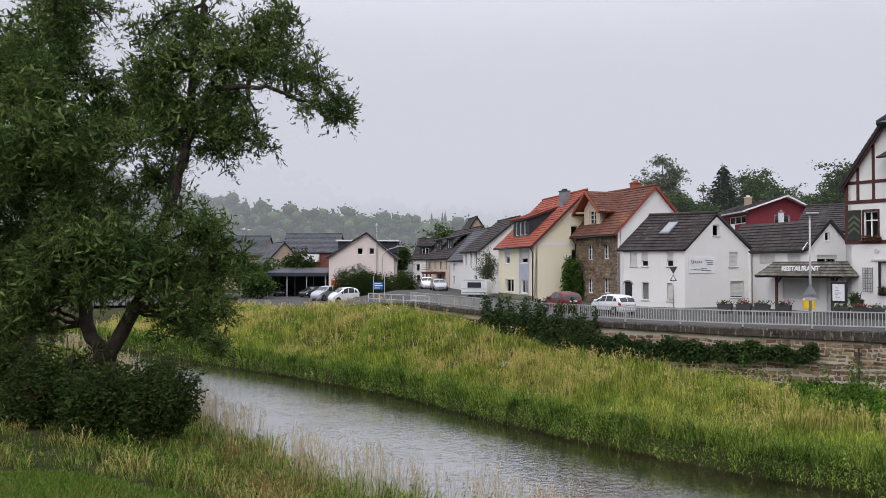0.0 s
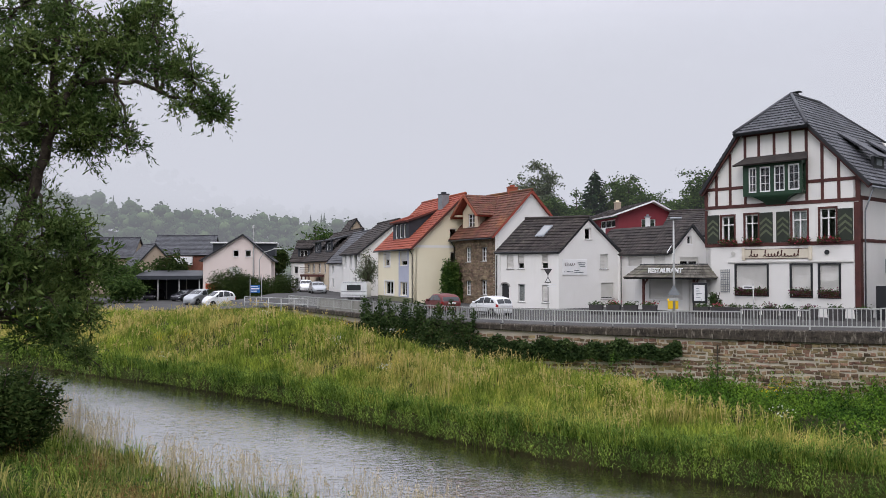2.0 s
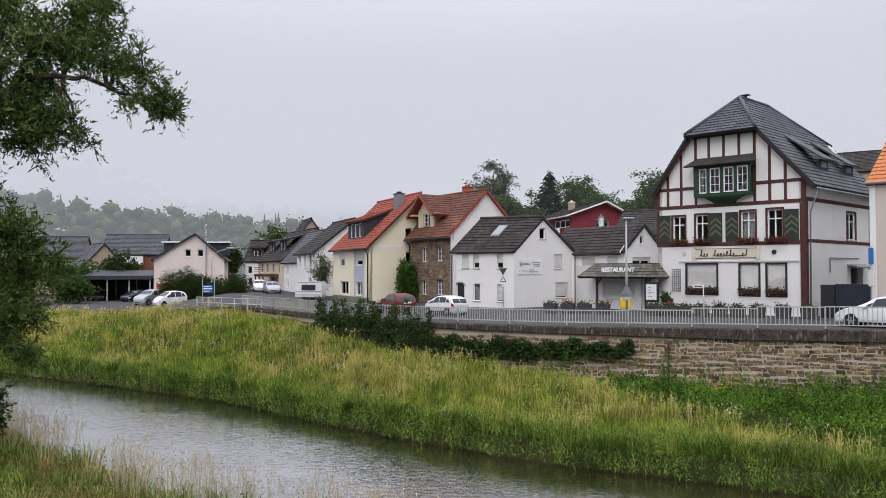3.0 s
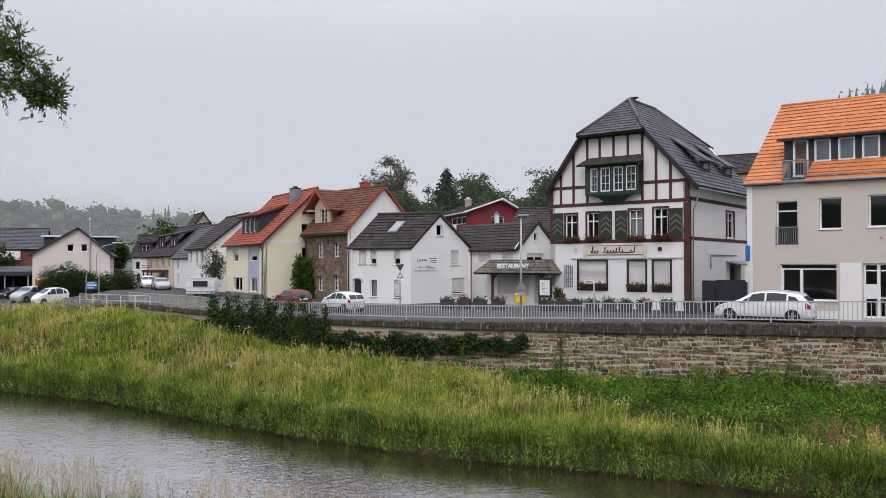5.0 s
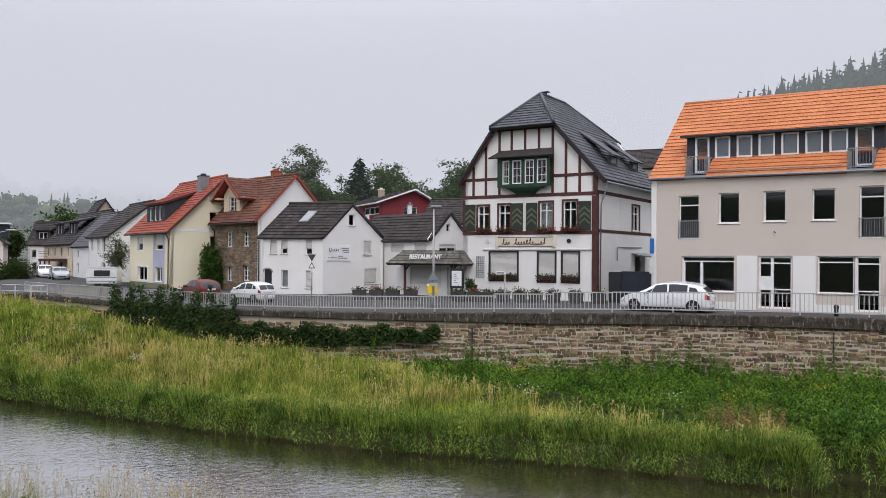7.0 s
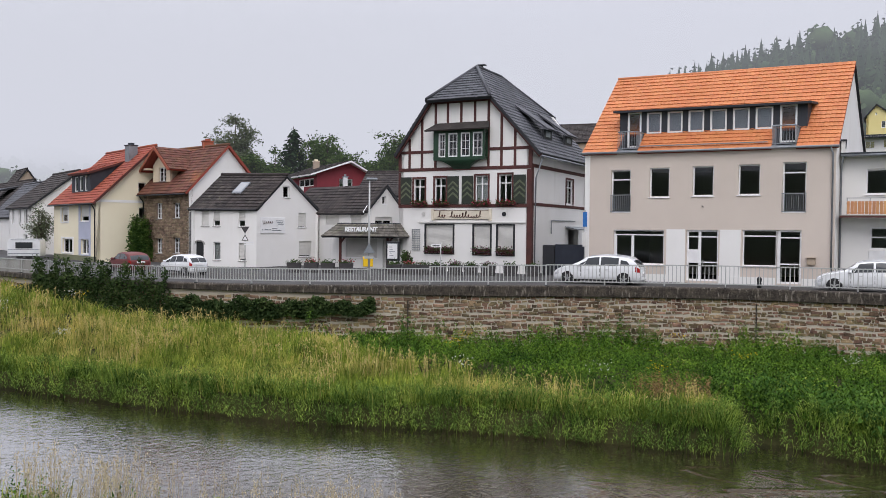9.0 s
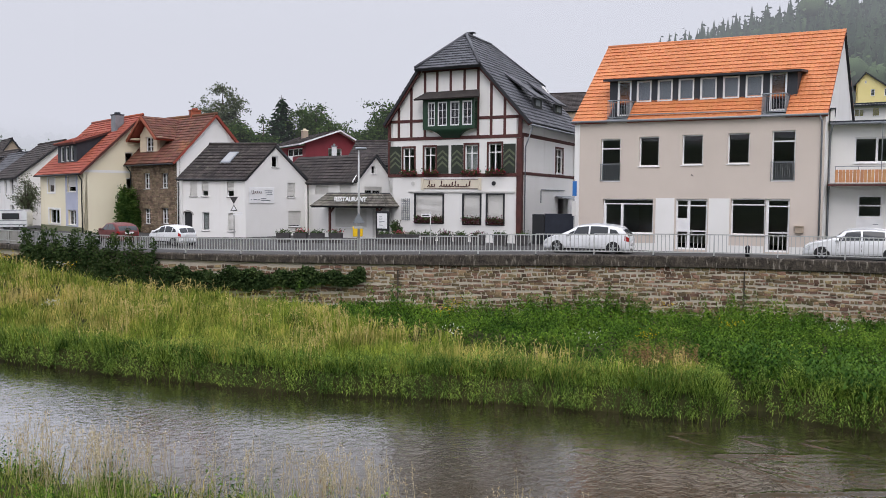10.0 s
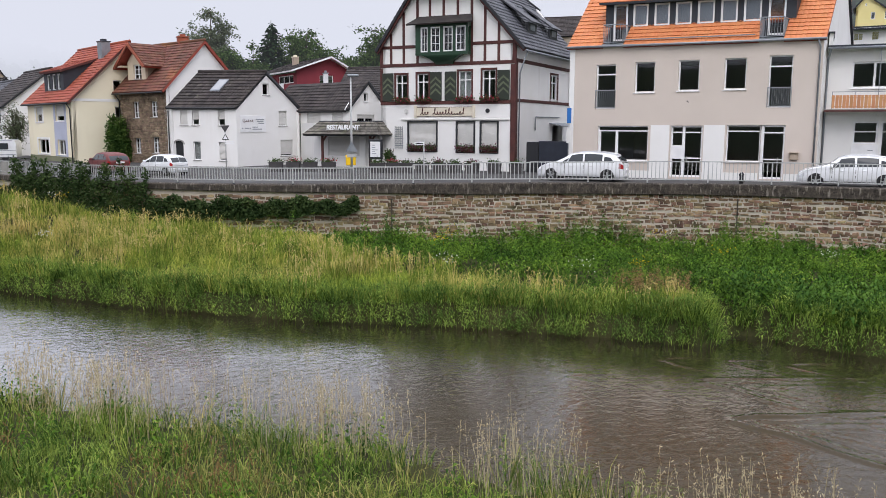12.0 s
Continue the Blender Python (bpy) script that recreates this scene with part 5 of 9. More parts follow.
# low restaurant wing between corner house and inn
def restaurant():
    h = thing("restaurant", "low white restaurant wing with mossy canopy roof", "house", at=(24, 55, 0))
    G0, C, G = Vector((22.62, 59.9)), Vector((24.4, 54.8)), Vector((27.9, 55.9))
    fr, fg = Frame(G0, C), Frame(C, G)
    ups = [(0.75, 2.3, 2.75, 3.8), (3.55, 4.75, 2.75, 3.8)]
    gup = [(0.75, 2.45, 2.75, 3.7), (1.45, 1.85, 4.65, 5.25)]
    zp, ze = 6.0, 4.1
    wall(h, fr, [(0, 4.0), (fr.L, 4.0)], ups, -0.3, 0.3, M_WHITE)
    wall(h, fg, [(0, ze), (fg.L * 0.5, zp), (fg.L, ze)], gup, -0.3, 0.3, M_WHITE)
    for o in ups:
        window(h, fr, o, 1, 0, shutter=0.97, fw=0.06)
    window(h, fg, gup[0], 2, 0, shutter=0.3, fw=0.06)
    window(h, fg, gup[1], 1, 0, fw=0.05)
    e, g = fr.e, fg.e

    def P(q, z):
        return (q.x, q.y, z)
    back = -e * 9.0
    top = C + (G - C) * 0.5 + e * 0.15
    for a, flip in ((C - g * 0.25, 0), (G + g * 0.25, 1)):
        a = a + e * 0.15
        roof_plane(h, [P(a + back, ze - 0.05), P(a, ze - 0.05), P(top, zp + 0.12), P(top + back, zp + 0.12)], M_SLATE if flip else M_OLDTILE, 0.3, 0.34)
    wall(h, Frame(G, G + back), [(0, ze), (9.0, ze)], (), -0.3, 0.3, M_WHITE)
    # lower mossy roof before it
    n = fr.n
    lo = [P(G0 - n * 0.35, 3.95), P(C - n * 0.35 - e * 0.1, 3.95), P(C + n * 1.5 - e * 0.75, 5.45), P(G0 + n * 1.5 - e * 0.2, 5.45)]
    roof_plane(h, lo, M_OLDTILE, 0.28, 0.34)
    bm = bmesh.new()
    add_beam(bm, P(C - n * 0.38 - e * 0.05, 4.0), P(C + n * 1.5 - e * 0.6, 5.6), 0.05, 0.1)
    part("verge_board", bm, M_FRAME, h)
    chimney(h, (25.2, 61.0), 0.3, 0.3, 5.2, 6.9, M_FRAME, M_GUTTER)
    # ground-floor block and canopy on posts
    P0, P1 = Vector((22.25, 56.3)), Vector((25.0, 51.25))
    fb = Frame(P0, P1)
    ops = [(1.3, 4.1, 0.75, 2.1), (4.6, 5.4, 0.0, 2.1)]
    wall(h, fb, [(0, 3.1), (fb.L, 3.1)], ops, -0.3, 0.25, M_WHITE)
    wall(h, Frame(G0, P0), [(0, 3.1), ((P0 - G0).length, 3.1)], (), -0.3, 0.25, M_WHITE)
    window(h, fb, ops[0], 1, 0, shutter=0.98, fw=0.06)
    window(h, fb, ops[1], 1, 0, shutter=0.98, fw=0.08, sill=False, name="door_frame", label="white closed restaurant door")
    bm = bmesh.new()
    bm.faces.new([bm.verts.new(P(q, 3.08)) for q in (P0, P1, G, C, G0)])
    part("flat_roof", bm, M_CONC, h)
    z0, z1 = 2.28, 3.18
    A, B = Vector((20.9, 55.0)), Vector((24.15, 49.5))
    fc = Frame(A, B)
    L = fc.L
    roof_plane(h, [fc.at(0, 0, z0), fc.at(L, 0, z0), fc.at(L - 0.75, 0.75, z1), fc.at(1.0, 0.75, z1)], M_CANOPY, 0.22, 0.26)
    roof_plane(h, [fc.at(L, 0, z0), fc.at(L, 1.8, z0), fc.at(L - 0.75, 1.8, z1), fc.at(L - 0.75, 0.75, z1)], M_CANOPY, 0.22, 0.26)
    roof_plane(h, [fc.at(0, 1.8, z0), fc.at(0, 0, z0), fc.at(1.0, 0.75, z1), fc.at(1.0, 1.8, z1)], M_CANOPY, 0.22, 0.26)
    bm = bmesh.new()
    add_box(bm, fc, 0.9, L - 0.7, 0.7, 2.2, z1 - 0.05, z1 + 0.04)
    part("canopy_top", bm, M_ANTH, h)
    for u in (1.25, L - 1.1):
        bm = bmesh.new()
        add_box(bm, fc, u - 0.07, u + 0.07, 0.55, 0.7, 0, z0 + 0.1, 0.01)
        add_beam(bm, fc.at(u, 0.62, 1.75), fc.at(u + 0.45, 0.62, 2.3), 0.1, 0.1)
        part("post", bm, M_TIMBER, h)
    # raised letters
    tc = bpy.data.curves.new("letters", 'FONT')
    tc.body = "RESTAURANT"
    tc.size, tc.extrude, tc.align_x = 0.44, 0.03, 'CENTER'
    tc.offset = 0.012
    tmp = new("letters_tmp", tc)
    me = bpy.data.meshes.new_from_object(tmp.evaluated_get(bpy.context.evaluated_depsgraph_get()))
    bpy.data.objects.remove(tmp)
    me.materials.clear()
    me.materials.append(M_FRAME)
    ob = new("lettering", me)
    ob.parent = h
    ob["label"] = "white raised letters reading RESTAURANT"
    base = fc.at(L * 0.53, 0.10, 2.62)
    ob.matrix_local = Matrix.Translation(base - h.location) @ Matrix.Rotation(math.atan2(fc.e.y, fc.e.x), 4, 'Z') @ Matrix.Rotation(radians(82), 4, 'X')
    return fc, fb, h


R_FC, R_FB, R_H = restaurant()


# stone house with brown tiled roof and dormer
def stone_house():
    h = thing("house", "brown rubble stone house with rusty brown tiled roof", "house", at=(13, 67, 0))
    fr = Frame((11.30, 69.68), (13.54, 63.48))
    ops = [(1.95, 2.82, 3.45, 4.70), (4.47, 5.38, 3.50, 4.68), (1.95, 2.82, 0.72, 1.92), (4.47, 5.38, 0.78, 2.0)]
    g = [(3.9, 4.7, 5.8, 7.0)]
    fg, fl = shell(h, fr, 6.8, 5.75, M_RUBBLE, 9.2, front=ops, tile=M_BROWNTILE, gable_mat=M_WHITE, ov=0.45, verge=0.25, tw=0.26, th=0.33, edge=M_REDTILE)
    floor_slab(h, fr, 6.8, 2.9)
    for o in ops:
        window(h, fr, o, 2, 2, sillmat=M_CONC)
        c, rr = (o[0] + o[1]) / 2, (o[1] - o[0]) / 2 + 0.12
        pts = [(c + (rr - 0.02 * q) * math.cos(a), o[3] - 0.02 + (0.22 + (0.16 if q else 0)) * math.sin(a)) for q, seq in ((0, range(9)), (1, range(8, -1, -1))) for a in [math.pi * i / 8 for i in seq]]
        bm = bmesh.new()
        fs = [[bm.verts.new(fr.at(u, v, z)) for u, z in pts] for v in (-0.06, 0.0)]
        bm.faces.new(fs[0])
        for i in range(len(pts)):
            j = (i + 1) % len(pts)
            bm.faces.new((fs[0][i], fs[0][j], fs[1][j], fs[1][i]))
        part("window_arch", bm, M_RUBBLE, h, "arched stone lintel")
    # stones of the front
    rng = random.Random(5)
    V, Fc = [], []
    z = -0.1
    while z < 5.55:
        hh = rng.uniform(0.09, 0.15)
        u = rng.uniform(0, 0.2)
        while u < fr.L - 0.1:
            w = rng.uniform(0.14, 0.36)
            cu, cz = u + w / 2, z + hh / 2
            if not any(o[0] - 0.1 < cu < o[1] + 0.1 and o[2] - 0.1 < cz < o[3] + 0.1 for o in ops):
                d = rng.uniform(0.015, 0.05)
                k = len(V)
                a, b = u + 0.012, min(u + w, fr.L) - 0.012
                V += [fr.at(a, 0, z), fr.at(b, 0, z), fr.at(b, 0, z + hh - 0.02), fr.at(a, 0, z + hh - 0.02)]
                V += [fr.at(a + 0.02, -d, z + 0.02), fr.at(b - 0.02, -d, z + 0.02), fr.at(b - 0.02, -d, z + hh - 0.04), fr.at(a + 0.02, -d, z + hh - 0.04)]
                Fc += [(k + 4, k + 5, k + 6, k + 7), (k, k + 1, k + 5, k + 4), (k + 1, k + 2, k + 6, k + 5), (k + 2, k + 3, k + 7, k + 6), (k + 3, k, k + 4, k + 7)]
            u += w
        z += hh
    ob = mesh_ob("stone_facing", V, Fc, M_RUBBLE, h)
    ob["kind"] = "stuff"
    # gabled dormer under a deep hood
    v0, u0, u1, um = 0.45, 0.65, 3.2, 1.88
    z0 = 6.1
    fd = Frame(fr.at(u0, v0, 0), fr.at(u1, v0, 0))
    w, c = u1 - u0, um - u0
    o = (0.82, 1.98, 6.42, 7.55)
    wall(h, fd, [(0, 7.75), (c, 8.8), (w, 7.7)], [o], z0 - 0.3, 0.2, M_CREAM, "dormer_wall", "cream dormer front")
    window(h, fd, o, 2, 2, sillmat=M_CONC)
    for u in (0.0, w - 0.2):
        bm = bmesh.new()
        add_box(bm, fd, u, u + 0.2, 0.2, 2.4, z0 - 0.3, 7.7)
        part("dormer_wall", bm, M_TAUPE, h)
    for e in (-0.95, w + 0.85):
        roof_plane(h, [fd.at(e, -0.55, 7.32), fd.at(e, 2.9, 7.32), fd.at(c, 2.9, 9.16), fd.at(c, -0.55, 9.16)], M_BROWNTILE, 0.26, 0.33, M_REDTILE)
        bm = bmesh.new()
        add_beam(bm, fd.at(e, -0.66, 7.24), fd.at(c, -0.66, 9.06), 0.06, 0.2)
        part("barge_board", bm, M_REDTILE, h)
        bm = bmesh.new()
        add_box(bm, fd, *((e + 0.15, 0.0) if e < 0 else (w, e - 0.15)), -0.5, 0.1, 7.36, 7.5)
        part("eave_return", bm, M_CREAM, h)
    chimney(h, fr.at(3.4, 3.7, 0), 0.8, 0.6, 8.6, 9.75, M_REDTILE)
    gutter(h, fr.at(-0.2, -0.5, 5.3), fr.at(fr.L + 0.2, -0.5, 5.3), [fr.at(0.1, -0.45, 5.25), fr.at(0.1, -0.1, 4.8), fr.at(0.1, -0.1, 0)], M_BLACK)
    return fr, fg, h


S_FR, S_FG, S_H = stone_house()


def yellow_house():
    h = thing("house", "pale yellow rendered house with red tiled roof", "house", at=(10, 74, 0))
    fr = Frame((5.40, 79.53), (7.70, 69.23))
    ops = [(2.1, 3.7, 3.16, 4.35), (6.9, 8.9, 3.2, 4.5), (2.3, 4.9, 0.55, 1.75), (7.0, 8.85, 0.55, 1.75)]
    g = [(3.3, 3.95, 5.4, 6.4), (3.35, 4.1, 3.3, 4.36)]
    fg, fl = shell(h, fr, 9.3, 4.9, M_YELLOW, 9.35, front=ops, right=g, tile=M_REDTILE, ov=0.4, verge=0.35, tw=0.26, th=0.33, edge=M_TIMBER)
    floor_slab(h, fr, 9.3, 2.6)
    for i, o in enumerate(ops):
        window(h, fr, o, 2 if i > 1 else 1, 0, shutter=(0.5, 0.7, 0, 0)[i])
    for o in g:
        window(h, fg, o, 1, 0)
    fo = Frame(fr.at(0, -0.02, 0), fr.at(fr.L, -0.02, 0))
    wall(h, fo, [(6.45, 4.75), (9.3, 4.75)], [ops[1], ops[3]], 0.42, 0.018, surface("pale_lilac_paint", (0.40, 0.42, 0.52), (0.46, 0.48, 0.58), 0.9, 1, 50, 0.1, 0.004), "panel", "pale blue-grey painted panel")
    for o in (ops[0], ops[2]):
        wall(h, fo, [(o[0] - 0.3, o[3] + 0.14), (o[1] + 0.3, o[3] + 0.14)], [o], o[2] - 0.12, 0.018, M_WHITE, "window_surround", "white painted surround")
    bm = bmesh.new()
    add_box(bm, fr, 0.02, fr.L, -0.03, 0.0, -0.1, 0.4)
    part("plinth", bm, surface("olive_plinth", (0.16, 0.17, 0.10), (0.22, 0.22, 0.14), 0.9, 1, 40, 0.2, 0.005), h, "olive painted plinth")
    bm = bmesh.new()
    add_box(bm, fg, 0.05, 9.2, -0.02, 0.0, 4.72, 4.92)
    part("string_course", bm, M_WHITE, h)
    # shed dormer
    u0, u1 = 2.85, 7.45
    z0 = 4.9 + 0.6 * 0.957
    fd = Frame(fr.at(u0, 0.6, 0), fr.at(u1, 0.6, 0))
    os_ = [(0.75, 1.5, z0 + 0.25, z0 + 1.5), (2.0, 2.75, z0 + 0.25, z0 + 1.5), (3.2, 3.85, z0 + 0.25, z0 + 1.5)]
    wall(h, fd, [(0, z0 + 1.8), (4.6, z0 + 1.8)], os_, z0 - 0.1, 0.15, M_ANTH, "dormer_wall", "dark clad dormer")
    for o in os_:
        window(h, fd, o, 1, 0, sill=False, inset=0.04)
    for u in (0.0, 4.45):
        bm = bmesh.new()
        add_hull(bm, [fd.at(uu, v, z) for uu in (u, u + 0.15) for v, z in ((0.15, z0), (0.15, z0 + 1.8), (3.1, z0 + 2.95))], ((0, 1, 2), (5, 4, 3), (0, 3, 4, 1), (1, 4, 5, 2), (2, 5, 3, 0)))
        part("dormer_cheek", bm, M_ANTH, h)
    roof_plane(h, [fd.at(-0.2, -0.3, z0 + 1.72), fd.at(4.8, -0.3, z0 + 1.72), fd.at(4.8, 3.3, z0 + 3.0), fd.at(-0.2, 3.3, z0 + 3.0)], M_REDTILE, 0.26, 0.33, M_TIMBER)
    chimney(h, fr.at(8.3, 3.6, 0), 0.9, 0.7, 7.4, 9.5, M_GUTTER, M_ANTH, 1.8)
    gutter(h, fr.at(-0.2, -0.46, 4.55), fr.at(fr.L + 0.3, -0.46, 4.55), [fr.at(fr.L + 0.1, -0.4, 4.5), fr.at(fr.L - 0.1, -0.1, 4.1), fr.at(fr.L - 0.1, -0.1, 0)], M_BLACK)
    return fr, fg, h


Y_FR, Y_FG, Y_H = yellow_house()

# ---- farther houses ----
def simple_house(label, p0, p1, depth, ze, zr, material, tile, front=(), right=(), z0=-0.3, cols=1, ov=0.35, gable=None, shut=0.0, group="row of houses along the side street", tw=0.4):
    fr = Frame(p0, p1)
    h = thing("house", label, "house", group, at=(*fr.at(fr.L / 2, depth / 2, 0).xy, z0))
    fg, fl = shell(h, fr, depth, ze, material, zr, front=front, right=right, tile=tile, z0=z0, ov=ov, tw=tw, th=0.42, gable_mat=gable)
    floor_slab(h, fr, depth, (ze + z0) / 2)
    for o in front:
        window(h, fr, o, cols, 0, fw=0.08, shutter=shut)
    for o in right:
        window(h, fg, o, cols, 0, fw=0.08)
    return h, fr, fg


# white houses beyond the yellow one
simple_house("white rendered house with dark tiled roof", (2.3, 95.0), (3.92, 86.0), 8.5, 4.7, 8.1, M_WHITE, M_OLDTILE, [(1.2, 2.2, 3.0, 4.5), (4.0, 5.0, 3.0, 4.5), (6.2, 7.6, 3.0, 4.5), (6.0, 7.6, 0.6, 2.0)])
h, fr, fg = simple_house("white house with gabled wall and grey tiled roof", (0.9, 105.5), (2.55, 96.5), 6.5, 3.9, 7.4, M_WHITE, M_SLATE, [(2.0, 3.2, 2.4, 3.4), (2.0, 3.2, 0.6, 1.8)], [(0.8, 1.4, 0.6, 1.8)])
h, fr, fg = simple_house("cream house with dark mansard roof and dormers", (-2.6, 125.0), (0.9, 108.0), 9.0, 4.2, 8.2, M_CREAM, M_OLDTILE, [(2.0, 4.0, 2.4, 3.7), (6.0, 8.0, 2.4, 3.7), (10.0, 12.0, 2.4, 3.7), (14.0, 15.5, 2.4, 3.7), (10, 12, 0.5, 1.9)], cols=2)
for u in (3.0, 10.5):
    fd = Frame(fr.at(u, 1.0, 0), fr.at(u + 3.6, 1.0, 0))
    wall(h, fd, [(0, 6.9), (3.6, 6.9)], [(0.5, 1.5, 5.5, 6.6), (2.1, 3.1, 5.5, 6.6)], 4.8, 0.2, M_ANTH, "dormer_wall")
    for o in ((0.5, 1.5, 5.5, 6.6), (2.1, 3.1, 5.5, 6.6)):
        window(h, fd, o, 1, 0, sill=False)
    roof_plane(h, [fd.at(-0.2, -0.3, 6.85), fd.at(3.8, -0.3, 6.85), fd.at(3.8, 3.2, 7.7), fd.at(-0.2, 3.2, 7.7)], M_SLATE, 0.4, 0.4)
bm = bmesh.new()
add_box(bm, fr, 8.5, 14.5, -2.2, 0.0, 1.9, 2.2)
for u in (8.7, 11.5, 14.2):
    add_box(bm, fr, u, u + 0.15, -2.1, -1.95, -0.2, 1.9)
for z in (2.5, 2.8, 3.1):
    add_box(bm, fr, 8.5, 14.5, -2.2, -2.14, z, z + 0.06)
part("balcony", bm, M_TIMBER, h, "dark wooden balcony on posts")
h, fr, fg = simple_house("narrow white house with grey roof", (-4.9, 134.0), (1.4, 132.0), 7.5, 4.3, 7.5, M_WHITE, M_OLDTILE, [(0.5, 1.2, 2.2, 3.4), (0.6, 1.3, 0.2, 1.6)])
fd = Frame(fr.at(0.9, 0.6, 0), fr.at(2.9, 0.6, 0))
wall(h, fd, [(0, 6.3), (2.0, 6.3)], [(0.4, 1.6, 5.0, 6.0)], 4.6, 0.2, M_ANTH, "dormer_wall")
window(h, fd, (0.4, 1.6, 5.0, 6.0), 2, 0, sill=False)
roof_plane(h, [fd.at(-0.2, -0.3, 6.3), fd.at(2.2, -0.3, 6.3), fd.at(2.2, 2.4, 6.9), fd.at(-0.2, 2.4, 6.9)], M_OLDTILE, 0.4, 0.4)
h, fr, fg = simple_house("large brown rendered house with half-hipped roof", (1.2, 147.0), (2.3, 139.0), 7.0, 6.5, 11.4, M_TAUPE, M_OLDTILE)
simple_house("distant white house with red chimney", (9.0, 150.0), (13.0, 142.0), 8.0, 7.0, 10.4, M_WHITE, M_SLATE)

# pale pink house by the car park
h = thing("house", "pale pink gabled house with dark roof beside the car park", "house", at=(-11.2, 117, -1.3))
fr = Frame((-15.74, 113.0), (-6.78, 113.0))
ops = [(3.9, 4.7, 4.55, 5.5), (5.5, 6.3, 4.55, 5.5), (3.4, 4.8, 1.9, 3.2)]
wall(h, fr, [(0, 4.25), (5.2, 7.5), (8.96, 4.25)], ops, -1.4, 0.3, M_PINK)
for o in ops:
    window(h, fr, o, 1, 0, fw=0.1, shutter=0.9 if o[2] < 2 else 0)
wall(h, Frame(fr.at(8.957, 0.3, 0), fr.at(8.957, 9, 0)), [(0, 4.25), (8.7, 4.25)], (), -1.4, 0.3, M_PINK)
wall(h, Frame(fr.at(0.003, 9, 0), fr.at(0.003, 0.3, 0)), [(0, 4.25), (8.7, 4.25)], (), -1.4, 0.3, M_PINK)
wall(h, Frame(fr.at(8.96, 9, 0), fr.at(0, 9, 0)), [(0, 4.25), (3.76, 7.5), (8.96, 4.25)], (), -1.4, 0.3, M_PINK)
roof_plane(h, [fr.at(-0.5, -0.4, 4.05), fr.at(-0.5, 9.3, 4.05), fr.at(5.2, 9.3, 7.65), fr.at(5.2, -0.4, 7.65)], M_SLATE, 0.4, 0.4)
roof_plane(h, [fr.at(9.4, -0.4, 4.0), fr.at(9.4, 9.3, 4.0), fr.at(5.2, 9.3, 7.65), fr.at(5.2, -0.4, 7.65)], M_SLATE, 0.4, 0.4)
for a, b in ((1.0, 4.6), (6.0, 9.3)):
    bm = bmesh.new()
    add_box(bm, fr, a, b, 2.0, 7.0, 4.8, 6.45)
    d = part("dormer", bm, M_ANTH, h, "dark clad dormer")
    bm = bmesh.new()
    add_box(bm, fr, a - 0.3, b + 0.3, 1.6, 7.2, 6.45, 6.65)
    part("dormer_roof", bm, M_FRAME, d)
bm = bmesh.new()
add_box(bm, fr, 0.35, 2.1, -0.04, 0.02, -1.3, 1.0)
part("garage_door", bm, surface("orange_red_door", (0.42, 0.08, 0.03), (0.5, 0.11, 0.04), 0.6, 2, 30, 0.1, 0.004), h, "orange-red garage door")
bm = bmesh.new()
add_tube(bm, [fr.at(6.6, -0.2, 1.0), fr.at(6.6, -0.2, 8.6)], [0.09, 0.09], 8)
add_tube(bm, [fr.at(6.6, -0.2, 8.5), fr.at(6.6, -0.2, 8.9)], [0.16, 0.12], 8)
part("flue", bm, M_STEEL, h, "steel flue pipe")
# carport
h = thing("carport", "long open carport with dark flat roof on posts", "carport", at=(-20.2, 115, -1.3))
fr = Frame((-24.2, 113.0), (-16.2, 113.0))
bm = bmesh.new()
add_box(bm, fr, -0.3, 8.3, -0.3, 6.5, 1.75, 1.95)
roofp = part("roof", bm, M_ANTH, h)
bm = bmesh.new()
add_box(bm, fr, -0.35, 8.3, -0.36, -0.3, 1.55, 2.0)
part("fascia", bm, M_ANTH, roofp)
bm = bmesh.new()
slab(bm, [fr.at(-0.3, 0.5, 2.05), fr.at(8.3, 0.5, 2.05), fr.at(8.3, 6.5, 2.75), fr.at(-0.3, 6.5, 2.75)], 0.1)
part("roof_sheet", bm, M_SLATE, roofp, "grey corrugated sheet")
for u in (0.0, 2.7, 5.4, 8.0):
    for v in (0, 6):
        bm = bmesh.new()
        add_box(bm, fr, u - 0.07, u + 0.07, v, v + 0.14, -1.4, 1.75)
        part("post", bm, M_STEEL, h)
bm = bmesh.new()
add_box(bm, fr, -0.3, 8.2, 6.3, 6.5, -1.4, 1.7)
part("back_wall", bm, M_ANTH, h)
# grey-roofed houses behind
simple_house("low house with grey slate roof", (-46.0, 150.0), (-33.0, 150.0), 12.0, 5.0, 8.6, M_TAUPE, M_SLATE, z0=-1.4, group="houses behind the car park")
h, fr, fg = simple_house("brick house with grey slate roof and white awning", (-27.5, 140.0), (-18.0, 140.0), 10.0, 5.4, 8.6, surface("red_brick", (0.16, 0.06, 0.04), (0.22, 0.09, 0.06), 0.9, 2, 30, 0.2, 0.01), M_SLATE, z0=-1.4, group="houses behind the car park")
bm = bmesh.new()
add_box(bm, fr, 3.2, 6.4, -0.9, -0.02, 3.7, 5.0)
part("awning", bm, M_FRAME, h, "white awning box")
simple_house("low stone shed with gabled roof", (-31.5, 138.0), (-28.5, 132.0), 6.0, 3.5, 6.8, M_TAUPE, M_SLATE, z0=-1.4, group="houses behind the car park")

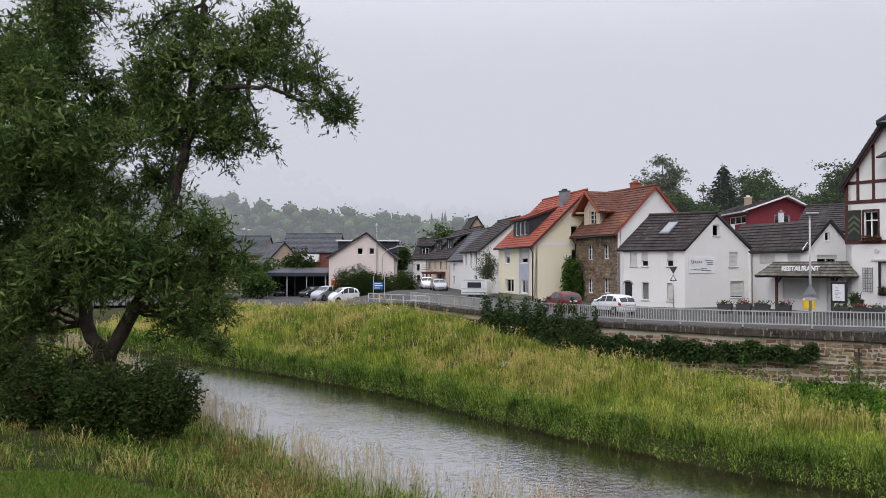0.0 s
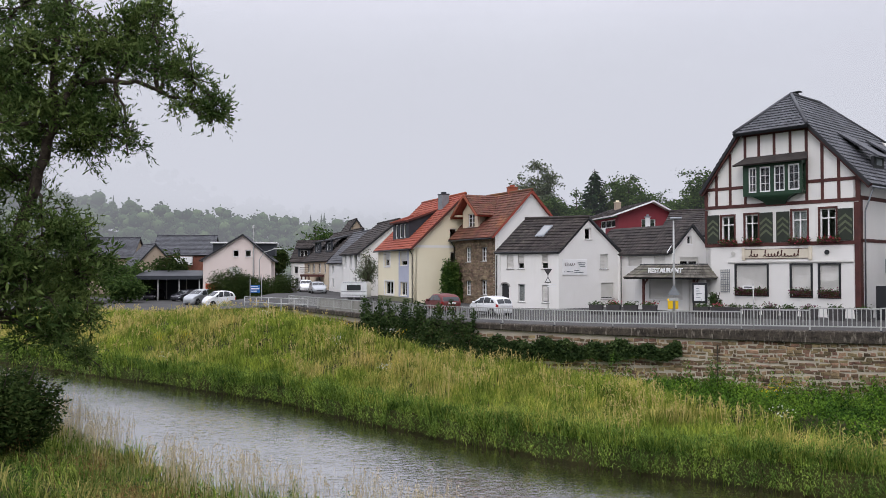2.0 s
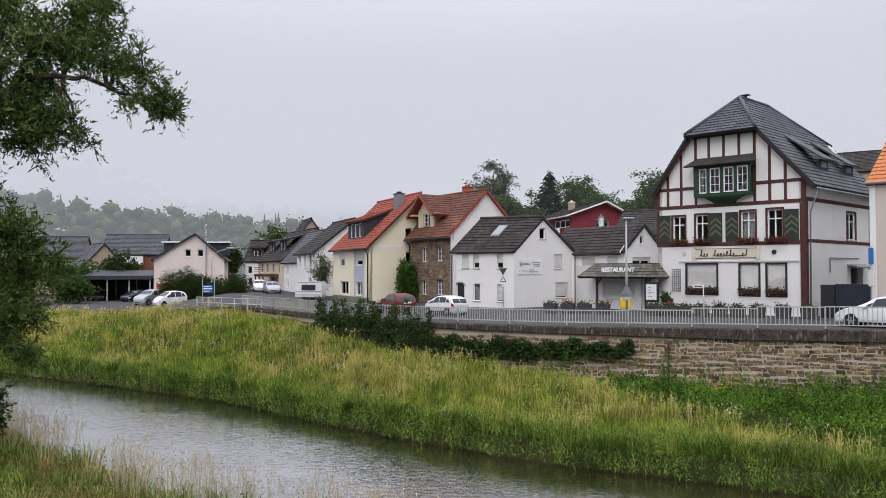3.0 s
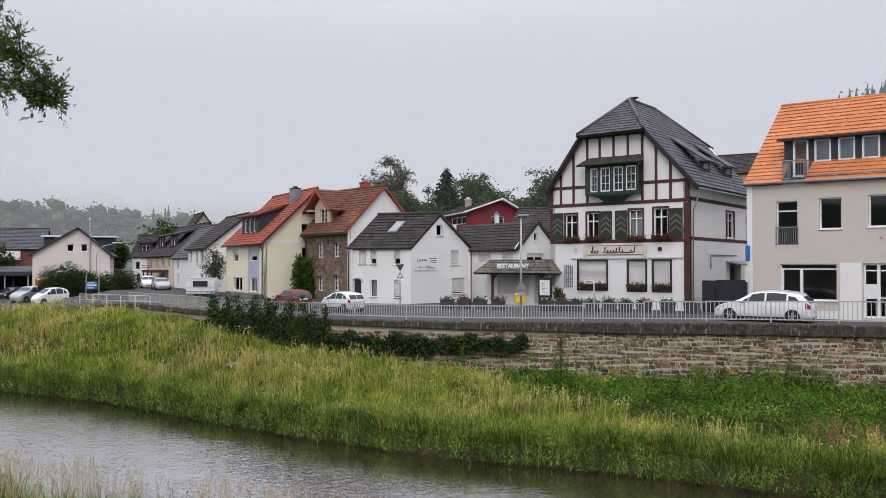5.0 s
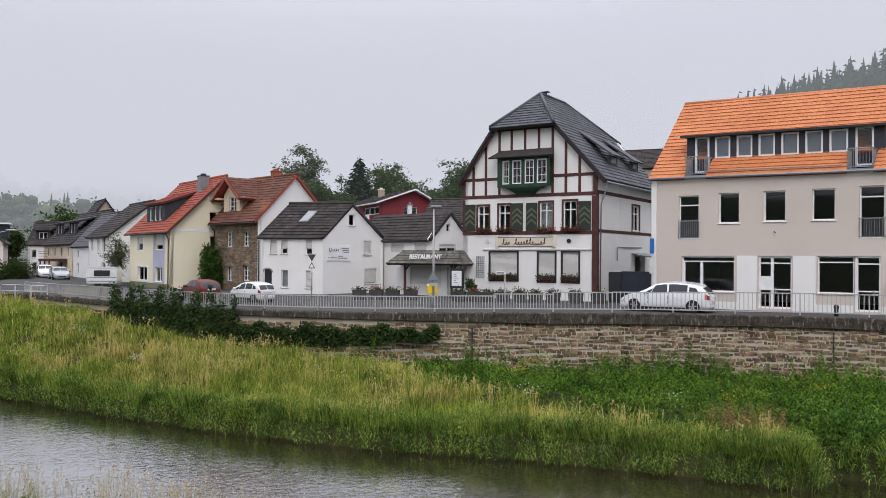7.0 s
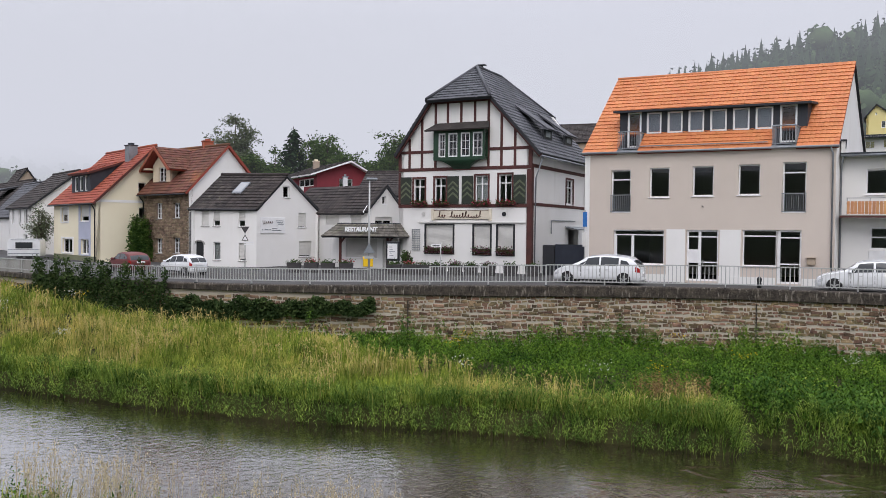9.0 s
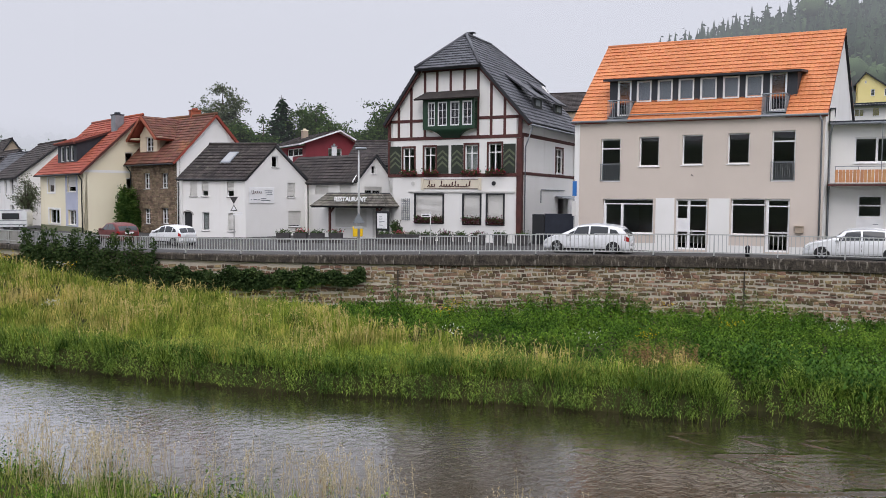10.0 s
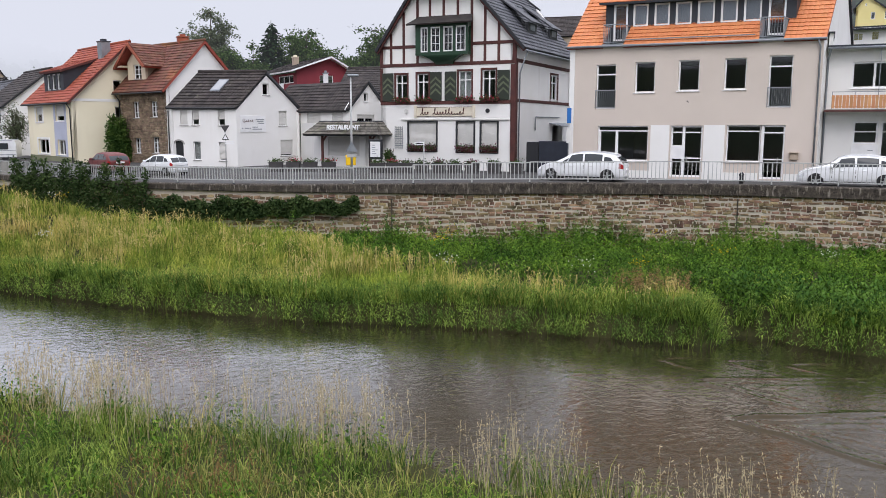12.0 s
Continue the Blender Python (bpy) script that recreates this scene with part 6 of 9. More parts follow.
# red house on the slope behind
h = thing("house", "dark red boarded house with low dark roof on the slope", "house", at=(33.5, 87, 5))
fr = Frame((30.9, 82.6), (37.4, 82.9))
wall(h, fr, [(0, 8.7), (3.7, 9.95), (6.5, 8.6)], [(2.6, 4.2, 7.2, 8.2)], 4.0, 0.3, M_REDWALL)
window(h, fr, (2.6, 4.2, 7.2, 8.2), 2)
fl2 = Frame((30.6, 93.0), (30.9, 82.6))
wall(h, fl2, [(0, 8.4), (10.4, 8.4)], [(5.0, 9.5, 7.4, 8.2)], 4.0, 0.3, M_REDWALL)
window(h, fl2, (5.0, 9.5, 7.4, 8.2), 3)
roof_plane(h, [(30.0, 82.0, 8.55), (30.0, 94.0, 8.55), (34.6, 94.0, 10.15), (34.6, 82.0, 10.15)], M_OLDTILE, 0.4, 0.4, M_FRAME)
roof_plane(h, [(38.2, 82.3, 8.4), (38.2, 94.0, 8.4), (34.6, 94.0, 10.15), (34.6, 82.0, 10.15)], M_OLDTILE, 0.4, 0.4, M_FRAME)
bm = bmesh.new()
add_box(bm, Frame((29.6, 90), (29.9, 82.3)), 0, 7.7, -0.6, 0.1, 6.3, 6.45)
add_box(bm, Frame((29.6, 90), (29.9, 82.3)), 0, 7.7, -0.62, -0.55, 6.5, 7.2)
part("balcony", bm, M_FRAME, h, "white balcony")
chimney(h, (33.0, 88.5), 0.6, 0.6, 9.3, 10.4, M_TAUPE, M_YELLOW)
# dark roofs between the red house and the inn
simple_house("white house with dark slate roof and skylights", (31.0, 72.0), (36.0, 68.0), 9.0, 6.0, 8.4, M_WHITE, M_OLDTILE, group="houses behind the inn")
simple_house("brown boarded house high on the slope", (73.5, 100.0), (79.0, 94.0), 9.0, 16.0, 19.0, M_TAUPE, M_OLDTILE, z0=8.0, group="houses behind the inn")
# yellow house up the slope beyond the annex
M_BRIGHT = surface("bright_yellow_render", (0.72, 0.62, 0.26), (0.78, 0.68, 0.32), 0.9, 0.5, 60, 0.2, 0.005)
h = thing("house", "bright yellow gabled house with dark roof up the slope", "house", "houses up the slope", at=(126.0, 81.0, 14))


def slope_at(az, r=150.0):
    return (r * math.sin(radians(az)), r * math.cos(radians(az)))


fr = Frame(slope_at(56.48), slope_at(58.75))
gable = [(0, 22.0), (1.39, 23.6), (fr.L, 20.1)]
holes = [(2.15, 2.75, 19.9, 21.0), (4.1, 4.7, 19.9, 21.0), (1.25, 1.5, 22.0, 22.4)]
wall(h, fr, gable, holes, 10.0, 0.3, M_BRIGHT)
for o in holes:
    window(h, fr, o, 1, 0, inset=0.08, fw=0.08)
wall(h, Frame(fr.at(0, 9, 0), fr.at(0, 0, 0)), [(0, 22.0), (9, 22.0)], (), 10.0, 0.3, M_BRIGHT)
for (u0, z0), (u1, z1) in ((( -0.4, 21.6), (1.39, 23.75)), ((fr.L + 0.5, 19.95), (1.39, 23.75))):
    roof_plane(h, [fr.at(u0, -0.4, z0), fr.at(u0, 9, z0), fr.at(u1, 9, z1), fr.at(u1, -0.4, z1)], M_SLATE, 0.45, 0.45)
# white terrace house below it
h = thing("house", "low white terrace house with dark awning below the yellow one", "house", "houses up the slope", at=(123.0, 80.0, 14))
fr = Frame(slope_at(56.1, 146.0), slope_at(59.0, 146.0))
wall(h, fr, [(0, 18.2), (fr.L, 18.2)], [(0.9, 2.2, 16.3, 17.4), (3.4, 4.4, 16.3, 17.6)], 9.0, 0.3, M_WHITE)
window(h, fr, (0.9, 2.2, 16.3, 17.4), 2)
window(h, fr, (3.4, 4.4, 16.3, 17.6), 1)
roof_plane(h, [fr.at(-0.4, -1.2, 17.9), fr.at(fr.L + 0.4, -1.2, 17.9), fr.at(fr.L + 0.4, 3.5, 18.8), fr.at(-0.4, 3.5, 18.8)], M_ANTH, 0.5, 0.5)

# ---- plants ----
def fast_mesh(name, V, sizes, loops, material, label, category, kind="stuff", parent=None):
    me = bpy.data.meshes.new(name)
    V = np.asarray(V, np.float32).reshape(-1, 3)
    loops = np.asarray(loops, np.int32).ravel()
    sizes = np.asarray(sizes, np.int32)
    me.vertices.add(len(V))
    me.vertices.foreach_set("co", V.ravel())
    me.loops.add(len(loops))
    me.loops.foreach_set("vertex_index", loops)
    me.polygons.add(len(sizes))
    start = np.concatenate([[0], np.cumsum(sizes)[:-1]]).astype(np.int32)
    me.polygons.foreach_set("loop_start", start)
    me.update(calc_edges=True)
    me.materials.append(material)
    ob = new(name, me)
    if parent:
        ob.parent = parent
        ob.location = -parent.location
        if label:
            ob["label"] = label
        ob["kind"] = kind
        return ob
    return tagged(ob, label, category, "", kind)


def blades(name, P, H, Wd, lean, material, label, category="grass", rng=None):
    """Tapered, bent blades standing at P."""
    n = len(P)
    rng = rng or np.random.RandomState(1)
    a = rng.rand(n) * 2 * np.pi
    side = np.stack([np.cos(a), np.sin(a), np.zeros(n)], 1) * (Wd / 2)[:, None]
    b = rng.rand(n) * 2 * np.pi
    ld = np.stack([np.cos(b), np.sin(b), np.zeros(n)], 1) * (H * lean * rng.rand(n))[:, None]
    up = np.array([0, 0, 1.0])
    m = P + up * (H * 0.55)[:, None] + ld * 0.3
    t = P + up * (H * (1 - 0.25 * lean * rng.rand(n)))[:, None] + ld
    V = np.stack([P - side, P + side, m + side * 0.8, m - side * 0.8, t], 1).reshape(-1, 3)
    k = np.arange(n)[:, None] * 5
    loops = np.concatenate([k + np.array([[0, 1, 2, 3]]), k + np.array([[3, 2, 4]])], 1)
    sizes = np.tile([4, 3], n)
    return fast_mesh(name, V, sizes, loops, material, label, category)


def leaves(name, P, size, material, label, category, rng, aspect=0.45, flat=0.5, parent=None, droop=0.0):
    """Small pointed leaves scattered at P, turned every way."""
    n = len(P)
    d = rng.normal(size=(n, 3))
    d[:, 2] = d[:, 2] * flat - droop
    d /= np.linalg.norm(d, axis=1)[:, None]
    w = rng.normal(size=(n, 3))
    w -= (w * d).sum(1)[:, None] * d
    w /= np.linalg.norm(w, axis=1)[:, None]
    s = (size * (0.6 + 0.8 * rng.rand(n)))[:, None]
    V = np.stack([P, P + d * s * 0.5 + w * s * aspect / 2, P + d * s, P + d * s * 0.5 - w * s * aspect / 2], 1).reshape(-1, 3)
    loops = np.arange(4 * n)
    return fast_mesh(name, V, np.full(n, 4), loops, material, label, category, parent=parent)


def scatter(n, x0, x1, y0, y1, keep, rng):
    x, y = rng.uniform(x0, x1, n), rng.uniform(y0, y1, n)
    k = keep(x, y)
    x, y = x[k], y[k]
    return np.stack([x, y, height(x, y)], 1)


M_MEADOW = foliage("meadow_blades", (0.105, 0.170, 0.022), (0.325, 0.395, 0.062), (0.58, 0.46, 0.16), 0.22, 0.60, 0.2, (1.0, 0.48))
M_BANK = foliage("bank_reeds", (0.022, 0.062, 0.010), (0.225, 0.325, 0.056), None, 0.3, 0.78, 0.2, (0.9, 0.5))
M_SEED = foliage("seed_heads", (0.46, 0.36, 0.12), (0.62, 0.51, 0.23), None, 0.2, 0.5, 0.3)
M_NETTLE = foliage("nettle_leaves", (0.011, 0.038, 0.005), (0.108, 0.200, 0.020), (0.24, 0.27, 0.05), 0.3, 0.82, 0.15, (0.6, 0.48))
M_DOCK = foliage("dock_leaves", (0.016, 0.052, 0.008), (0.088, 0.168, 0.028), None, trans=0.18, clump=(0.8, 0.35))
M_RUST = foliage("withered_stalks", (0.13, 0.075, 0.030), (0.26, 0.17, 0.075), None, trans=0.15)
M_FAR = foliage("distant_leaves", (0.026, 0.058, 0.022), (0.085, 0.138, 0.052), None, trans=0.2, clump=(0.07, 0.35))
M_PANICLE = foliage("grass_panicles", (0.40, 0.32, 0.19), (0.58, 0.50, 0.33), None, trans=0.3)
M_IVY = foliage("ivy_leaves", (0.020, 0.040, 0.014), (0.078, 0.118, 0.040), None, trans=0.15, clump=(1.5, 0.4))
M_LAWN = foliage("lawn_blades", (0.080, 0.150, 0.022), (0.165, 0.235, 0.042), (0.24, 0.20, 0.06), 0.4, 0.66, 0.3)
M_NEARG = foliage("near_bank_blades", (0.032, 0.080, 0.012), (0.255, 0.335, 0.066), (0.42, 0.33, 0.13), 0.35, 0.62, 0.25, (1.0, 0.38))
M_WILLOW = foliage("willow_leaves", (0.036, 0.068, 0.018), (0.140, 0.195, 0.060), None, trans=0.16, clump=(0.7, 0.36))
M_CLIMB = foliage("climber_leaves", (0.030, 0.070, 0.016), (0.095, 0.160, 0.036), None, trans=0.2, clump=(1.2, 0.35))
M_SHRUB = foliage("dark_shrub_leaves", (0.020, 0.042, 0.011), (0.060, 0.085, 0.024), (0.075, 0.045, 0.028), 0.8, 0.72, 0.2)
M_TREE = foliage("tree_leaves", (0.026, 0.056, 0.016), (0.088, 0.140, 0.036), None, trans=0.25)
M_BIRCH = foliage("birch_leaves", (0.085, 0.108, 0.062), (0.150, 0.178, 0.100), None, trans=0.3)
M_SPRUCE = foliage("spruce_needles", (0.012, 0.030, 0.014), (0.028, 0.055, 0.022), None, trans=0.1)
M_BARK = surface("grey_brown_bark", (0.026, 0.020, 0.015), (0.080, 0.062, 0.046), 0.95, 5.0, 25, 1.0, 0.06)

rng = np.random.RandomState(11)


def nettle_zone(x, y):
    f = signed(x, y, FAR)
    return (x > 11.0) & (f > np.interp(x + 0.6 * np.sin(y * 0.9), [11.0, 13.0, 15.0, 16.2, 18.0, 21.0, 22.5, 26.0], [14.0, 8.0, 5.0, 3.2, 2.2, 1.2, 0.5, 0.3]) + 0.5 * np.sin(x * 1.7))


def tufts(name, C, per, hgt, wid, spread, lean, material, label, rng):
    """Arching blades grouped in tufts round the centres C."""
    n = len(C)
    k = n * per
    off = rng.normal(size=(n, per, 2)) * spread[:, None, None]
    P = np.repeat(C[:, None], per, 1)
    P[:, :, :2] += off
    P = P.reshape(k, 3)
    P[:, 2] = np.maximum(np.minimum(height(P[:, 0], P[:, 1]), P[:, 2] + 0.15) - 0.03, -3.72)
    o = off.reshape(k, 2) + rng.normal(size=(k, 2)) * 0.35 * np.repeat(spread, per)[:, None]
    o /= np.linalg.norm(o, axis=1)[:, None] + 1e-9
    H = np.repeat(hgt, per) * (0.55 + 0.55 * rng.rand(k))
    ln = lean * (0.25 + 0.75 * rng.rand(k))
    ld = np.stack([o[:, 0], o[:, 1], np.zeros(k)], 1) * (H * ln)[:, None]
    a = rng.rand(k) * 2 * np.pi
    side = np.stack([np.cos(a), np.sin(a), np.zeros(k)], 1) * (np.repeat(wid, per) / 2)[:, None]
    up = np.array([0, 0, 1.0])
    m = P + up * (H * 0.62)[:, None] + ld * 0.32
    t = P + up * (H * (1 - 0.38 * ln))[:, None] + ld
    V = np.stack([P - side, P + side, m + side * 0.85, m - side * 0.85, t], 1).reshape(-1, 3)
    q = np.arange(k)[:, None] * 5
    loops = np.concatenate([q + np.array([[0, 1, 2, 3]]), q + np.array([[3, 2, 4]])], 1)
    return fast_mesh(name, V, np.tile([4, 3], k), loops, material, label, "grass")


def dist(C):
    return np.hypot(C[:, 0], C[:, 1])


FARLINE = along(finer(FAR[2:], 1.0))
FSTEP = [(Vector(a[:2]), Vector(b[:2])) for a, b in zip(FARLINE, FARLINE[1:])]


def bank_points(n, f0, f1, keep, rng):
    """Places on the far bank, f0 to f1 from its edge, thinner with distance."""
    k = rng.randint(0, len(FSTEP), n)
    A = np.array([FSTEP[i][0] for i in range(len(FSTEP))])[k]
    Bp = np.array([FSTEP[i][1] for i in range(len(FSTEP))])[k]
    d = (Bp - A) / np.linalg.norm(Bp - A, axis=1)[:, None]
    q = A + (Bp - A) * rng.rand(n)[:, None] + np.stack([-d[:, 1], d[:, 0]], 1) * rng.uniform(f0, f1, n)[:, None]
    x, y = q[:, 0], q[:, 1]
    r = np.hypot(x, y)
    f = signed(x, y, FAR)
    ok = (f > f0) & (f < f1) & (signed(x, y, STREET) < 0.0) & (y < 92) & keep(x, y) & (rng.rand(n) < np.clip((32.0 / np.maximum(r, 12)) ** 1.3, 0.15, 1))
    return np.stack([x[ok], y[ok], height(x[ok], y[ok])], 1)


def stalks(name, C, H, per, size, width, droop, material, label, rng, low=0.12, category="herbs", rise=0.35, fan=1.0):
    """Upright stems at C with long arching leaves that leave them all the way up."""
    n = len(C)
    k = n * per
    t = low + (1 - low) * (np.tile(np.arange(per), n) + rng.rand(k)) / per
    a = np.tile(np.arange(per) * 2.4, n) + np.repeat(rng.rand(n) * 6.28, per) + rng.normal(size=k) * 0.4
    Hk, sz = np.repeat(H, per), np.repeat(size, per) * (0.65 + 0.6 * rng.rand(k)) * (1.12 - 0.45 * t * fan)
    ln = np.repeat(rng.normal(size=(n, 2)) * 0.14, per, 0)
    B = np.repeat(C, per, 0) + np.stack([ln[:, 0] * Hk * t, ln[:, 1] * Hk * t, Hk * t], 1)
    d = np.stack([np.cos(a), np.sin(a), np.zeros(k)], 1)
    side = np.stack([-np.sin(a), np.cos(a), rng.normal(size=k) * 0.3], 1) * (sz * np.repeat(np.broadcast_to(width, n), per) / 2)[:, None]
    up = np.array([0, 0, 1.0])
    m = B + d * (sz * 0.48)[:, None] + up * (sz * rise * (0.5 + rng.rand(k)))[:, None]
    e = m + d * (sz * 0.42)[:, None] - up * (sz * droop * (0.4 + rng.rand(k)))[:, None]
    V = np.stack([B - side * 0.25, B + side * 0.25, m + side, m - side, e], 1).reshape(-1, 3)
    q = np.arange(k)[:, None] * 5
    loops = np.concatenate([q + np.array([[0, 1, 2, 3]]), q + np.array([[3, 2, 4]])], 1)
    return fast_mesh(name, V, np.tile([4, 3], k), loops, material, label, category)


def heads(name, C, H, per, spread, material, label, rng, leaf=0.05, width=0.007, far=0.0004, share=0.28):
    """Thin straight stems, each with a loose feathery head."""
    n = len(C)
    ln = rng.normal(size=(n, 2)) * 0.10
    w = width + far * dist(C)
    a = rng.rand(n) * 6.28
    side = np.stack([np.cos(a), np.sin(a), np.zeros(n)], 1) * (w / 2)[:, None]
    T = C + np.stack([ln[:, 0] * H, ln[:, 1] * H, H], 1)
    V = np.stack([C - side, C + side, T + side * 0.5, T - side * 0.5], 1).reshape(-1, 3)
    t = 1 - share * rng.rand(n, per)
    P = C[:, None] + (T - C)[:, None] * t[:, :, None] + rng.normal(size=(n, per, 3)) * (spread * (1.15 - t) / share)[:, :, None] * np.array([1, 1, 0.4])
    d = rng.normal(size=(n * per, 3)) * np.array([0.5, 0.5, 0.4]) + np.array([0, 0, 0.6])
    d /= np.linalg.norm(d, axis=1)[:, None]
    s = (leaf + 4 * far * np.repeat(dist(C), per)) * (0.6 + 0.8 * rng.rand(n * per))
    x = np.cross(d, rng.normal(size=d.shape))
    x /= np.linalg.norm(x, axis=1)[:, None]
    P = P.reshape(-1, 3)
    Q = np.stack([P, P + d * (s * 0.5)[:, None] + x * (s * 0.14)[:, None], P + d * s[:, None], P + d * (s * 0.5)[:, None] - x * (s * 0.14)[:, None]], 1).reshape(-1, 3)
    V = np.concatenate([V, Q])
    return fast_mesh(name, V, np.full(len(V) // 4, 4), np.arange(len(V)), material, label, "grass")


C = bank_points(26000, 0.9, 17.0, lambda x, y: ~nettle_zone(x, y), rng)
wob = 1 + 0.22 * wobble(C[:, 0], C[:, 1], 0.9) + 0.22 * wobble(C[:, 0], C[:, 1], 2.4)
tufts("meadow_grass", C, 19, 0.66 * wob * rng.uniform(0.55, 1.35, len(C)), 0.008 + 0.00050 * dist(C), rng.uniform(0.08, 0.24, len(C)), 0.7, M_MEADOW, "tall yellow-green meadow grass on the flood bank", rng)
ripe = np.sin(C[:, 0] * 0.55 + 1.0) * np.cos(C[:, 1] * 0.42) + 0.5 * np.sin(C[:, 0] * 1.3 - C[:, 1] * 0.9)
Q = np.repeat(C[rng.rand(len(C)) < 0.10 + 0.22 * ripe], 3, 0)
Q[:, :2] += rng.normal(size=(len(Q), 2)) * 0.14
heads("grass_seed_heads", Q, rng.uniform(0.6, 1.05, len(Q)), 5, 0.035, M_SEED, "pale ripe grass heads above the meadow", rng)
# leafy reeds that lean over the water
C = bank_points(8600, -0.15, 1.65, lambda x, y: (np.hypot(x - 20.2, y - 16.5) > 0.55) & ~(nettle_zone(x, y) & (signed(x, y, FAR) > 1.5)), rng)
f = signed(C[:, 0], C[:, 1], FAR)
C[:, 2] = np.maximum(C[:, 2] - 0.05, WATER_Z + 0.06)
grow = np.clip(1.0 + 0.30 * wobble(C[:, 0], C[:, 1], 1.1) + 0.22 * wobble(C[:, 0] + 40, C[:, 1], 2.9), 0.45, 1.5)
stalks("bank_reeds", C, np.clip(0.78 - 0.16 * f, 0.42, 0.8) * grow * rng.uniform(0.7, 1.2, len(C)), 14, 0.158 * rng.uniform(0.6, 1.35, len(C)), 0.13 + 0.0016 * dist(C), 0.5, M_BANK, "dense leafy reeds overhanging the water", rng, 0.02, "reeds")
Q = C[(f > 0.5) & (rng.rand(len(C)) < 0.5)]
tufts("bank_grass", Q, 14, 0.75 * rng.uniform(0.6, 1.3, len(Q)), 0.008 + 0.0005 * dist(Q), rng.uniform(0.1, 0.22, len(Q)), 1.2, M_BANK, "arching green grass on the bank", rng)
# leafy herbs in patches of the meadow
C = bank_points(5200, 1.6, 15.0, lambda x, y: ~nettle_zone(x, y) & (wobble(x, y, 0.45) + 0.4 * np.sin(x * 1.9 + y) > 0.12), rng)
stalks("meadow_herbs", C, rng.uniform(0.45, 0.95, len(C)), 13, 0.17 * rng.uniform(0.7, 1.3, len(C)), 0.22 + 0.001 * dist(C), 0.3, M_BANK, "patches of leafy herbs in the meadow", rng)
# nettles and balsam before the wall
P = scatter(90000, 8, 40, 2, 40, lambda x, y: (signed(x, y, FAR) > np.where(x > 20.4, 0.0, 0.5)) & (signed(x, y, STREET) < 0.0) & nettle_zone(x, y), rng)
# mounds: each with its own reach and height
mc = P[-520:]
near_c = np.argmin((P[:, None, 0] - mc[None, :, 0]) ** 2 + (P[:, None, 1] - mc[None, :, 1]) ** 2, 1)
gap = np.hypot(P[:, 0] - mc[near_c, 0], P[:, 1] - mc[near_c, 1])
grow = 0.42 + rng.uniform(0.15, 1.0, 520)[near_c] * np.exp(-(gap / 0.38) ** 2) + 0.12 * wobble(P[:, 0], P[:, 1], 0.8)
k = min(7500, len(P))
stalks("nettles", P[:k], np.clip(1.0 * grow[:k] * rng.uniform(0.75, 1.2, k), 0.25, 1.6), 13, 0.185 * rng.uniform(0.7, 1.3, k), 0.40, 0.45, M_NETTLE, "thick green nettles and balsam below the wall", rng, 0.15)
Q = P[9000:][(wobble(P[9000:, 0], P[9000:, 1], 0.6) > 0.5)][:420]
stalks("tall_herbs", Q, rng.uniform(1.1, 1.75, len(Q)), 22, 0.20 * rng.uniform(0.8, 1.3, len(Q)), 0.34, 0.4, M_NETTLE, "taller leafy herbs standing above the nettles", rng, 0.2)
Q = P[12000:][(P[12000:, 0] > 21.5) & (signed(P[12000:, 0], P[12000:, 1], FAR) < 4)][:520]
stalks("docks", Q, rng.uniform(0.5, 1.2, len(Q)), 12, 0.27 * rng.uniform(0.8, 1.3, len(Q)), 0.40, 0.5, M_DOCK, "broad-leaved docks and butterbur by the inlet", rng, 0.1)
Q = P[16000:][np.hypot(P[16000:, 0] - 19.4, P[16000:, 1] - 19.4) < 1.3][:120]
stalks("withered_docks", Q, rng.uniform(0.7, 1.2, len(Q)), 16, np.full(len(Q), 0.12), 0.4, 0.2, M_RUST, "rust-brown withered dock stalks", rng, 0.3)
# yellow flowers and white umbels
cl = scatter(400, -12, 32, 10, 60, lambda x, y: (signed(x, y, FAR) > 1) & (signed(x, y, STREET) < -0.4), rng)[:20]
for nm, sel, col, lab in (("yellow_flowers", cl[:11], (0.62, 0.45, 0.02), "small yellow meadow flowers"), ("white_umbels", cl[11:], (0.55, 0.56, 0.5), "white flower umbels among the nettles")):
    L = np.concatenate([c + np.stack([rng.normal(size=40) * 0.22, rng.normal(size=40) * 0.22, 0.85 + rng.normal(size=40) * 0.12], 1) for c in sel])
    leaves(nm, L, np.full(len(L), 0.055), foliage(nm, col, tuple(v * 1.15 for v in col)), lab, "flowers", rng, 0.9, 0.2)
# near bank
def near_d(x, y):
    return -signed(x, y, NEAR)


def lawn_zone(x, y):
    return (near_d(x, y) > 5.2 + 0.5 * np.sin(x)) & (x < -3.0) & (y < 18.4 + 0.3 * np.sin(x * 1.3))


C = scatter(18000, -32, 12, 5, 60, lambda x, y: (near_d(x, y) > -0.1) & (near_d(x, y) < 12) & ~lawn_zone(x, y) & (rng.rand(len(x)) < np.clip(20 / np.hypot(x, y), 0.2, 1)), rng)
nd = near_d(C[:, 0], C[:, 1])
wob = 1 + 0.42 * wobble(C[:, 0], C[:, 1], 1.6)
tufts("near_bank_grass", C, 20, 0.52 * wob * rng.uniform(0.4, 1.4, len(C)) * np.clip(1.2 - 0.05 * nd, 0.5, 1.2), 0.009 + 0.0006 * dist(C), rng.uniform(0.08, 0.20, len(C)), 1.0, M_NEARG, "lush uncut grass on the near river bank", rng)
Q = C[(dist(C) < 26) & (nd < 7) & (rng.rand(len(C)) < 0.34)]
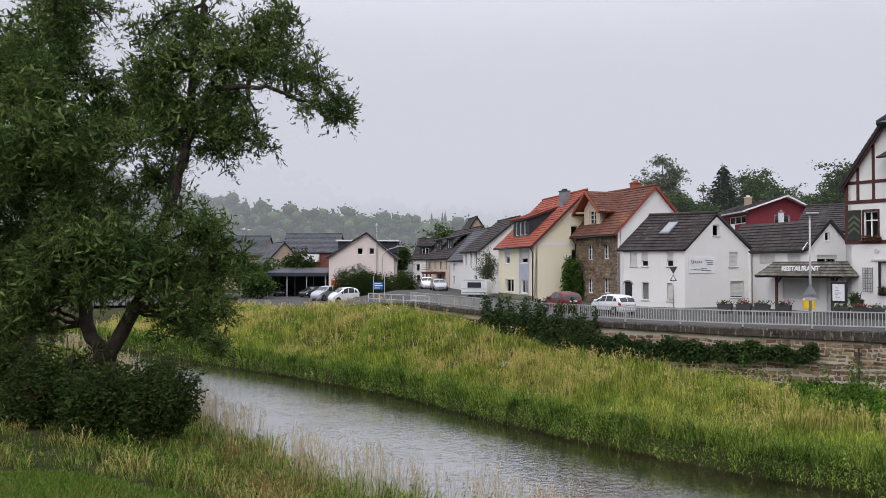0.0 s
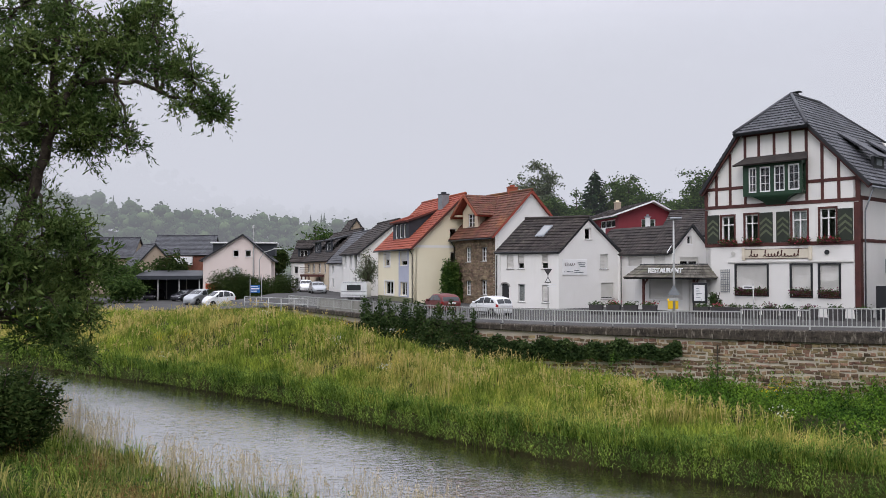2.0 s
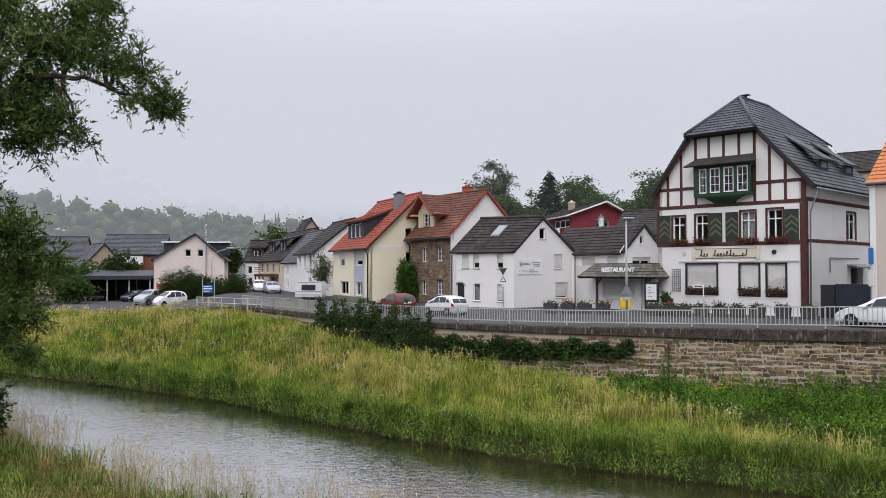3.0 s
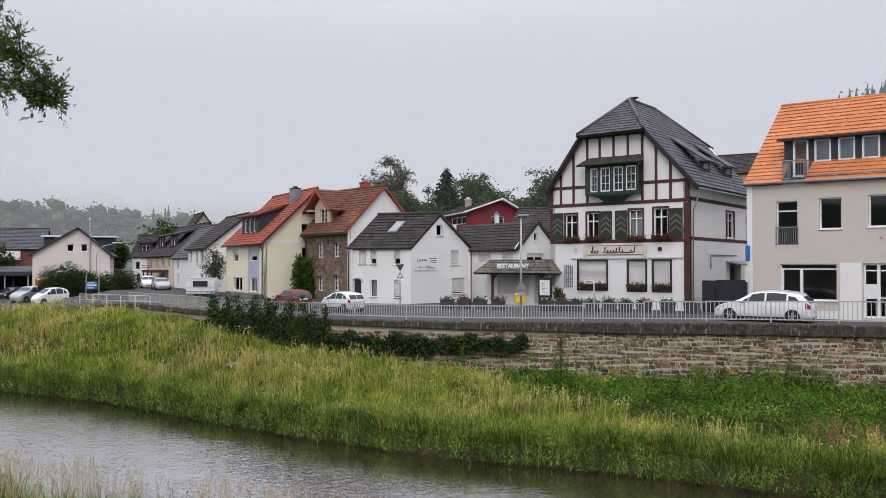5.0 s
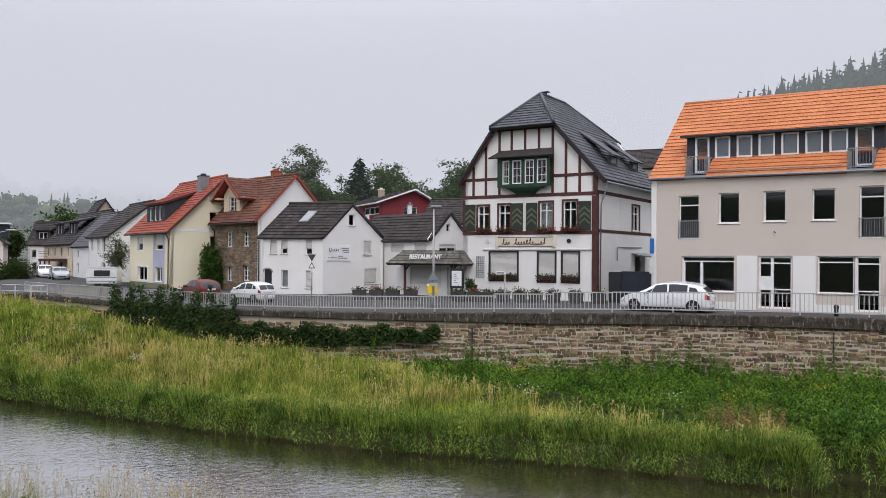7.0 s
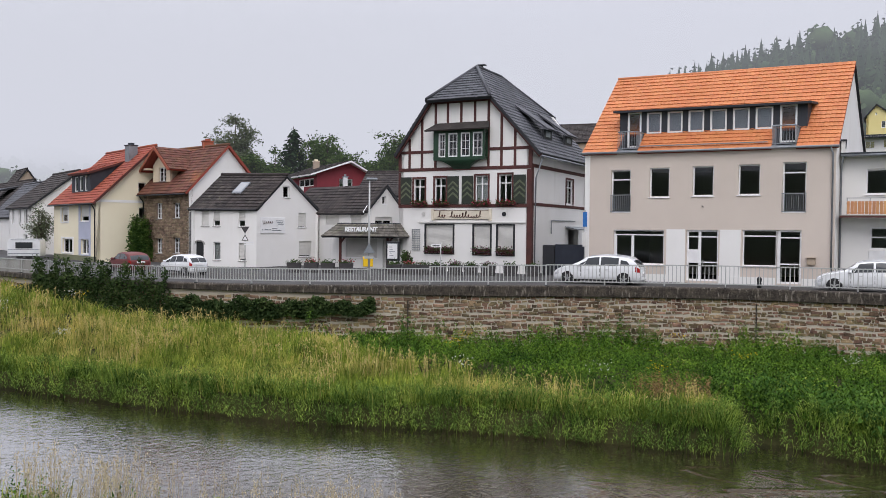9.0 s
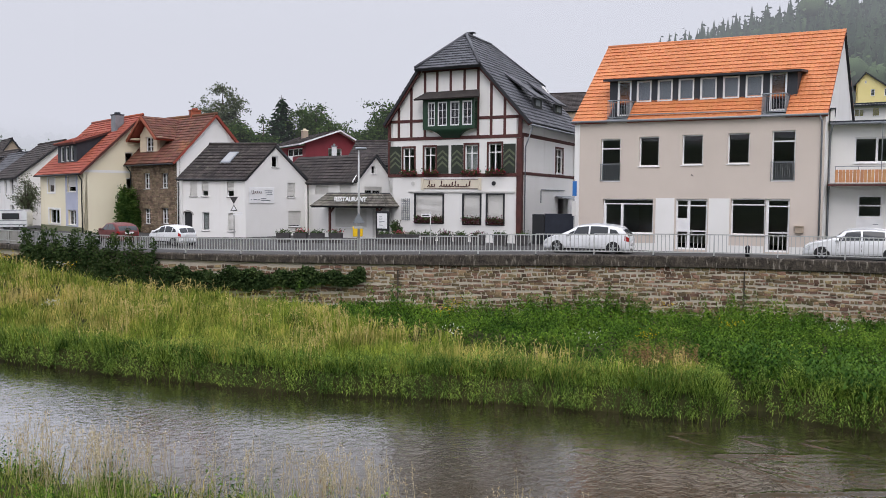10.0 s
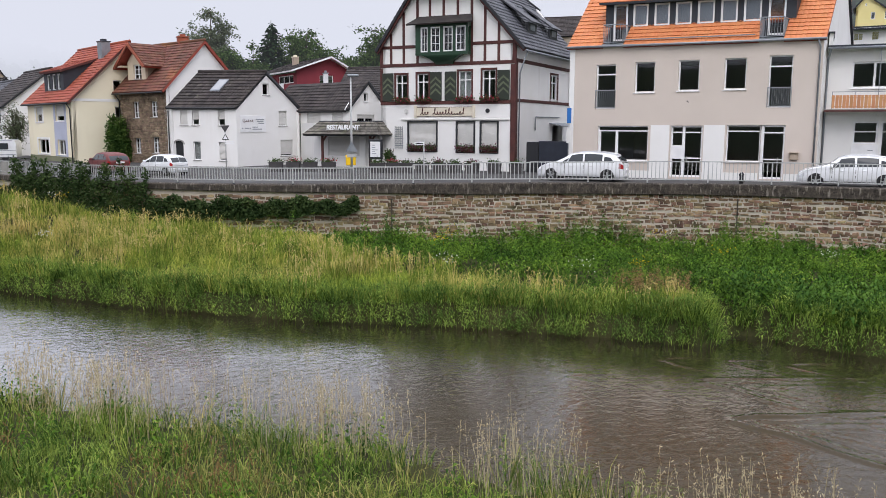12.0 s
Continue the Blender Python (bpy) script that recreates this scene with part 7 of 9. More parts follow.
hb = (0.42 + 0.30 * rng.rand(len(Q))) * np.clip(1 + 0.4 * wobble(Q[:, 0], Q[:, 1], 1.6), 0.5, 1.5)
stalks("near_bank_reeds", Q, hb, 12, 0.24 * rng.uniform(0.7, 1.3, len(Q)), 0.075, 0.55, M_NEARG, "narrow-leaved green reeds on the near bank", rng, 0.1, "reeds", 0.5)
Q = np.repeat(C[(rng.rand(len(C)) < 0.34 + 0.40 * wobble(C[:, 0], C[:, 1], 1.2)) & (nd < 2.2)], 8, 0)
Q[:, :2] += rng.normal(size=(len(Q), 2)) * 0.22
heads("grass_panicles", Q, rng.uniform(0.85, 1.5, len(Q)), 12, 0.026, M_PANICLE, "tall pale feathery grasses at the water's edge", rng, 0.034, 0.008, 0.00022)
Q = C[(np.sin(C[:, 0] * 1.9) * np.cos(C[:, 1] * 1.7) > 0.55) & (nd > 0.4)]
stalks("bank_herbs", Q, rng.uniform(0.5, 0.9, len(Q)), 14, np.full(len(Q), 0.13), 0.4, 0.35, M_NETTLE, "leafy dark green herbs among the near grass", rng)
Q = C[(np.sin(C[:, 0] * 1.1 + 2) * np.cos(C[:, 1] * 0.9) > 0.5) & (nd > 1.2)]
heads("dry_stalks", np.repeat(Q, 2, 0) + rng.normal(size=(2 * len(Q), 3)) * np.array([0.15, 0.15, 0]), rng.uniform(0.5, 0.9, 2 * len(Q)), 10, 0.05, M_RUST, "brown sorrel stalks in the near grass", rng, 0.05, 0.008, 0.0002)
P = scatter(44000, -13, -2, 13, 19, lambda x, y: lawn_zone(x, y), rng)
blades("lawn", P, 0.05 + 0.09 * rng.rand(len(P)), np.full(len(P), 0.035), 0.9, M_LAWN, "short green lawn", rng=rng)

# ivy on the wall and over the railing
n = 36000
sv = rng.uniform(12.0, 35.0, n)
lo = np.where(sv < 25, -1.9, -1.75 + 0.06 * (sv - 25) + 0.10 * np.sin(sv * 2.9))
hi = np.where((sv > 14.0) & (sv < 24.8), 0.85 + 0.25 * np.sin(sv * 3.1) + 0.35 * np.sin(sv * 6.3), -0.60 + 0.10 * np.sin(sv * 2.0) + 0.12 * np.sin(sv * 5.1))
z = lo + (hi - lo) * rng.rand(n)
gap = np.where((z > 0.15) & (np.sin(sv * 4.2) > 0.45), 0, 1).astype(bool) & ~((sv > 25) & (rng.rand(n) < 0.18 + 0.12 * np.sin(sv * 2.3)))
pts = np.array([(*(lambda p, d: p + Vector((d.y, -d.x)) * 1.0 * off)(*on_line(LINE, s_)), z_) for s_, z_, off in zip(sv[gap], z[gap], rng.uniform(0.02, 0.38, n)[gap])])
leaves("ivy", pts, np.full(len(pts), 0.12), M_IVY, "dark ivy hanging over the wall and railing", "ivy", rng, 0.8, 0.6, droop=0.3)


# trees
def branchy(limbs, radii, crown_r, twigs, per, rng, droop=0.25):
    """Limbs as tapered tubes, and leaf points along twigs that leave them."""
    bm = bmesh.new()
    pts = []
    for limb, (r0, r1) in zip(limbs, radii):
        fine = []
        for a, b in zip(limb, limb[1:]):
            for i in range(4):
                t = i / 4
                fine.append(Vector(a).lerp(Vector(b), t) + Vector(rng.normal(size=3)) * 0.05)
        fine.append(Vector(limb[-1]))
        add_tube(bm, fine, [r0 + (r1 - r0) * i / (len(fine) - 1) for i in range(len(fine))], 8)
        for _ in range(twigs):
            i = rng.randint(int(len(fine) * 0.3), len(fine))
            o = np.array(fine[i])
            d = rng.normal(size=3)
            d[2] = d[2] * 0.6 + 0.1
            d /= np.linalg.norm(d)
            ln = crown_r * rng.uniform(0.35, 1.0)
            e = o + d * ln - np.array([0, 0, droop * ln])
            mid = (o + e) / 2 + np.array([0, 0, 0.15 * ln])
            if rng.rand() < 0.4:
                add_tube(bm, [Vector(o), Vector(mid), Vector(e)], [0.035, 0.02, 0.008], 4)
            t = rng.beta(2.2, 1.2, per)[:, None]
            q = (1 - t) ** 2 * o + 2 * t * (1 - t) * mid + t ** 2 * e
            pts.append(q + rng.normal(size=(per, 3)) * np.array([0.2, 0.2, 0.16]) * (0.5 + 0.5 * crown_r / 1.5))
    return bm, np.concatenate(pts)


def tree(name, label, limbs, radii, crown_r, twigs, per, size, material, rng, aspect=0.25, bark=None, droop=0.25):
    base = limbs[0][0]
    h = thing(name, label, "tree", at=base)
    bm, pts = branchy(limbs, radii, crown_r, twigs, per, rng, droop)
    part("trunk", bm, bark or M_BARK, h, smooth=True)
    leaves("crown", pts, np.full(len(pts), size), material, "", "", rng, aspect, 0.7, parent=h, droop=0.3)
    return h


def willow(label, limbs, radii, reach, nb, nt, nl, size, rng):
    """A willow: limbs, branches that leave them, and leafy sprigs of narrow leaves along the branches."""
    h = thing("willow_tree", label, "tree", at=limbs[0][0])
    bm = bmesh.new()
    P, T, S = [], [], []
    for limb, (r0, r1), rc in zip(limbs, radii, reach):
        fine = []
        for a, b in zip(limb, limb[1:]):
            for i in range(4):
                fine.append(Vector(a).lerp(Vector(b), i / 4) + Vector(rng.normal(size=3)) * 0.05)
        fine.append(Vector(limb[-1]))
        nf = len(fine)
        add_tube(bm, fine, [r0 + (r1 - r0) * i / (nf - 1) for i in range(nf)], 8)
        if rc <= 0:
            continue
        start = 0.62
        axis_d = np.array(Vector(limb[-1]) - Vector(limb[0]))
        axis_d /= np.linalg.norm(axis_d)
        for _ in range(max(8, int(nb * min(1.0, rc / 1.3) ** 1.6))):
            t = rng.uniform(start, 1.0)
            o = np.array(fine[int(t * (nf - 1))])
            d = rng.normal(size=3) + 0.15 * axis_d
            d[2] = d[2] * 0.7 + 0.1
            d /= np.linalg.norm(d)
            ln = rc * rng.uniform(0.35, 1.1)
            e = o + d * ln - np.array([0, 0, 0.22 * ln])
            mid = (o + e) / 2 + np.array([0, 0, 0.16 * ln]) + rng.normal(size=3) * 0.08
            add_tube(bm, [Vector(o), Vector(mid), Vector(e)], [0.03, 0.018, 0.006], 4)
            tt = rng.beta(1.6, 0.9, nt)
            for q in tt:
                s0 = (1 - q) ** 2 * o + 2 * q * (1 - q) * mid + q ** 2 * e
                tw = d * 0.5 + rng.normal(size=3) * 0.7 + np.array([0, 0, 0.25])
                tw /= np.linalg.norm(tw)
                tl = rng.uniform(0.3, 0.75)
                k = rng.rand(nl)[:, None]
                P.append(s0 + tw * tl * k - np.array([0, 0, 1.0]) * (0.18 * tl * k ** 2))
                T.append(np.repeat(tw[None], nl, 0) * 0.9 + rng.normal(size=(nl, 3)) * 0.55)
                S.append(np.full(nl, size))
        # dense shaded heart of the clump
        if rc > 1.0:
            k = int(120 * rc ** 2)
            q = rng.normal(size=(k, 3))
            q *= (rng.rand(k) ** 0.4 / np.linalg.norm(q, axis=1))[:, None]
            P.append(np.array(fine[-1]) + q * rc * np.array([0.62, 0.62, 0.5]))
            T.append(rng.normal(size=(k, 3)))
            S.append(np.full(k, size * 2.2))
    part("trunk", bm, M_BARK, h, smooth=True)
    P, T, S = np.concatenate(P), np.concatenate(T), np.concatenate(S)
    n = len(P)
    T /= np.linalg.norm(T, axis=1)[:, None]
    w = rng.normal(size=(n, 3))
    w -= (w * T).sum(1)[:, None] * T
    w /= np.linalg.norm(w, axis=1)[:, None]
    s = (S * (0.6 + 0.7 * rng.rand(n)))[:, None]
    V = np.stack([P, P + T * s * 0.45 + w * s * 0.13, P + T * s, P + T * s * 0.45 - w * s * 0.13], 1).reshape(-1, 3)
    fast_mesh("crown", V, np.full(n, 4), np.arange(4 * n), M_WILLOW, "", "", parent=h)
    return h


D = 27.0
B, F = (-11.2, D, -2.7), (-11.05, D, -0.4)
LEFT = [F, (-11.75, D + 0.2, 0.9), (-12.1, D + 0.4, 3.6), (-12.6, D + 0.6, 6.4), (-13.2, D + 0.8, 9.5), (-13.4, D + 1, 12.0)]
RIGHT = [F, (-10.2, D, 1.4), (-9.4, D - 0.2, 3.4), (-8.7, D - 0.3, 5.4), (-8.2, D - 0.4, 7.2), (-7.6, D - 0.5, 8.6)]
ARM = [(-7.6, D - 0.5, 8.6), (-6.3, D - 0.8, 8.6), (-5.0, D - 1.0, 8.3), (-4.1, D - 1.0, 8.0), (-3.4, D - 1.0, 7.4)]
TOP = [(-8.2, D - 0.4, 7.2), (-8.3, D, 9.6), (-8.0, D + 0.2, 11.6), (-7.6, D + 0.4, 13.4)]
BOUGHS = [([B, (-11.15, D, -1.5), F], (0.44, 0.38), 0), (LEFT, (0.27, 0.06), 0), (RIGHT, (0.26, 0.12), 0), (ARM, (0.10, 0.015), 0.5), (TOP, (0.15, 0.04), 0.9)]
# leafy clumps: place beside the stem, depth, height, radius
for x, y, z, r in ((-8.1, 0.4, 10.4, 1.9), (-9.0, -0.8, 9.4, 1.6), (-7.1, -0.6, 9.4, 1.8), (-6.2, 0.3, 10.5, 1.5), (-5.5, 0, 11.3, 1.1), (-4.6, -1.0, 9.1, 1.0), (-3.5, -1.0, 8.2, 0.75), (-3.2, -1.0, 7.4, 0.5), (-5.8, -0.7, 9.5, 1.1), (-4.0, -1.0, 8.7, 0.8),
                   (-8.4, -0.6, 7.9, 1.5), (-7.1, -0.5, 7.3, 1.1), (-6.4, -0.8, 6.6, 0.85), (-5.9, -0.8, 6.3, 0.65), (-9.6, 0.2, 8.3, 1.3), (-7.4, 0.5, 6.4, 0.7),
                   (-11.8, -2.4, 7.2, 1.4), (-12.9, -2.2, 6.6, 1.2), (-10.5, -2.2, 6.6, 1.2), (-11.3, -2.6, 6.3, 1.1), (-13.8, -0.8, 5.5, 1.6), (-12.4, -0.6, 5.1, 1.5), (-13.6, 0.4, 8.2, 1.5), (-14.2, 0.5, 9.8, 1.6), (-12.9, 0.8, 10.2, 1.2), (-14.0, -1.5, 7.2, 1.4),
                   (-13.1, 0.6, 11.4, 1.5), (-11.5, 0.4, 11.2, 1.0), (-10.2, 0.8, 10.8, 1.1), (-10.9, 0.5, 5.0, 1.5), (-11.2, -2.0, 3.5, 1.4), (-10.1, -2.3, 3.6, 1.5), (-9.0, -2.2, 2.9, 1.5), (-8.1, -1.6, 1.7, 1.4), (-7.3, -1.4, 0.5, 1.0), (-6.9, -1.2, 2.3, 1.0), (-8.3, -1.0, 3.8, 1.0),
                   (-9.5, 0.8, 1.9, 1.1), (-12.7, -1.2, 2.8, 1.5), (-14.0, -1.0, 2.8, 1.5), (-13.8, -0.6, 1.3, 1.1), (-8.5, 0.4, 0.7, 1.0), (-6.7, -1.0, 1.2, 0.75), (-6.6, -1.0, -0.1, 0.6), (-11.9, -1.2, 4.6, 1.3), (-14.6, -0.8, 4.2, 1.5), (-6.9, -0.3, 7.0, 0.9), (-7.2, 0.2, 8.1, 1.1), (-9.3, 0.6, 7.0, 1.2), (-9.8, 0.8, 5.6, 1.1), (-13.0, 1.5, 6.8, 1.7), (-12.0, 1.5, 8.8, 1.5), (-13.6, 1.5, 4.0, 1.7), (-11.6, 1.5, 2.8, 1.3), (-14.8, 0.5, 6.0, 1.6), (-12.6, -1.6, 8.4, 1.3), (-11.0, -1.6, 2.3, 1.2), (-9.9, -1.8, 2.5, 1.2), (-13.2, -1.2, 1.9, 1.3), (-15.0, 0.4, 3.4, 1.6), (-15.2, 0.6, 1.9, 1.5), (-14.6, 0.8, 0.7, 1.2), (-15.6, 0.5, 5.2, 1.6), (-15.6, 0.6, 7.4, 1.6), (-15.4, 0.6, 9.2, 1.6), (-14.4, 0.9, 3.0, 1.5), (-15.8, 0.9, 0.3, 1.3), (-13.4, 1.4, 2.0, 1.3), (-12.6, 1.6, 3.6, 1.4), (-6.6, -1.2, 3.2, 1.1), (-6.5, -1.0, 1.8, 1.0), (-7.4, -1.2, 3.9, 1.1)):
    stem = LEFT if x < -10.6 else RIGHT + TOP + ARM
    node = min(stem[1:], key=lambda q: abs(q[0] - x) + 0.6 * abs(q[2] - z - (0.4 if x < -7.5 else -0.2)))
    c = (x, D + y, z)
    BOUGHS.append(([node, tuple(0.5 * (p + q) + o for p, q, o in zip(node, c, (0.1, 0.0, 0.25))), c], (0.035 + 0.035 * r, 0.02), r))
willow("large old willow with forked trunk on the near bank", *zip(*BOUGHS), 22, 10, 15, 0.152, np.random.RandomState(3))
D = 34.0
BOUGHS = [
    ([(-17.2, D, -2.8), (-17.0, D, 0.5), (-17.2, D, 4.0), (-17.8, D, 8.0), (-18.0, D, 12.5)], (0.3, 0.05), 2.0),
    ([(-17.0, D, 0.3), (-15.6, D - 0.3, 2.2), (-14.9, D - 0.5, 5.5), (-14.2, D - 0.5, 9.0)], (0.22, 0.03), 1.9),
    ([(-17.2, D, 4.0), (-18.6, D - 1.5, 5.5), (-19.2, D - 2.2, 7.5)], (0.12, 0.03), 2.0),
    ([(-17.2, D, 3.0), (-18.8, D - 1.0, 3.0), (-19.6, D - 1.4, 1.2)], (0.1, 0.02), 1.8),
    ([(-14.9, D - 0.5, 5.5), (-13.0, D - 0.6, 7.5), (-12.2, D - 0.6, 10.5)], (0.1, 0.02), 1.8),
    ([(-17.8, D, 8.0), (-16.4, D - 0.6, 10.0), (-15.8, D - 0.6, 13.0)], (0.1, 0.02), 1.9),
    ([(-15.6, D - 0.3, 2.2), (-14.4, D - 1.0, 3.0), (-13.6, D - 1.2, 2.4)], (0.1, 0.02), 1.6),
    ([(-17.0, D, 0.5), (-18.0, D - 0.6, 2.0), (-19.0, D - 1.0, 2.4), (-20.0, D - 1.2, 1.0)], (0.1, 0.02), 1.8),
    ([(-17.8, D, 8.0), (-19.0, D - 0.6, 10.0), (-19.6, D - 0.6, 12.0)], (0.1, 0.02), 1.9),
]
willow("slimmer willow with two stems behind the old one", *zip(*BOUGHS), 46, 11, 11, 0.21, np.random.RandomState(4))


def bush(name, label, c, rx, ry, rz, n, size, material, rng, lumps=9, aspect=0.45, category="bush"):
    h = thing(name, label, category, at=c)
    for i in range(7):
        bm = bmesh.new()
        a = 2 * math.pi * i / 7
        add_tube(bm, [Vector(c), Vector(c) + Vector((rx * 0.4 * math.cos(a), ry * 0.4 * math.sin(a), rz * 0.5)), Vector(c) + Vector((rx * 0.6 * math.cos(a), ry * 0.6 * math.sin(a), rz * 0.85))], [0.05, 0.035, 0.012], 5)
        part("stem", bm, M_BARK, h)
    L = []
    for i in range(lumps):
        a = rng.rand() * 2 * np.pi
        r = np.sqrt(rng.rand()) * 0.75
        cz = rng.uniform(0.2, 0.75)
        cc = np.array(c) + np.array([rx * r * np.cos(a), ry * r * np.sin(a), rz * cz * (1 - 0.4 * r)])
        m = n // lumps
        v = rng.normal(size=(m, 3))
        v /= np.linalg.norm(v, axis=1)[:, None]
        v *= (rng.rand(m) ** 0.4)[:, None]
        L.append(cc + v * np.array([rx, ry, rz]) * rng.uniform(0.2, 0.44))
    L = np.concatenate(L)
    L = L[L[:, 2] > c[2] + 0.05]
    leaves("foliage", L, np.full(len(L), size), material, "", "", rng, aspect, 0.6, parent=h)
    return h


rb = np.random.RandomState(8)
bush("shrub", "dark elder shrub at the foot of the willow", (-9.0, 24.0, -2.4), 2.1, 1.7, 3.1, 24000, 0.13, M_SHRUB, rb, 30)
bush("shrub", "dark shrub spilling over the bank", (-11.6, 25.0, -2.3), 1.9, 1.6, 3.4, 20000, 0.13, M_SHRUB, rb, 24)
bush("shrub", "dark shrub under the far willow", (-17.5, 31.5, -2.2), 2.0, 1.6, 2.8, 7000, 0.2, M_SHRUB, rb, 10)


def round_tree(label, x, y, z0, z1, r, material, rng, n=5000, size=0.35, name="tree"):
    hgt = z1 - z0
    limbs = [[(x, y, z0), (x, y, z0 + hgt * 0.35), (x + 0.2, y, z0 + hgt * 0.85)]]
    for i in range(6):
        a = 2 * math.pi * i / 6 + rng.rand()
        q = (x + r * 0.6 * math.cos(a), y + r * 0.6 * math.sin(a), z0 + hgt * rng.uniform(0.5, 0.8))
        limbs.append([(x, y, z0 + hgt * rng.uniform(0.25, 0.45)), ((x + q[0]) / 2, (y + q[1]) / 2, q[2] - hgt * 0.12), q])
    return tree(name, label, limbs, [(0.03 * hgt, 0.03)] + [(0.015 * hgt, 0.02)] * 6, r * 0.8, 40, max(10, n // (40 * 7)), size, material, rng, 0.5)


def spruce(label, x, y, z0, z1, r, rng):
    h = thing("spruce", label, "tree", at=(x, y, z0))
    bm = bmesh.new()
    add_tube(bm, [(x, y, z0), (x, y, z1)], [0.18, 0.03], 6)
    part("trunk", bm, M_BARK, h)
    L = cone_points(x, y, z0, z1, r, rng, 8000)
    leaves("crown", L, np.full(len(L), 0.6), M_SPRUCE, "", "", rng, 0.4, 0.3, parent=h, droop=0.4)


def cone_points(x, y, z0, z1, r, rng, n):
    t = 1 - np.sqrt(rng.rand(n))
    lay = np.floor(t * 14) / 14
    rad = r * (1 - lay) * (0.35 + 0.65 * (1 - (t * 14 - np.floor(t * 14)))) * np.sqrt(rng.rand(n))
    a = rng.rand(n) * 2 * np.pi
    a = np.round(a * 2.2) / 2.2 + rng.normal(size=n) * 0.2
    return np.stack([x + rad * np.cos(a), y + rad * np.sin(a), z0 + (z1 - z0) * (0.06 + 0.94 * t) - rad * 0.25], 1)


rt = np.random.RandomState(21)
round_tree("tall airy birch behind the roofs", 27.1, 101.7, 4.0, 18.4, 3.0, M_BIRCH, rt, 15000, 0.30, "birch")
spruce("dark spruce behind the roofs", 35.6, 104.0, 3.0, 16.2, 6.6, rt)
round_tree("broad green tree behind the red house", 39.6, 102.5, 4.0, 16.6, 3.8, M_TREE, rt, 11000, 0.36)
round_tree("green tree behind the red house", 32.0, 101.0, 4.0, 14.0, 2.4, M_TREE, rt, 7000, 0.34)
round_tree("green tree behind the white house", 29.0, 99.0, 4.0, 13.0, 2.4, M_TREE, rt, 7000, 0.34)
round_tree("broad green tree behind the inn", 47.7, 99.3, 4.0, 17.2, 3.6, M_TREE, rt, 10000, 0.36)
for i in range(12):
    x = 43 + i * 2.3
    round_tree("leafy tree on the slope behind the inn", x, 106 + rt.uniform(-3, 6), 5.0 + 0.4 * i, 13.5 + 0.55 * i + rt.uniform(-1.5, 1.5), 3.6, M_TREE, rt, 6000, 0.38)
for i in range(8):
    round_tree("leafy tree behind the houses", 24 + i * 3.0 + rt.uniform(-1, 1), 112, 3.0, 11.5 + rt.uniform(-1, 1.2), 3.2, M_TREE, rt, 4200, 0.5)
round_tree("small young tree beside the yellow house", 4.5, 82.0, -0.1, 5.2, 1.3, M_BIRCH, rt, 2200, 0.16)
round_tree("bright green tree beyond the side street", -1.5, 165, 0, 12.8, 5.0, M_TREE, rt, 5000, 0.6)
round_tree("dark tree beside the pink house", -6.6, 126, -1, 7.2, 1.9, M_SHRUB, rt, 5000, 0.36)
round_tree("dark tree between the grey-roofed houses", -21.5, 122, -1.3, 6.3, 3.0, M_SHRUB, rt, 5000, 0.4)
for x, y, z in ((-27, 112, 5.0), (-31, 108, 4.6), (-25, 118, 4.2), (-36, 112, 6), (-24, 106, 2.2), (-30, 102, 2.0)):
    round_tree("leafy green tree beside the car park", x, y, -1.4, z, 2.6, M_TREE, rt, 4200, 0.4)
bush("shrub", "clipped dark green yew bush beside the sign", (-9.9, 98.5, -1.3), 3.4, 2.2, 4.6, 24000, 0.20, M_SHRUB, rt, 26)
bush("shrub", "dark green yew bush beside the car park", (-6.6, 98.0, -1.3), 3.6, 2.2, 4.2, 20000, 0.20, M_SHRUB, rt, 24)
bush("climbing_plant", "dense climbing plant on the stone house corner", (*S_FR.at(1.0, -0.55, 0).xy, 0.0), 1.25, 0.8, 4.3, 9000, 0.2, M_CLIMB, rt, 13)

# wooded hills in low cloud
def hill_mesh(name, xs, ys, zf, label):
    return sheet(name, xs, ys, zf, M_WOODS, label, "hill", "structure")


def hill_left(X, Y):
    d = np.hypot(X, Y)
    side = 1 - 0.38 * smooth(-60, 90, X) + 0.75 * smooth(-40, -125, X)
    return -4 + 16.5 * smooth(215, 300, d) * side + 42 * smooth(330, 540, d) * side + 1.6 * wobble(X, Y, 0.03)


def hill_right(X, Y):
    r, az = np.hypot(X, Y), np.degrees(np.arctan2(X, Y))
    top = np.interp(az, [14, 26, 36, 42, 48, 58, 75, 100], [0.0, 0.06, 0.085, 0.11, 0.145, 0.175, 0.22, 0.25])
    return -3 + r * top * smooth(78, 225, r) + 0.8 * wobble(X, Y, 0.05)


hill_mesh("hillside", np.linspace(-400, 260, 70), np.linspace(230, 640, 50), hill_left, "wooded hillside rising into low cloud")
hill_mesh("hillside", np.linspace(30, 330, 60), np.linspace(-60, 330, 60), hill_right, "wooded slope behind the houses")


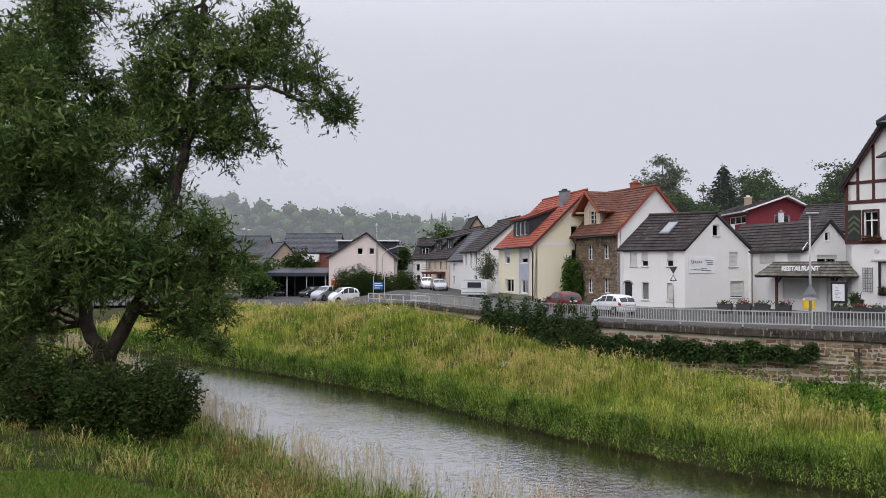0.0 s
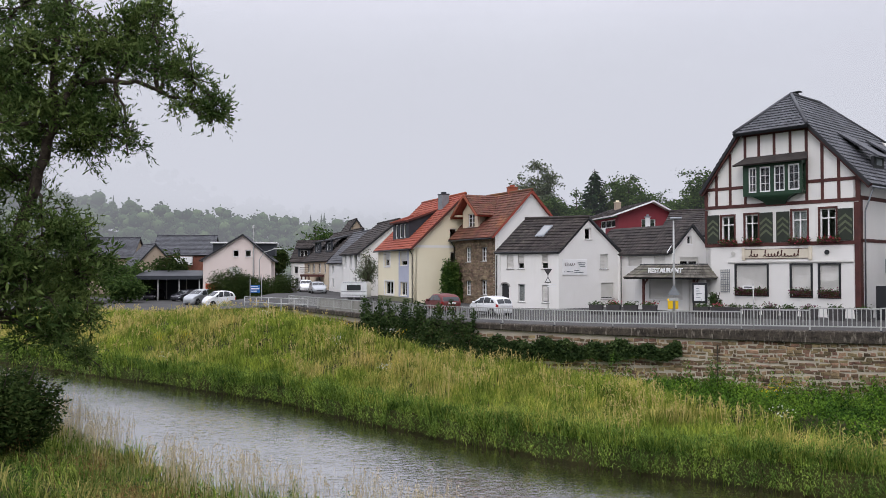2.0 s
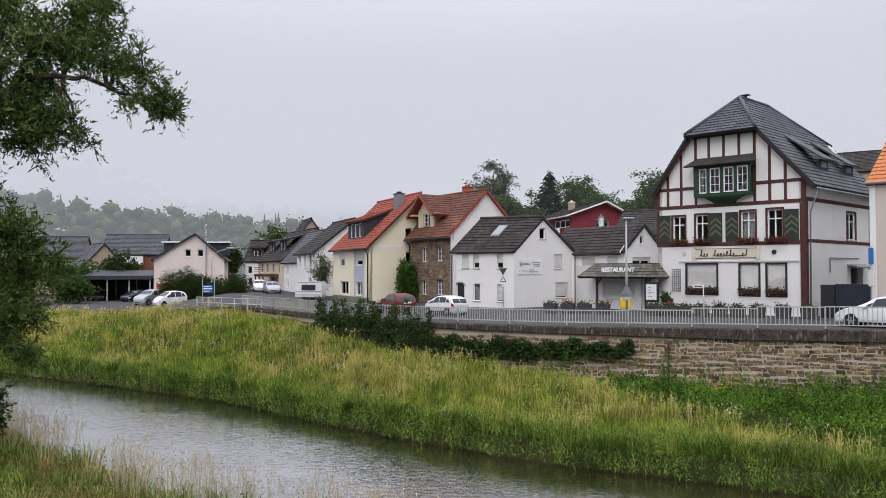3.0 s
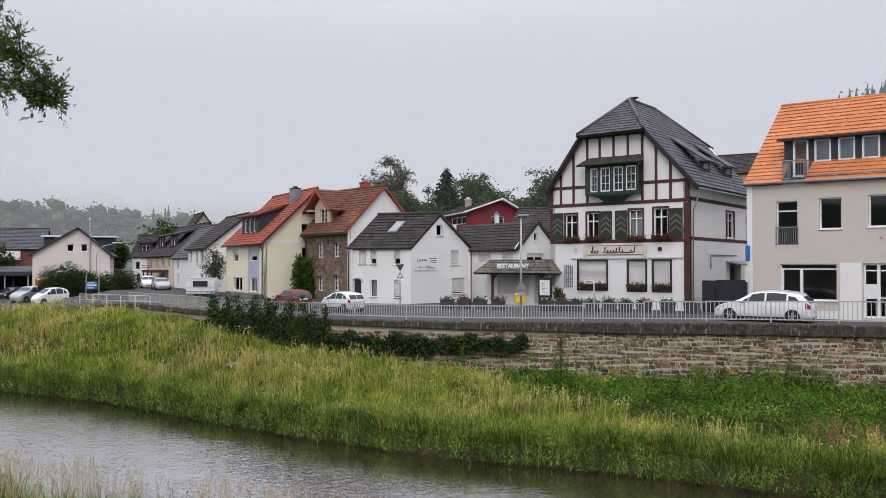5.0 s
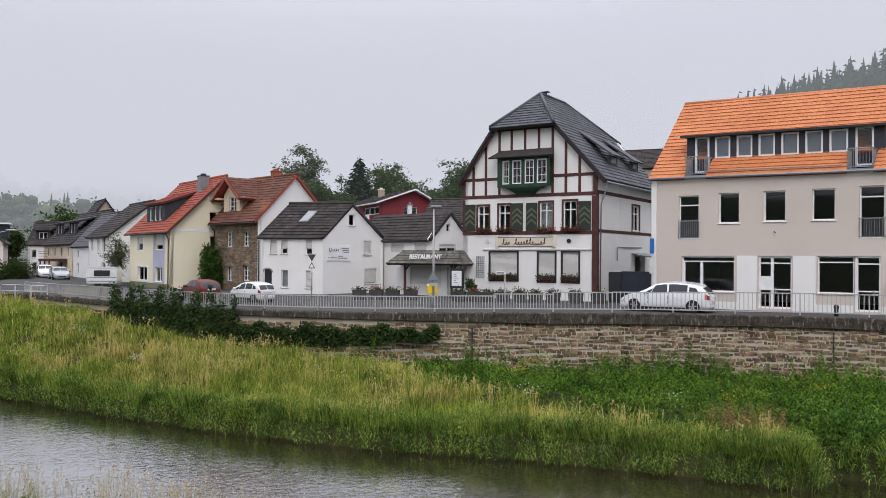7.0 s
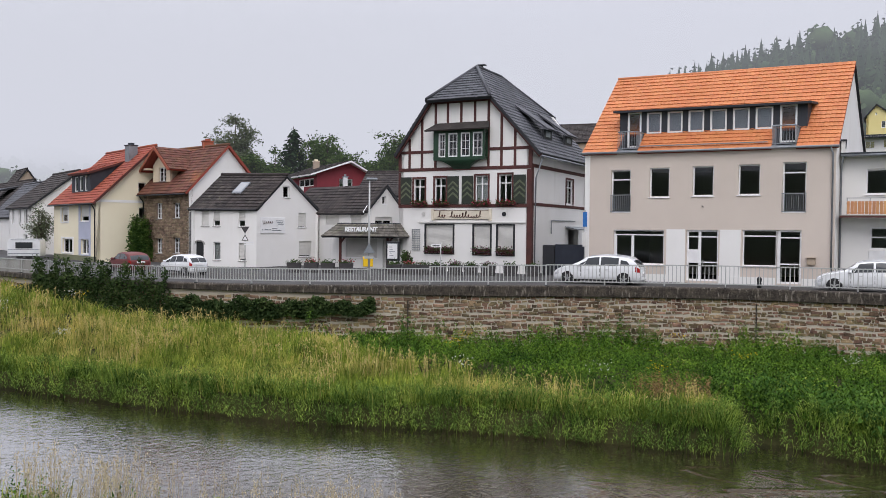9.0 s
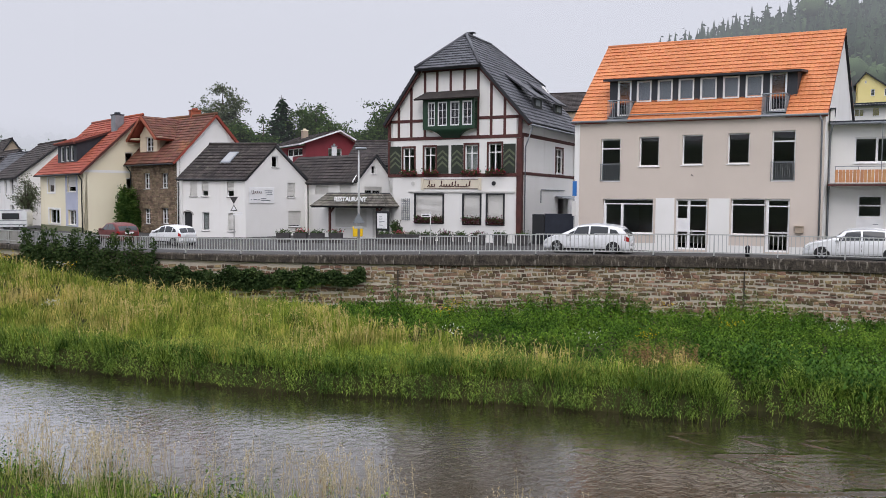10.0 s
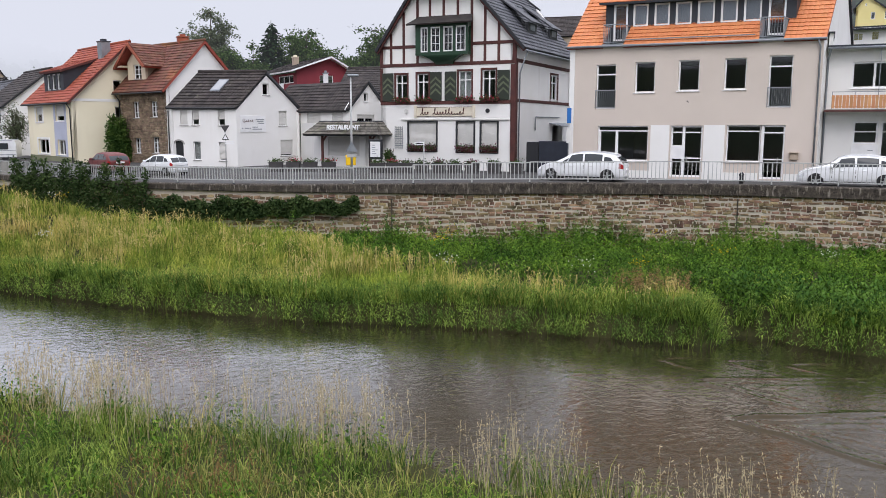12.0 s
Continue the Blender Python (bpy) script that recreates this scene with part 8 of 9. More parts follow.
def forest(name, xs, ys, zf, n, hmin, hmax, share, label, rng, keep, per=110, size=0.9):
    A, Bq, CV, CF, SV, SF = [], [], [], [], [], []
    g = (1 + 5 ** 0.5) / 2
    ico = np.array([(-1, g, 0), (1, g, 0), (-1, -g, 0), (1, -g, 0), (0, -1, g), (0, 1, g), (0, -1, -g), (0, 1, -g), (g, 0, -1), (g, 0, 1), (-g, 0, -1), (-g, 0, 1)]) / 1.9
    tri = np.array([(0, 11, 5), (0, 5, 1), (0, 1, 7), (0, 7, 10), (0, 10, 11), (1, 5, 9), (5, 11, 4), (11, 10, 2), (10, 7, 6), (7, 1, 8), (3, 9, 4), (3, 4, 2), (3, 2, 6), (3, 6, 8), (3, 8, 9), (4, 9, 5), (2, 4, 11), (6, 2, 10), (8, 6, 7), (9, 8, 1)])
    x, y = rng.uniform(*xs, n), rng.uniform(*ys, n)
    k = keep(x, y)
    x, y = x[k], y[k]
    z = zf(x, y)
    for a, b, c in zip(x, y, z):
        hh = rng.uniform(hmin, hmax)
        if rng.rand() < share:
            ring = np.array([(math.cos(q * math.pi / 4), math.sin(q * math.pi / 4), 0.0) for q in range(8)] + [(0, 0, 1.0)] * 4)
            SF.append(np.array([(q, (q + 1) % 8, 8) for q in range(8)]) + 12 * len(SV))
            SV.append(np.array([a, b, c + hh * 0.1]) + ring * np.array([hh * 0.15, hh * 0.15, hh * 1.05]))
            Bq.append(cone_points(a, b, c, c + hh * 1.2, hh * 0.2, rng, per))
        else:
            rad = hh * 0.36
            for q in range(4):
                o = np.array([a, b, c + hh * 0.55]) + rng.normal(size=3) * np.array([rad * 0.42, rad * 0.42, hh * 0.15])
                ext = np.array([rad, rad, rad * 0.95]) * rng.uniform(0.48, 0.7)
                CF.append(tri + 12 * len(CV))
                CV.append(o + ico * (0.62 + 0.36 * rng.rand(12, 1)) * ext)
                v = rng.normal(size=(per // 4, 3))
                v /= np.linalg.norm(v, axis=1)[:, None]
                A.append(o + v * ext * rng.uniform(0.8, 1.04, (per // 4, 1)))
    if A:
        L = np.concatenate(A)
        leaves(name, L, np.full(len(L), size), M_FAR, label, "forest", rng, 0.7, 0.7)
        cf = np.concatenate(CF)
        fast_mesh(name, np.concatenate(CV), np.full(len(cf), 3), cf, M_FAR, "inner foliage of the " + label, "forest")
    if Bq:
        L = np.concatenate(Bq)
        cf = np.concatenate(SF)
        fast_mesh(name, np.concatenate(SV), np.full(len(cf), 3), cf, M_SPRUCE, "inner boughs of the " + label, "forest")
        leaves(name, L, np.full(len(L), size * 0.8), M_SPRUCE, "dark " + label, "forest", rng, 0.5, 0.3, droop=0.4)


rf = np.random.RandomState(33)
forest("hill_forest", (-200, 150), (190, 330), hill_left, 1700, 8, 13, 0.04, "woods on the near hillside", rf, lambda x, y: (np.hypot(x, y) > 225) & (np.hypot(x, y) < 318) & (np.arctan2(x, y) > -0.49) & (np.arctan2(x, y) < 0.33), 64, 1.2)
forest("hill_forest", (-270, 190), (300, 520), hill_left, 2600, 8, 13, 0.03, "woods on the misty hillside", rf, lambda x, y: (np.hypot(x, y) > 330) & (np.hypot(x, y) < 500) & (np.arctan2(x, y) > -0.49) & (np.arctan2(x, y) < 0.33), 32, 1.7)
forest("slope_forest", (80, 270), (60, 240), hill_right, 3000, 12, 18, 0.85, "spruce woods on the slope", rf, lambda x, y: (np.hypot(x, y) > 160) & (np.hypot(x, y) < 285) & (np.degrees(np.arctan2(x, y)) > 44.5) & (np.degrees(np.arctan2(x, y)) < 61), 110, 1.35)
forest("slope_trees", (40, 130), (35, 135), hill_right, 420, 5, 8, 0.1, "garden trees up the slope", rf, lambda x, y: (np.hypot(x, y) > 112) & ((np.degrees(np.arctan2(x, y)) < 33) | ((np.degrees(np.arctan2(x, y)) > 54) & (np.hypot(x, y) < 132) & (np.hypot(x, y) > 124))), 240, 0.7)


# unseen wooded valley side, added behind the bridge to darken window reflections
rr = np.linspace(70, 260, 16)
aa = np.radians(np.linspace(100, 310, 60))
R, A = np.meshgrid(rr, aa)
Z = -3 + 28 * smooth(75, 240, R) + 1.5 * wobble(R * np.sin(A), R * np.cos(A), 0.09)
V = np.stack([R * np.sin(A), R * np.cos(A), Z], 2).reshape(-1, 3)
q = (np.arange(59)[:, None] * 16 + np.arange(15)[None]).ravel()
ob = mesh_ob("hillside", V.tolist(), np.stack([q, q + 1, q + 17, q + 16], 1).tolist(), M_WOODS, None, "", True)
tagged(ob, "added unseen dark wooded valley side that darkens window reflections", "hill", "", "structure")


# low cloud as painted haze: thin glowing veils before and over the hills
def haze_glow_material(name, z0, z1, a0, a1, noise_scale, top, e0=200, e1=201):
    m, n, l, b = nodes_of(name)
    geo = n.new("ShaderNodeNewGeometry")
    sep = n.new("ShaderNodeSeparateXYZ")
    l.new(geo.outputs["Position"], sep.inputs[0])
    nz = n.new("ShaderNodeTexNoise")
    nz.inputs["Scale"].default_value, nz.inputs["Detail"].default_value = noise_scale, 5
    mp = n.new("ShaderNodeMapping")
    mp.inputs["Scale"].default_value = (1, 1, 2.5)
    l.new(geo.outputs["Position"], mp.inputs[0])
    l.new(mp.outputs[0], nz.inputs["Vector"])
    ma = n.new("ShaderNodeMath")
    ma.operation = 'MULTIPLY_ADD'
    ma.inputs[1].default_value = (z1 - z0) * 1.2
    l.new(nz.outputs[0], ma.inputs[0])
    l.new(sep.outputs[2], ma.inputs[2])
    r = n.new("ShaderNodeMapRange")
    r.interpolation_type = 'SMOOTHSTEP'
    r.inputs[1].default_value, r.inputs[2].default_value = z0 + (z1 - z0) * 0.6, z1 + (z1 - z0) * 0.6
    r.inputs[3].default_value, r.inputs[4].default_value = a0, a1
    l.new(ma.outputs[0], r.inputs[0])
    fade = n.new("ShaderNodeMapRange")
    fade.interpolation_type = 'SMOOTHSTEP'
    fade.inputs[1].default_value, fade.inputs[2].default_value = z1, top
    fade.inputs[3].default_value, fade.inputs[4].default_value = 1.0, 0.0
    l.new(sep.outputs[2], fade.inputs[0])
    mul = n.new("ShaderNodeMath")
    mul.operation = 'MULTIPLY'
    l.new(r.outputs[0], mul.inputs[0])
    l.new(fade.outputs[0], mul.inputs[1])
    az = n.new("ShaderNodeMath")
    az.operation = 'ARCTAN2'
    l.new(sep.outputs[0], az.inputs[0])
    l.new(sep.outputs[1], az.inputs[1])
    end = n.new("ShaderNodeMapRange")
    end.interpolation_type = 'SMOOTHSTEP'
    end.inputs[1].default_value, end.inputs[2].default_value = radians(e0), radians(e1)
    end.inputs[3].default_value, end.inputs[4].default_value = (1.0, 0.0) if e1 > e0 else (0.0, 1.0)
    if e1 < e0:
        end.inputs[1].default_value, end.inputs[2].default_value = radians(e1), radians(e0)
    l.new(az.outputs[0], end.inputs[0])
    r = n.new("ShaderNodeMath")
    r.operation = 'MULTIPLY'
    l.new(mul.outputs[0], r.inputs[0])
    l.new(end.outputs[0], r.inputs[1])
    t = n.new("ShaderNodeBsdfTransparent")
    # the haze tone is given off as emission over what lies behind
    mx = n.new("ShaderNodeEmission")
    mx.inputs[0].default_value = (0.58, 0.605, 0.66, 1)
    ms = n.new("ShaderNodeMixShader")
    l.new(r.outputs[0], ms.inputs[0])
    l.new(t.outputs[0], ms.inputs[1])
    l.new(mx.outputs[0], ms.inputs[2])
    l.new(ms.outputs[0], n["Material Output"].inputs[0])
    return m


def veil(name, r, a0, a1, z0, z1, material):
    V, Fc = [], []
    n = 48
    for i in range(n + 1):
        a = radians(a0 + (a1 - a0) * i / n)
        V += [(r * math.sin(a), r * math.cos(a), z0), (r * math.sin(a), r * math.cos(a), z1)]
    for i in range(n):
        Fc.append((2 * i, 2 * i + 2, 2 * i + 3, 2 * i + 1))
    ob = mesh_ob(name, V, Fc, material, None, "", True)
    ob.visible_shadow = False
    return tagged(ob, "glowing veil painting low-cloud haze over the hills", "low cloud", "", "structure")


veil("haze_glow_veil", 97, 6, 64, -6, 44, haze_glow_material("haze_glow_thin", -40, -30, 0.07, 0.07, 0.03, 42, 30, 40))
veil("haze_glow_veil", 222, -80, 40, -8, 92, haze_glow_material("haze_glow_near", 18, 40, 0.26, 0.72, 0.014, 90, 20, 39))
veil("haze_glow_veil", 325, -80, 46, -8, 120, haze_glow_material("haze_glow_mid", 12, 34, 0.70, 0.95, 0.011, 118, 24, 45))
veil("haze_glow_veil", 430, -80, 100, -8, 160, haze_glow_material("haze_glow_far", 20, 46, 0.26, 0.97, 0.009, 158))
veil("haze_glow_veil", 640, -80, 100, -8, 240, haze_glow_material("haze_glow_back", 0, 20, 0.95, 0.97, 0.008, 238))
veil("haze_glow_veil", 156, 28, 110, -6, 95, haze_glow_material("haze_glow_right", 12, 44, 0.08, 0.25, 0.03, 94, 42, 29))

# ---- wall stones ----
def stone_mesh(seed):
    r = random.Random(seed)
    V, jit = [], {}
    for y, k in ((0.0, 0.5), (-0.5, 0.46), (-1.0, 0.38)):
        for sx, sz in ((-1, -1), (1, -1), (1, 1), (-1, 1)):
            jx, jz = (r.uniform(-0.12, 0.12), r.uniform(-0.20, 0.20)) if y == 0 else jit[sx, sz]
            jit[sx, sz] = jx, jz
            V.append((sx * k + jx, y + (r.uniform(-0.25, 0.25) if y < -0.9 else 0), sz * k + jz * (0.9 if y > -0.9 else 0.7)))
    Fc = [(8, 9, 10, 11)]
    for b in (0, 4):
        for i in range(4):
            j = (i + 1) % 4
            Fc.append((b + i, b + j, b + 4 + j, b + 4 + i))
    me = bpy.data.meshes.new("stone")
    me.from_pydata(V, [], Fc)
    me.update()
    me.materials.append(M_STONE)
    return me


STONES = [stone_mesh(i) for i in range(16)]
sr = random.Random(77)
V, Fc = [], []
made = 0
base_line = along(EDGE, 0.055)
BL = base_line[-1][2]
z = -0.40
while z > -3.2:
    hh = sr.uniform(0.12, 0.21)
    wave = sr.uniform(0, 6.3)
    s = sr.uniform(0, 0.3)
    while s < BL - 0.6:
        w = sr.choice((0.16, 0.22, 0.28, 0.34, 0.42)) * sr.uniform(0.8, 1.25)
        h1 = hh * sr.uniform(0.80, 1.10)
        p, d = on_line(base_line, s + w / 2)
        dz = sr.uniform(-0.02, 0.02) + 0.05 * math.sin(s * 1.3 + wave)
        cz = z - hh / 2 + dz
        me = STONES[sr.randrange(16)]
        m = Matrix.Translation((p.x, p.y, cz)) @ Matrix.Rotation(math.atan2(d.y, d.x) + sr.uniform(-0.01, 0.01), 4, 'Z') @ Matrix.Rotation(sr.uniform(-0.09, 0.09), 4, 'Y') @ Matrix.Diagonal((w - 0.037, sr.uniform(0.014, 0.045), h1 - 0.030, 1))
        if 24.5 < p.x < 31.6 and z > -2.4 and made < 300:
            ob = new("stone", me)
            ob.parent = core
            ob.matrix_basis = m
            made += 1
        else:
            k = len(V)
            V += [m @ v.co for v in me.vertices]
            Fc += [tuple(k + i for i in f.vertices) for f in me.polygons]
        s += w
    z -= hh
mesh_ob("rubble_stone", V, Fc, M_STONEJ, core)["kind"] = "stuff"
# pale concrete joint strips in the wall
for s in (36.6, 53.3):
    p, d = on_line(LINE, s)
    fr = Frame(p, p + d)
    bm = bmesh.new()
    add_box(bm, fr, -0.03, 0.03, -0.03, 0.1, -3.3, -0.57)
    part("wall_joint", bm, M_COPING, core)

# ---- vehicles ----
M_CARWHITE = plain("white_car_paint", (0.74, 0.75, 0.76), 0.25, 0.0, 0.6)
M_CARRED = plain("dull_red_car_paint", (0.14, 0.03, 0.028), 0.5)
M_CARDARK = plain("dark_car_paint", (0.03, 0.03, 0.04), 0.25, 0.2, 0.6)
M_CARSILVER = plain("silver_car_paint", (0.42, 0.44, 0.46), 0.3, 0.4, 0.5)
M_TYRE = plain("tyre_rubber", (0.022, 0.022, 0.023), 0.85)
M_RIM = plain("alloy_rim", (0.45, 0.46, 0.47), 0.35, 0.8)
M_CARGLASS = plain("dark_car_glass", (0.035, 0.040, 0.044), 0.06, coat=0.6)
M_CARGLASS.node_tree.nodes["Principled BSDF"].inputs["Specular IOR Level"].default_value = 0.15
M_RED = plain("red_lamp", (0.35, 0.02, 0.02), 0.2, 0.0, 0.5)
M_LAMP = plain("clear_lamp", (0.62, 0.64, 0.66), 0.15, 0.3, 0.5)


def car(label, at, heading, paint, L=4.6, Wd=1.82, H=1.65, hood=0.26, z=0.0, group="parked cars", name="car", rails=False):
    """A car whose front points along heading (degrees from +x). hood: share of the length before the windscreen's foot."""
    h = thing(name, label, "car", group, at=(at[0], at[1], z))
    a = radians(heading)
    fr = Frame((at[0] - math.cos(a) * L / 2, at[1] - math.sin(a) * L / 2), (at[0] + math.cos(a) * L / 2, at[1] + math.sin(a) * L / 2))
    w, f = Wd / 2, 1 - hood
    # outlines along the car, tail to nose: roof or bonnet, waist, half-width
    roof = ((0, 0.012, 0.05, 0.10, 0.2, 0.36, 0.5, 0.60, f - 0.05, f + 0.02, f + hood * 0.45, 0.93, 0.972, 0.992, 1), (0.54, 0.62, 0.78, 0.90, 0.965, 1.0, 0.985, 0.94, 0.76, 0.665, 0.605, 0.53, 0.46, 0.40, 0.33))
    waist = ((0, 0.08, 0.4, f, 0.9, 1), (0.56, 0.625, 0.60, 0.575, 0.49, 0.31))
    wide = ((0, 0.015, 0.06, 0.16, 0.4, 0.7, 0.86, 0.94, 0.98, 1), (0.74, 0.86, 0.95, 0.985, 1.0, 1.0, 0.965, 0.88, 0.76, 0.60))

    def skin(x, k, out=0.0):
        """A point of the half-section at share x: k 0 sill, 1 waist, 2 roof edge, 3 middle of the roof."""
        rf, ww = np.interp(x, *roof) * H, np.interp(x, *wide) * w
        wa = min(np.interp(x, *waist) * H, rf - 0.012)
        cab = max(0.0, rf - wa)
        tw = ww * (1 - 0.24 * min(1.0, cab / (0.40 * H)))
        ring = ((0.88 * ww, 0.19), (0.985 * ww, 0.30), (1.0 * ww, 0.30 + 0.5 * (wa - 0.30)), (0.965 * ww, wa), (tw + 0.02, rf - 0.11 * min(1.0, cab * 3)), (tw * 0.93, rf - 0.03 * min(1.0, cab * 3)), (tw * 0.6, rf), (0.0, rf + 0.012))
        v = np.interp(k, (0, 0.2, 0.6, 1, 1.8, 2, 2.4, 3), [q[0] for q in ring])
        zz = np.interp(k, (0, 0.2, 0.6, 1, 1.8, 2, 2.4, 3), [q[1] for q in ring])
        return x * L, v + out, zz + out * 0.3

    xs = np.unique(np.concatenate([np.linspace(0, 0.14, 9), np.linspace(0.14, 0.84, 19), np.linspace(0.84, 1, 11)]))
    ks = (0, 0.1, 0.2, 0.4, 0.6, 0.8, 1, 1.4, 1.8, 1.9, 2, 2.2, 2.4, 2.7, 3)
    bm = bmesh.new()
    rings = []
    for x in xs:
        half = [skin(x, k) for k in ks]
        rings.append([bm.verts.new(fr.at(u, -v, z + q)) for u, v, q in half] + [bm.verts.new(fr.at(u, v, z + q)) for u, v, q in half[-2::-1]])
    n = len(rings[0])
    for p, q in zip(rings, rings[1:]):
        for i in range(n):
            bm.faces.new((p[i], p[(i + 1) % n], q[(i + 1) % n], q[i]))
    bm.faces.new(rings[0])
    bm.faces.new(rings[-1][::-1])
    part("body", bm, paint, h, smooth=True)

    def panel(nm, x0, x1, k0, k1, mat, s, slant0=0.0, slant1=0.0, out=0.012, steps=6):
        """A curved pane that follows the skin; the slants lean its two ends."""
        bm = bmesh.new()
        rows = []
        for i in range(steps + 1):
            t = i / steps
            row = []
            for j in range(4):
                k = k0 + (k1 - k0) * j / 3
                x = x0 + slant0 * j / 3 + (x1 + slant1 * j / 3 - x0 - slant0 * j / 3) * t
                u, v, q = skin(x, k, out)
                row.append(bm.verts.new(fr.at(u, s * v, z + q)))
            rows.append(row)
        for p, q in zip(rows, rows[1:]):
            for j in range(3):
                bm.faces.new((p[j], p[j + 1], q[j + 1], q[j]))
        return part(nm, bm, mat, h, smooth=True)

    for s in (-1, 1):
        panel("side_window", 0.10, 0.215, 1.14, 1.66, M_CARGLASS, s, 0.045, 0.0)
        panel("side_window", 0.235, 0.435, 1.12, 1.84, M_CARGLASS, s)
        panel("side_window", 0.455, 0.635, 1.12, 1.84, M_CARGLASS, s, 0.0, -0.05)
        panel("side_window", 0.65, f - 0.035, 1.12, 1.6, M_CARGLASS, s, -0.045, -0.05)
        panel("windscreen", 0.615, f + 0.005, 2.05, 3.0, M_CARGLASS, s, out=0.010)
        panel("rear_window", 0.013, 0.075, 2.05, 3.0, M_CARGLASS, s, out=0.010)
        panel("door_seam", 0.440, 0.445, 0.15, 1.1, M_TYRE, s, out=0.006)
        panel("door_seam", 0.660, 0.665, 0.15, 1.1, M_TYRE, s, out=0.006)
        panel("sill_strip", 0.24, 0.74, 0.0, 0.14, M_TYRE, s, out=0.006)
        panel("tail_light", 0.004, 0.05, 0.72, 1.25, M_RED, s, out=0.012)
        panel("headlight", 0.925, 0.975, 0.62, 0.98, M_LAMP, s, out=0.010)
        for x in (0.36, 0.575):
            bm = bmesh.new()
            u, v, q = skin(x, 0.86)
            add_box(bm, fr, u - 0.09, u + 0.09, s * v - 0.03, s * v + 0.03, z + q - 0.015, z + q + 0.015, 0.01)
            part("door_handle", bm, paint, h)
        bm = bmesh.new()
        u, v, q = skin(f - 0.06, 1.1)
        add_box(bm, fr, u - 0.07, u + 0.08, s * (v + 0.10) - 0.09, s * (v + 0.10) + 0.09, z + q, z + q + 0.14, 0.04)
        part("wing_mirror", bm, paint, h)
        if rails:
            bm = bmesh.new()
            add_tube(bm, [fr.at(*[c + o for c, o in zip((skin(x, 2.1)[0], s * skin(x, 2.1)[1], z + skin(x, 2.1)[2]), (0, 0, e))]) for x, e in ((0.10, 0.0), (0.14, 0.05), (0.36, 0.05), (0.54, 0.05), (0.58, 0.0))], [0.018] * 5, 6)
            part("roof_rail", bm, M_RIM, h)
        for x in (0.175, 0.815):
            r = 0.20 * H
            ww = float(np.interp(x, *wide)) * w
            ax, ex = Vector((fr.n.x, fr.n.y, 0)) * s, Vector((fr.e.x, fr.e.y, 0))
            c = fr.at(x * L, s * (ww - 0.09), z + r)
            # uncut body: a flat dark plate paints the shaded wheel-arch hollow
            bm = bmesh.new()
            cc = fr.at(x * L, s * (ww + 0.006), z + r)
            arc = [cc + (ex * math.cos(math.pi * i / 16) + Vector((0, 0, 1)) * math.sin(math.pi * i / 16)) * r * 1.17 for i in range(17)]
            vs = [bm.verts.new(p) for p in arc] + [bm.verts.new(cc + ex * (-r * 1.1) - Vector((0, 0, r * 0.45))), bm.verts.new(cc + ex * (r * 1.1) - Vector((0, 0, r * 0.45)))]
            bm.faces.new(vs)
            part("wheel_arch", bm, M_TYRE, h)
            bm = bmesh.new()
            add_tube(bm, [c - ax * 0.1, c - ax * 0.08, c + ax * 0.10, c + ax * 0.118], [r * 0.9, r, r, r * 0.9], 24)
            wl = part("wheel", bm, M_TYRE, h)
            bm = bmesh.new()
            o = c + ax * 0.122
            add_tube(bm, [c + ax * 0.1, o], [r * 0.70, r * 0.66], 20)
            rim = part("rim", bm, M_TYRE, wl)
            bm = bmesh.new()
            for i in range(5):
                t = 2 * math.pi * i / 5 + 0.3
                add_beam(bm, o + ax * 0.006, o + ax * 0.006 + (ex * math.cos(t) + Vector((0, 0, 1)) * math.sin(t)) * r * 0.66, r * 0.2, 0.02, ax)
            part("spokes", bm, M_RIM, wl)
    bm = bmesh.new()
    add_box(bm, fr, -0.03, 0.06, -w * 0.82, w * 0.82, z + 0.26, z + 0.44, 0.03)
    part("bumper", bm, paint, h)
    bm = bmesh.new()
    add_box(bm, fr, -0.042, -0.03, -0.26, 0.26, z + 0.60, z + 0.71)
    part("number_plate", bm, M_FRAME, h)
    bm = bmesh.new()
    add_box(bm, fr, L * 0.985, L + 0.006, -w * 0.45, w * 0.45, z + 0.30, z + 0.40, 0.02)
    part("grille", bm, M_TYRE, h)
    return h


ea = math.degrees(math.atan2(O_FR.e.y, O_FR.e.x))
car("white people carrier parked at the street edge", (28.70, 34.09), ea + 180, M_CARWHITE, 4.68, 1.82, 1.54, 0.25, rails=True)
car("white estate car parked before the annex", (37.05, 24.3), ea + 180, M_CARWHITE, 4.6, 1.85, 1.52, 0.27, rails=True)
car("small white hatchback on the street", (10.3, 49.8), 118, M_CARWHITE, 2.9, 1.42, 1.22, 0.2)
car("dull red estate car beside the stone house", (7.9, 54.0), 105, M_CARRED, 3.3, 1.5, 1.25, 0.26)
car("white car parked in the side street", (-2.0, 103.0), 275, M_CARWHITE, 4.0, 1.7, 1.45, z=0.15)
car("silver car parked in the side street", (-0.5, 96.0), -82, M_CARSILVER, 4.0, 1.7, 1.35, z=0.12)
car("white delivery van with open side on the car park", (-11.0, 90.9), 215, M_CARWHITE, 3.4, 1.7, 1.85, 0.2, z=-1.25, name="van")
car("silver off-road car on the car park", (-14.2, 100.0), 235, M_CARSILVER, 4.3, 1.85, 1.8, 0.24, z=-1.25)
car("dark estate car on the car park", (-17.6, 111.5), 235, M_CARDARK, 4.5, 1.8, 1.5, z=-1.25)
car("black car under the carport", (-22.6, 116.2), 262, M_CARDARK, 4.4, 1.8, 1.5, z=-1.25)

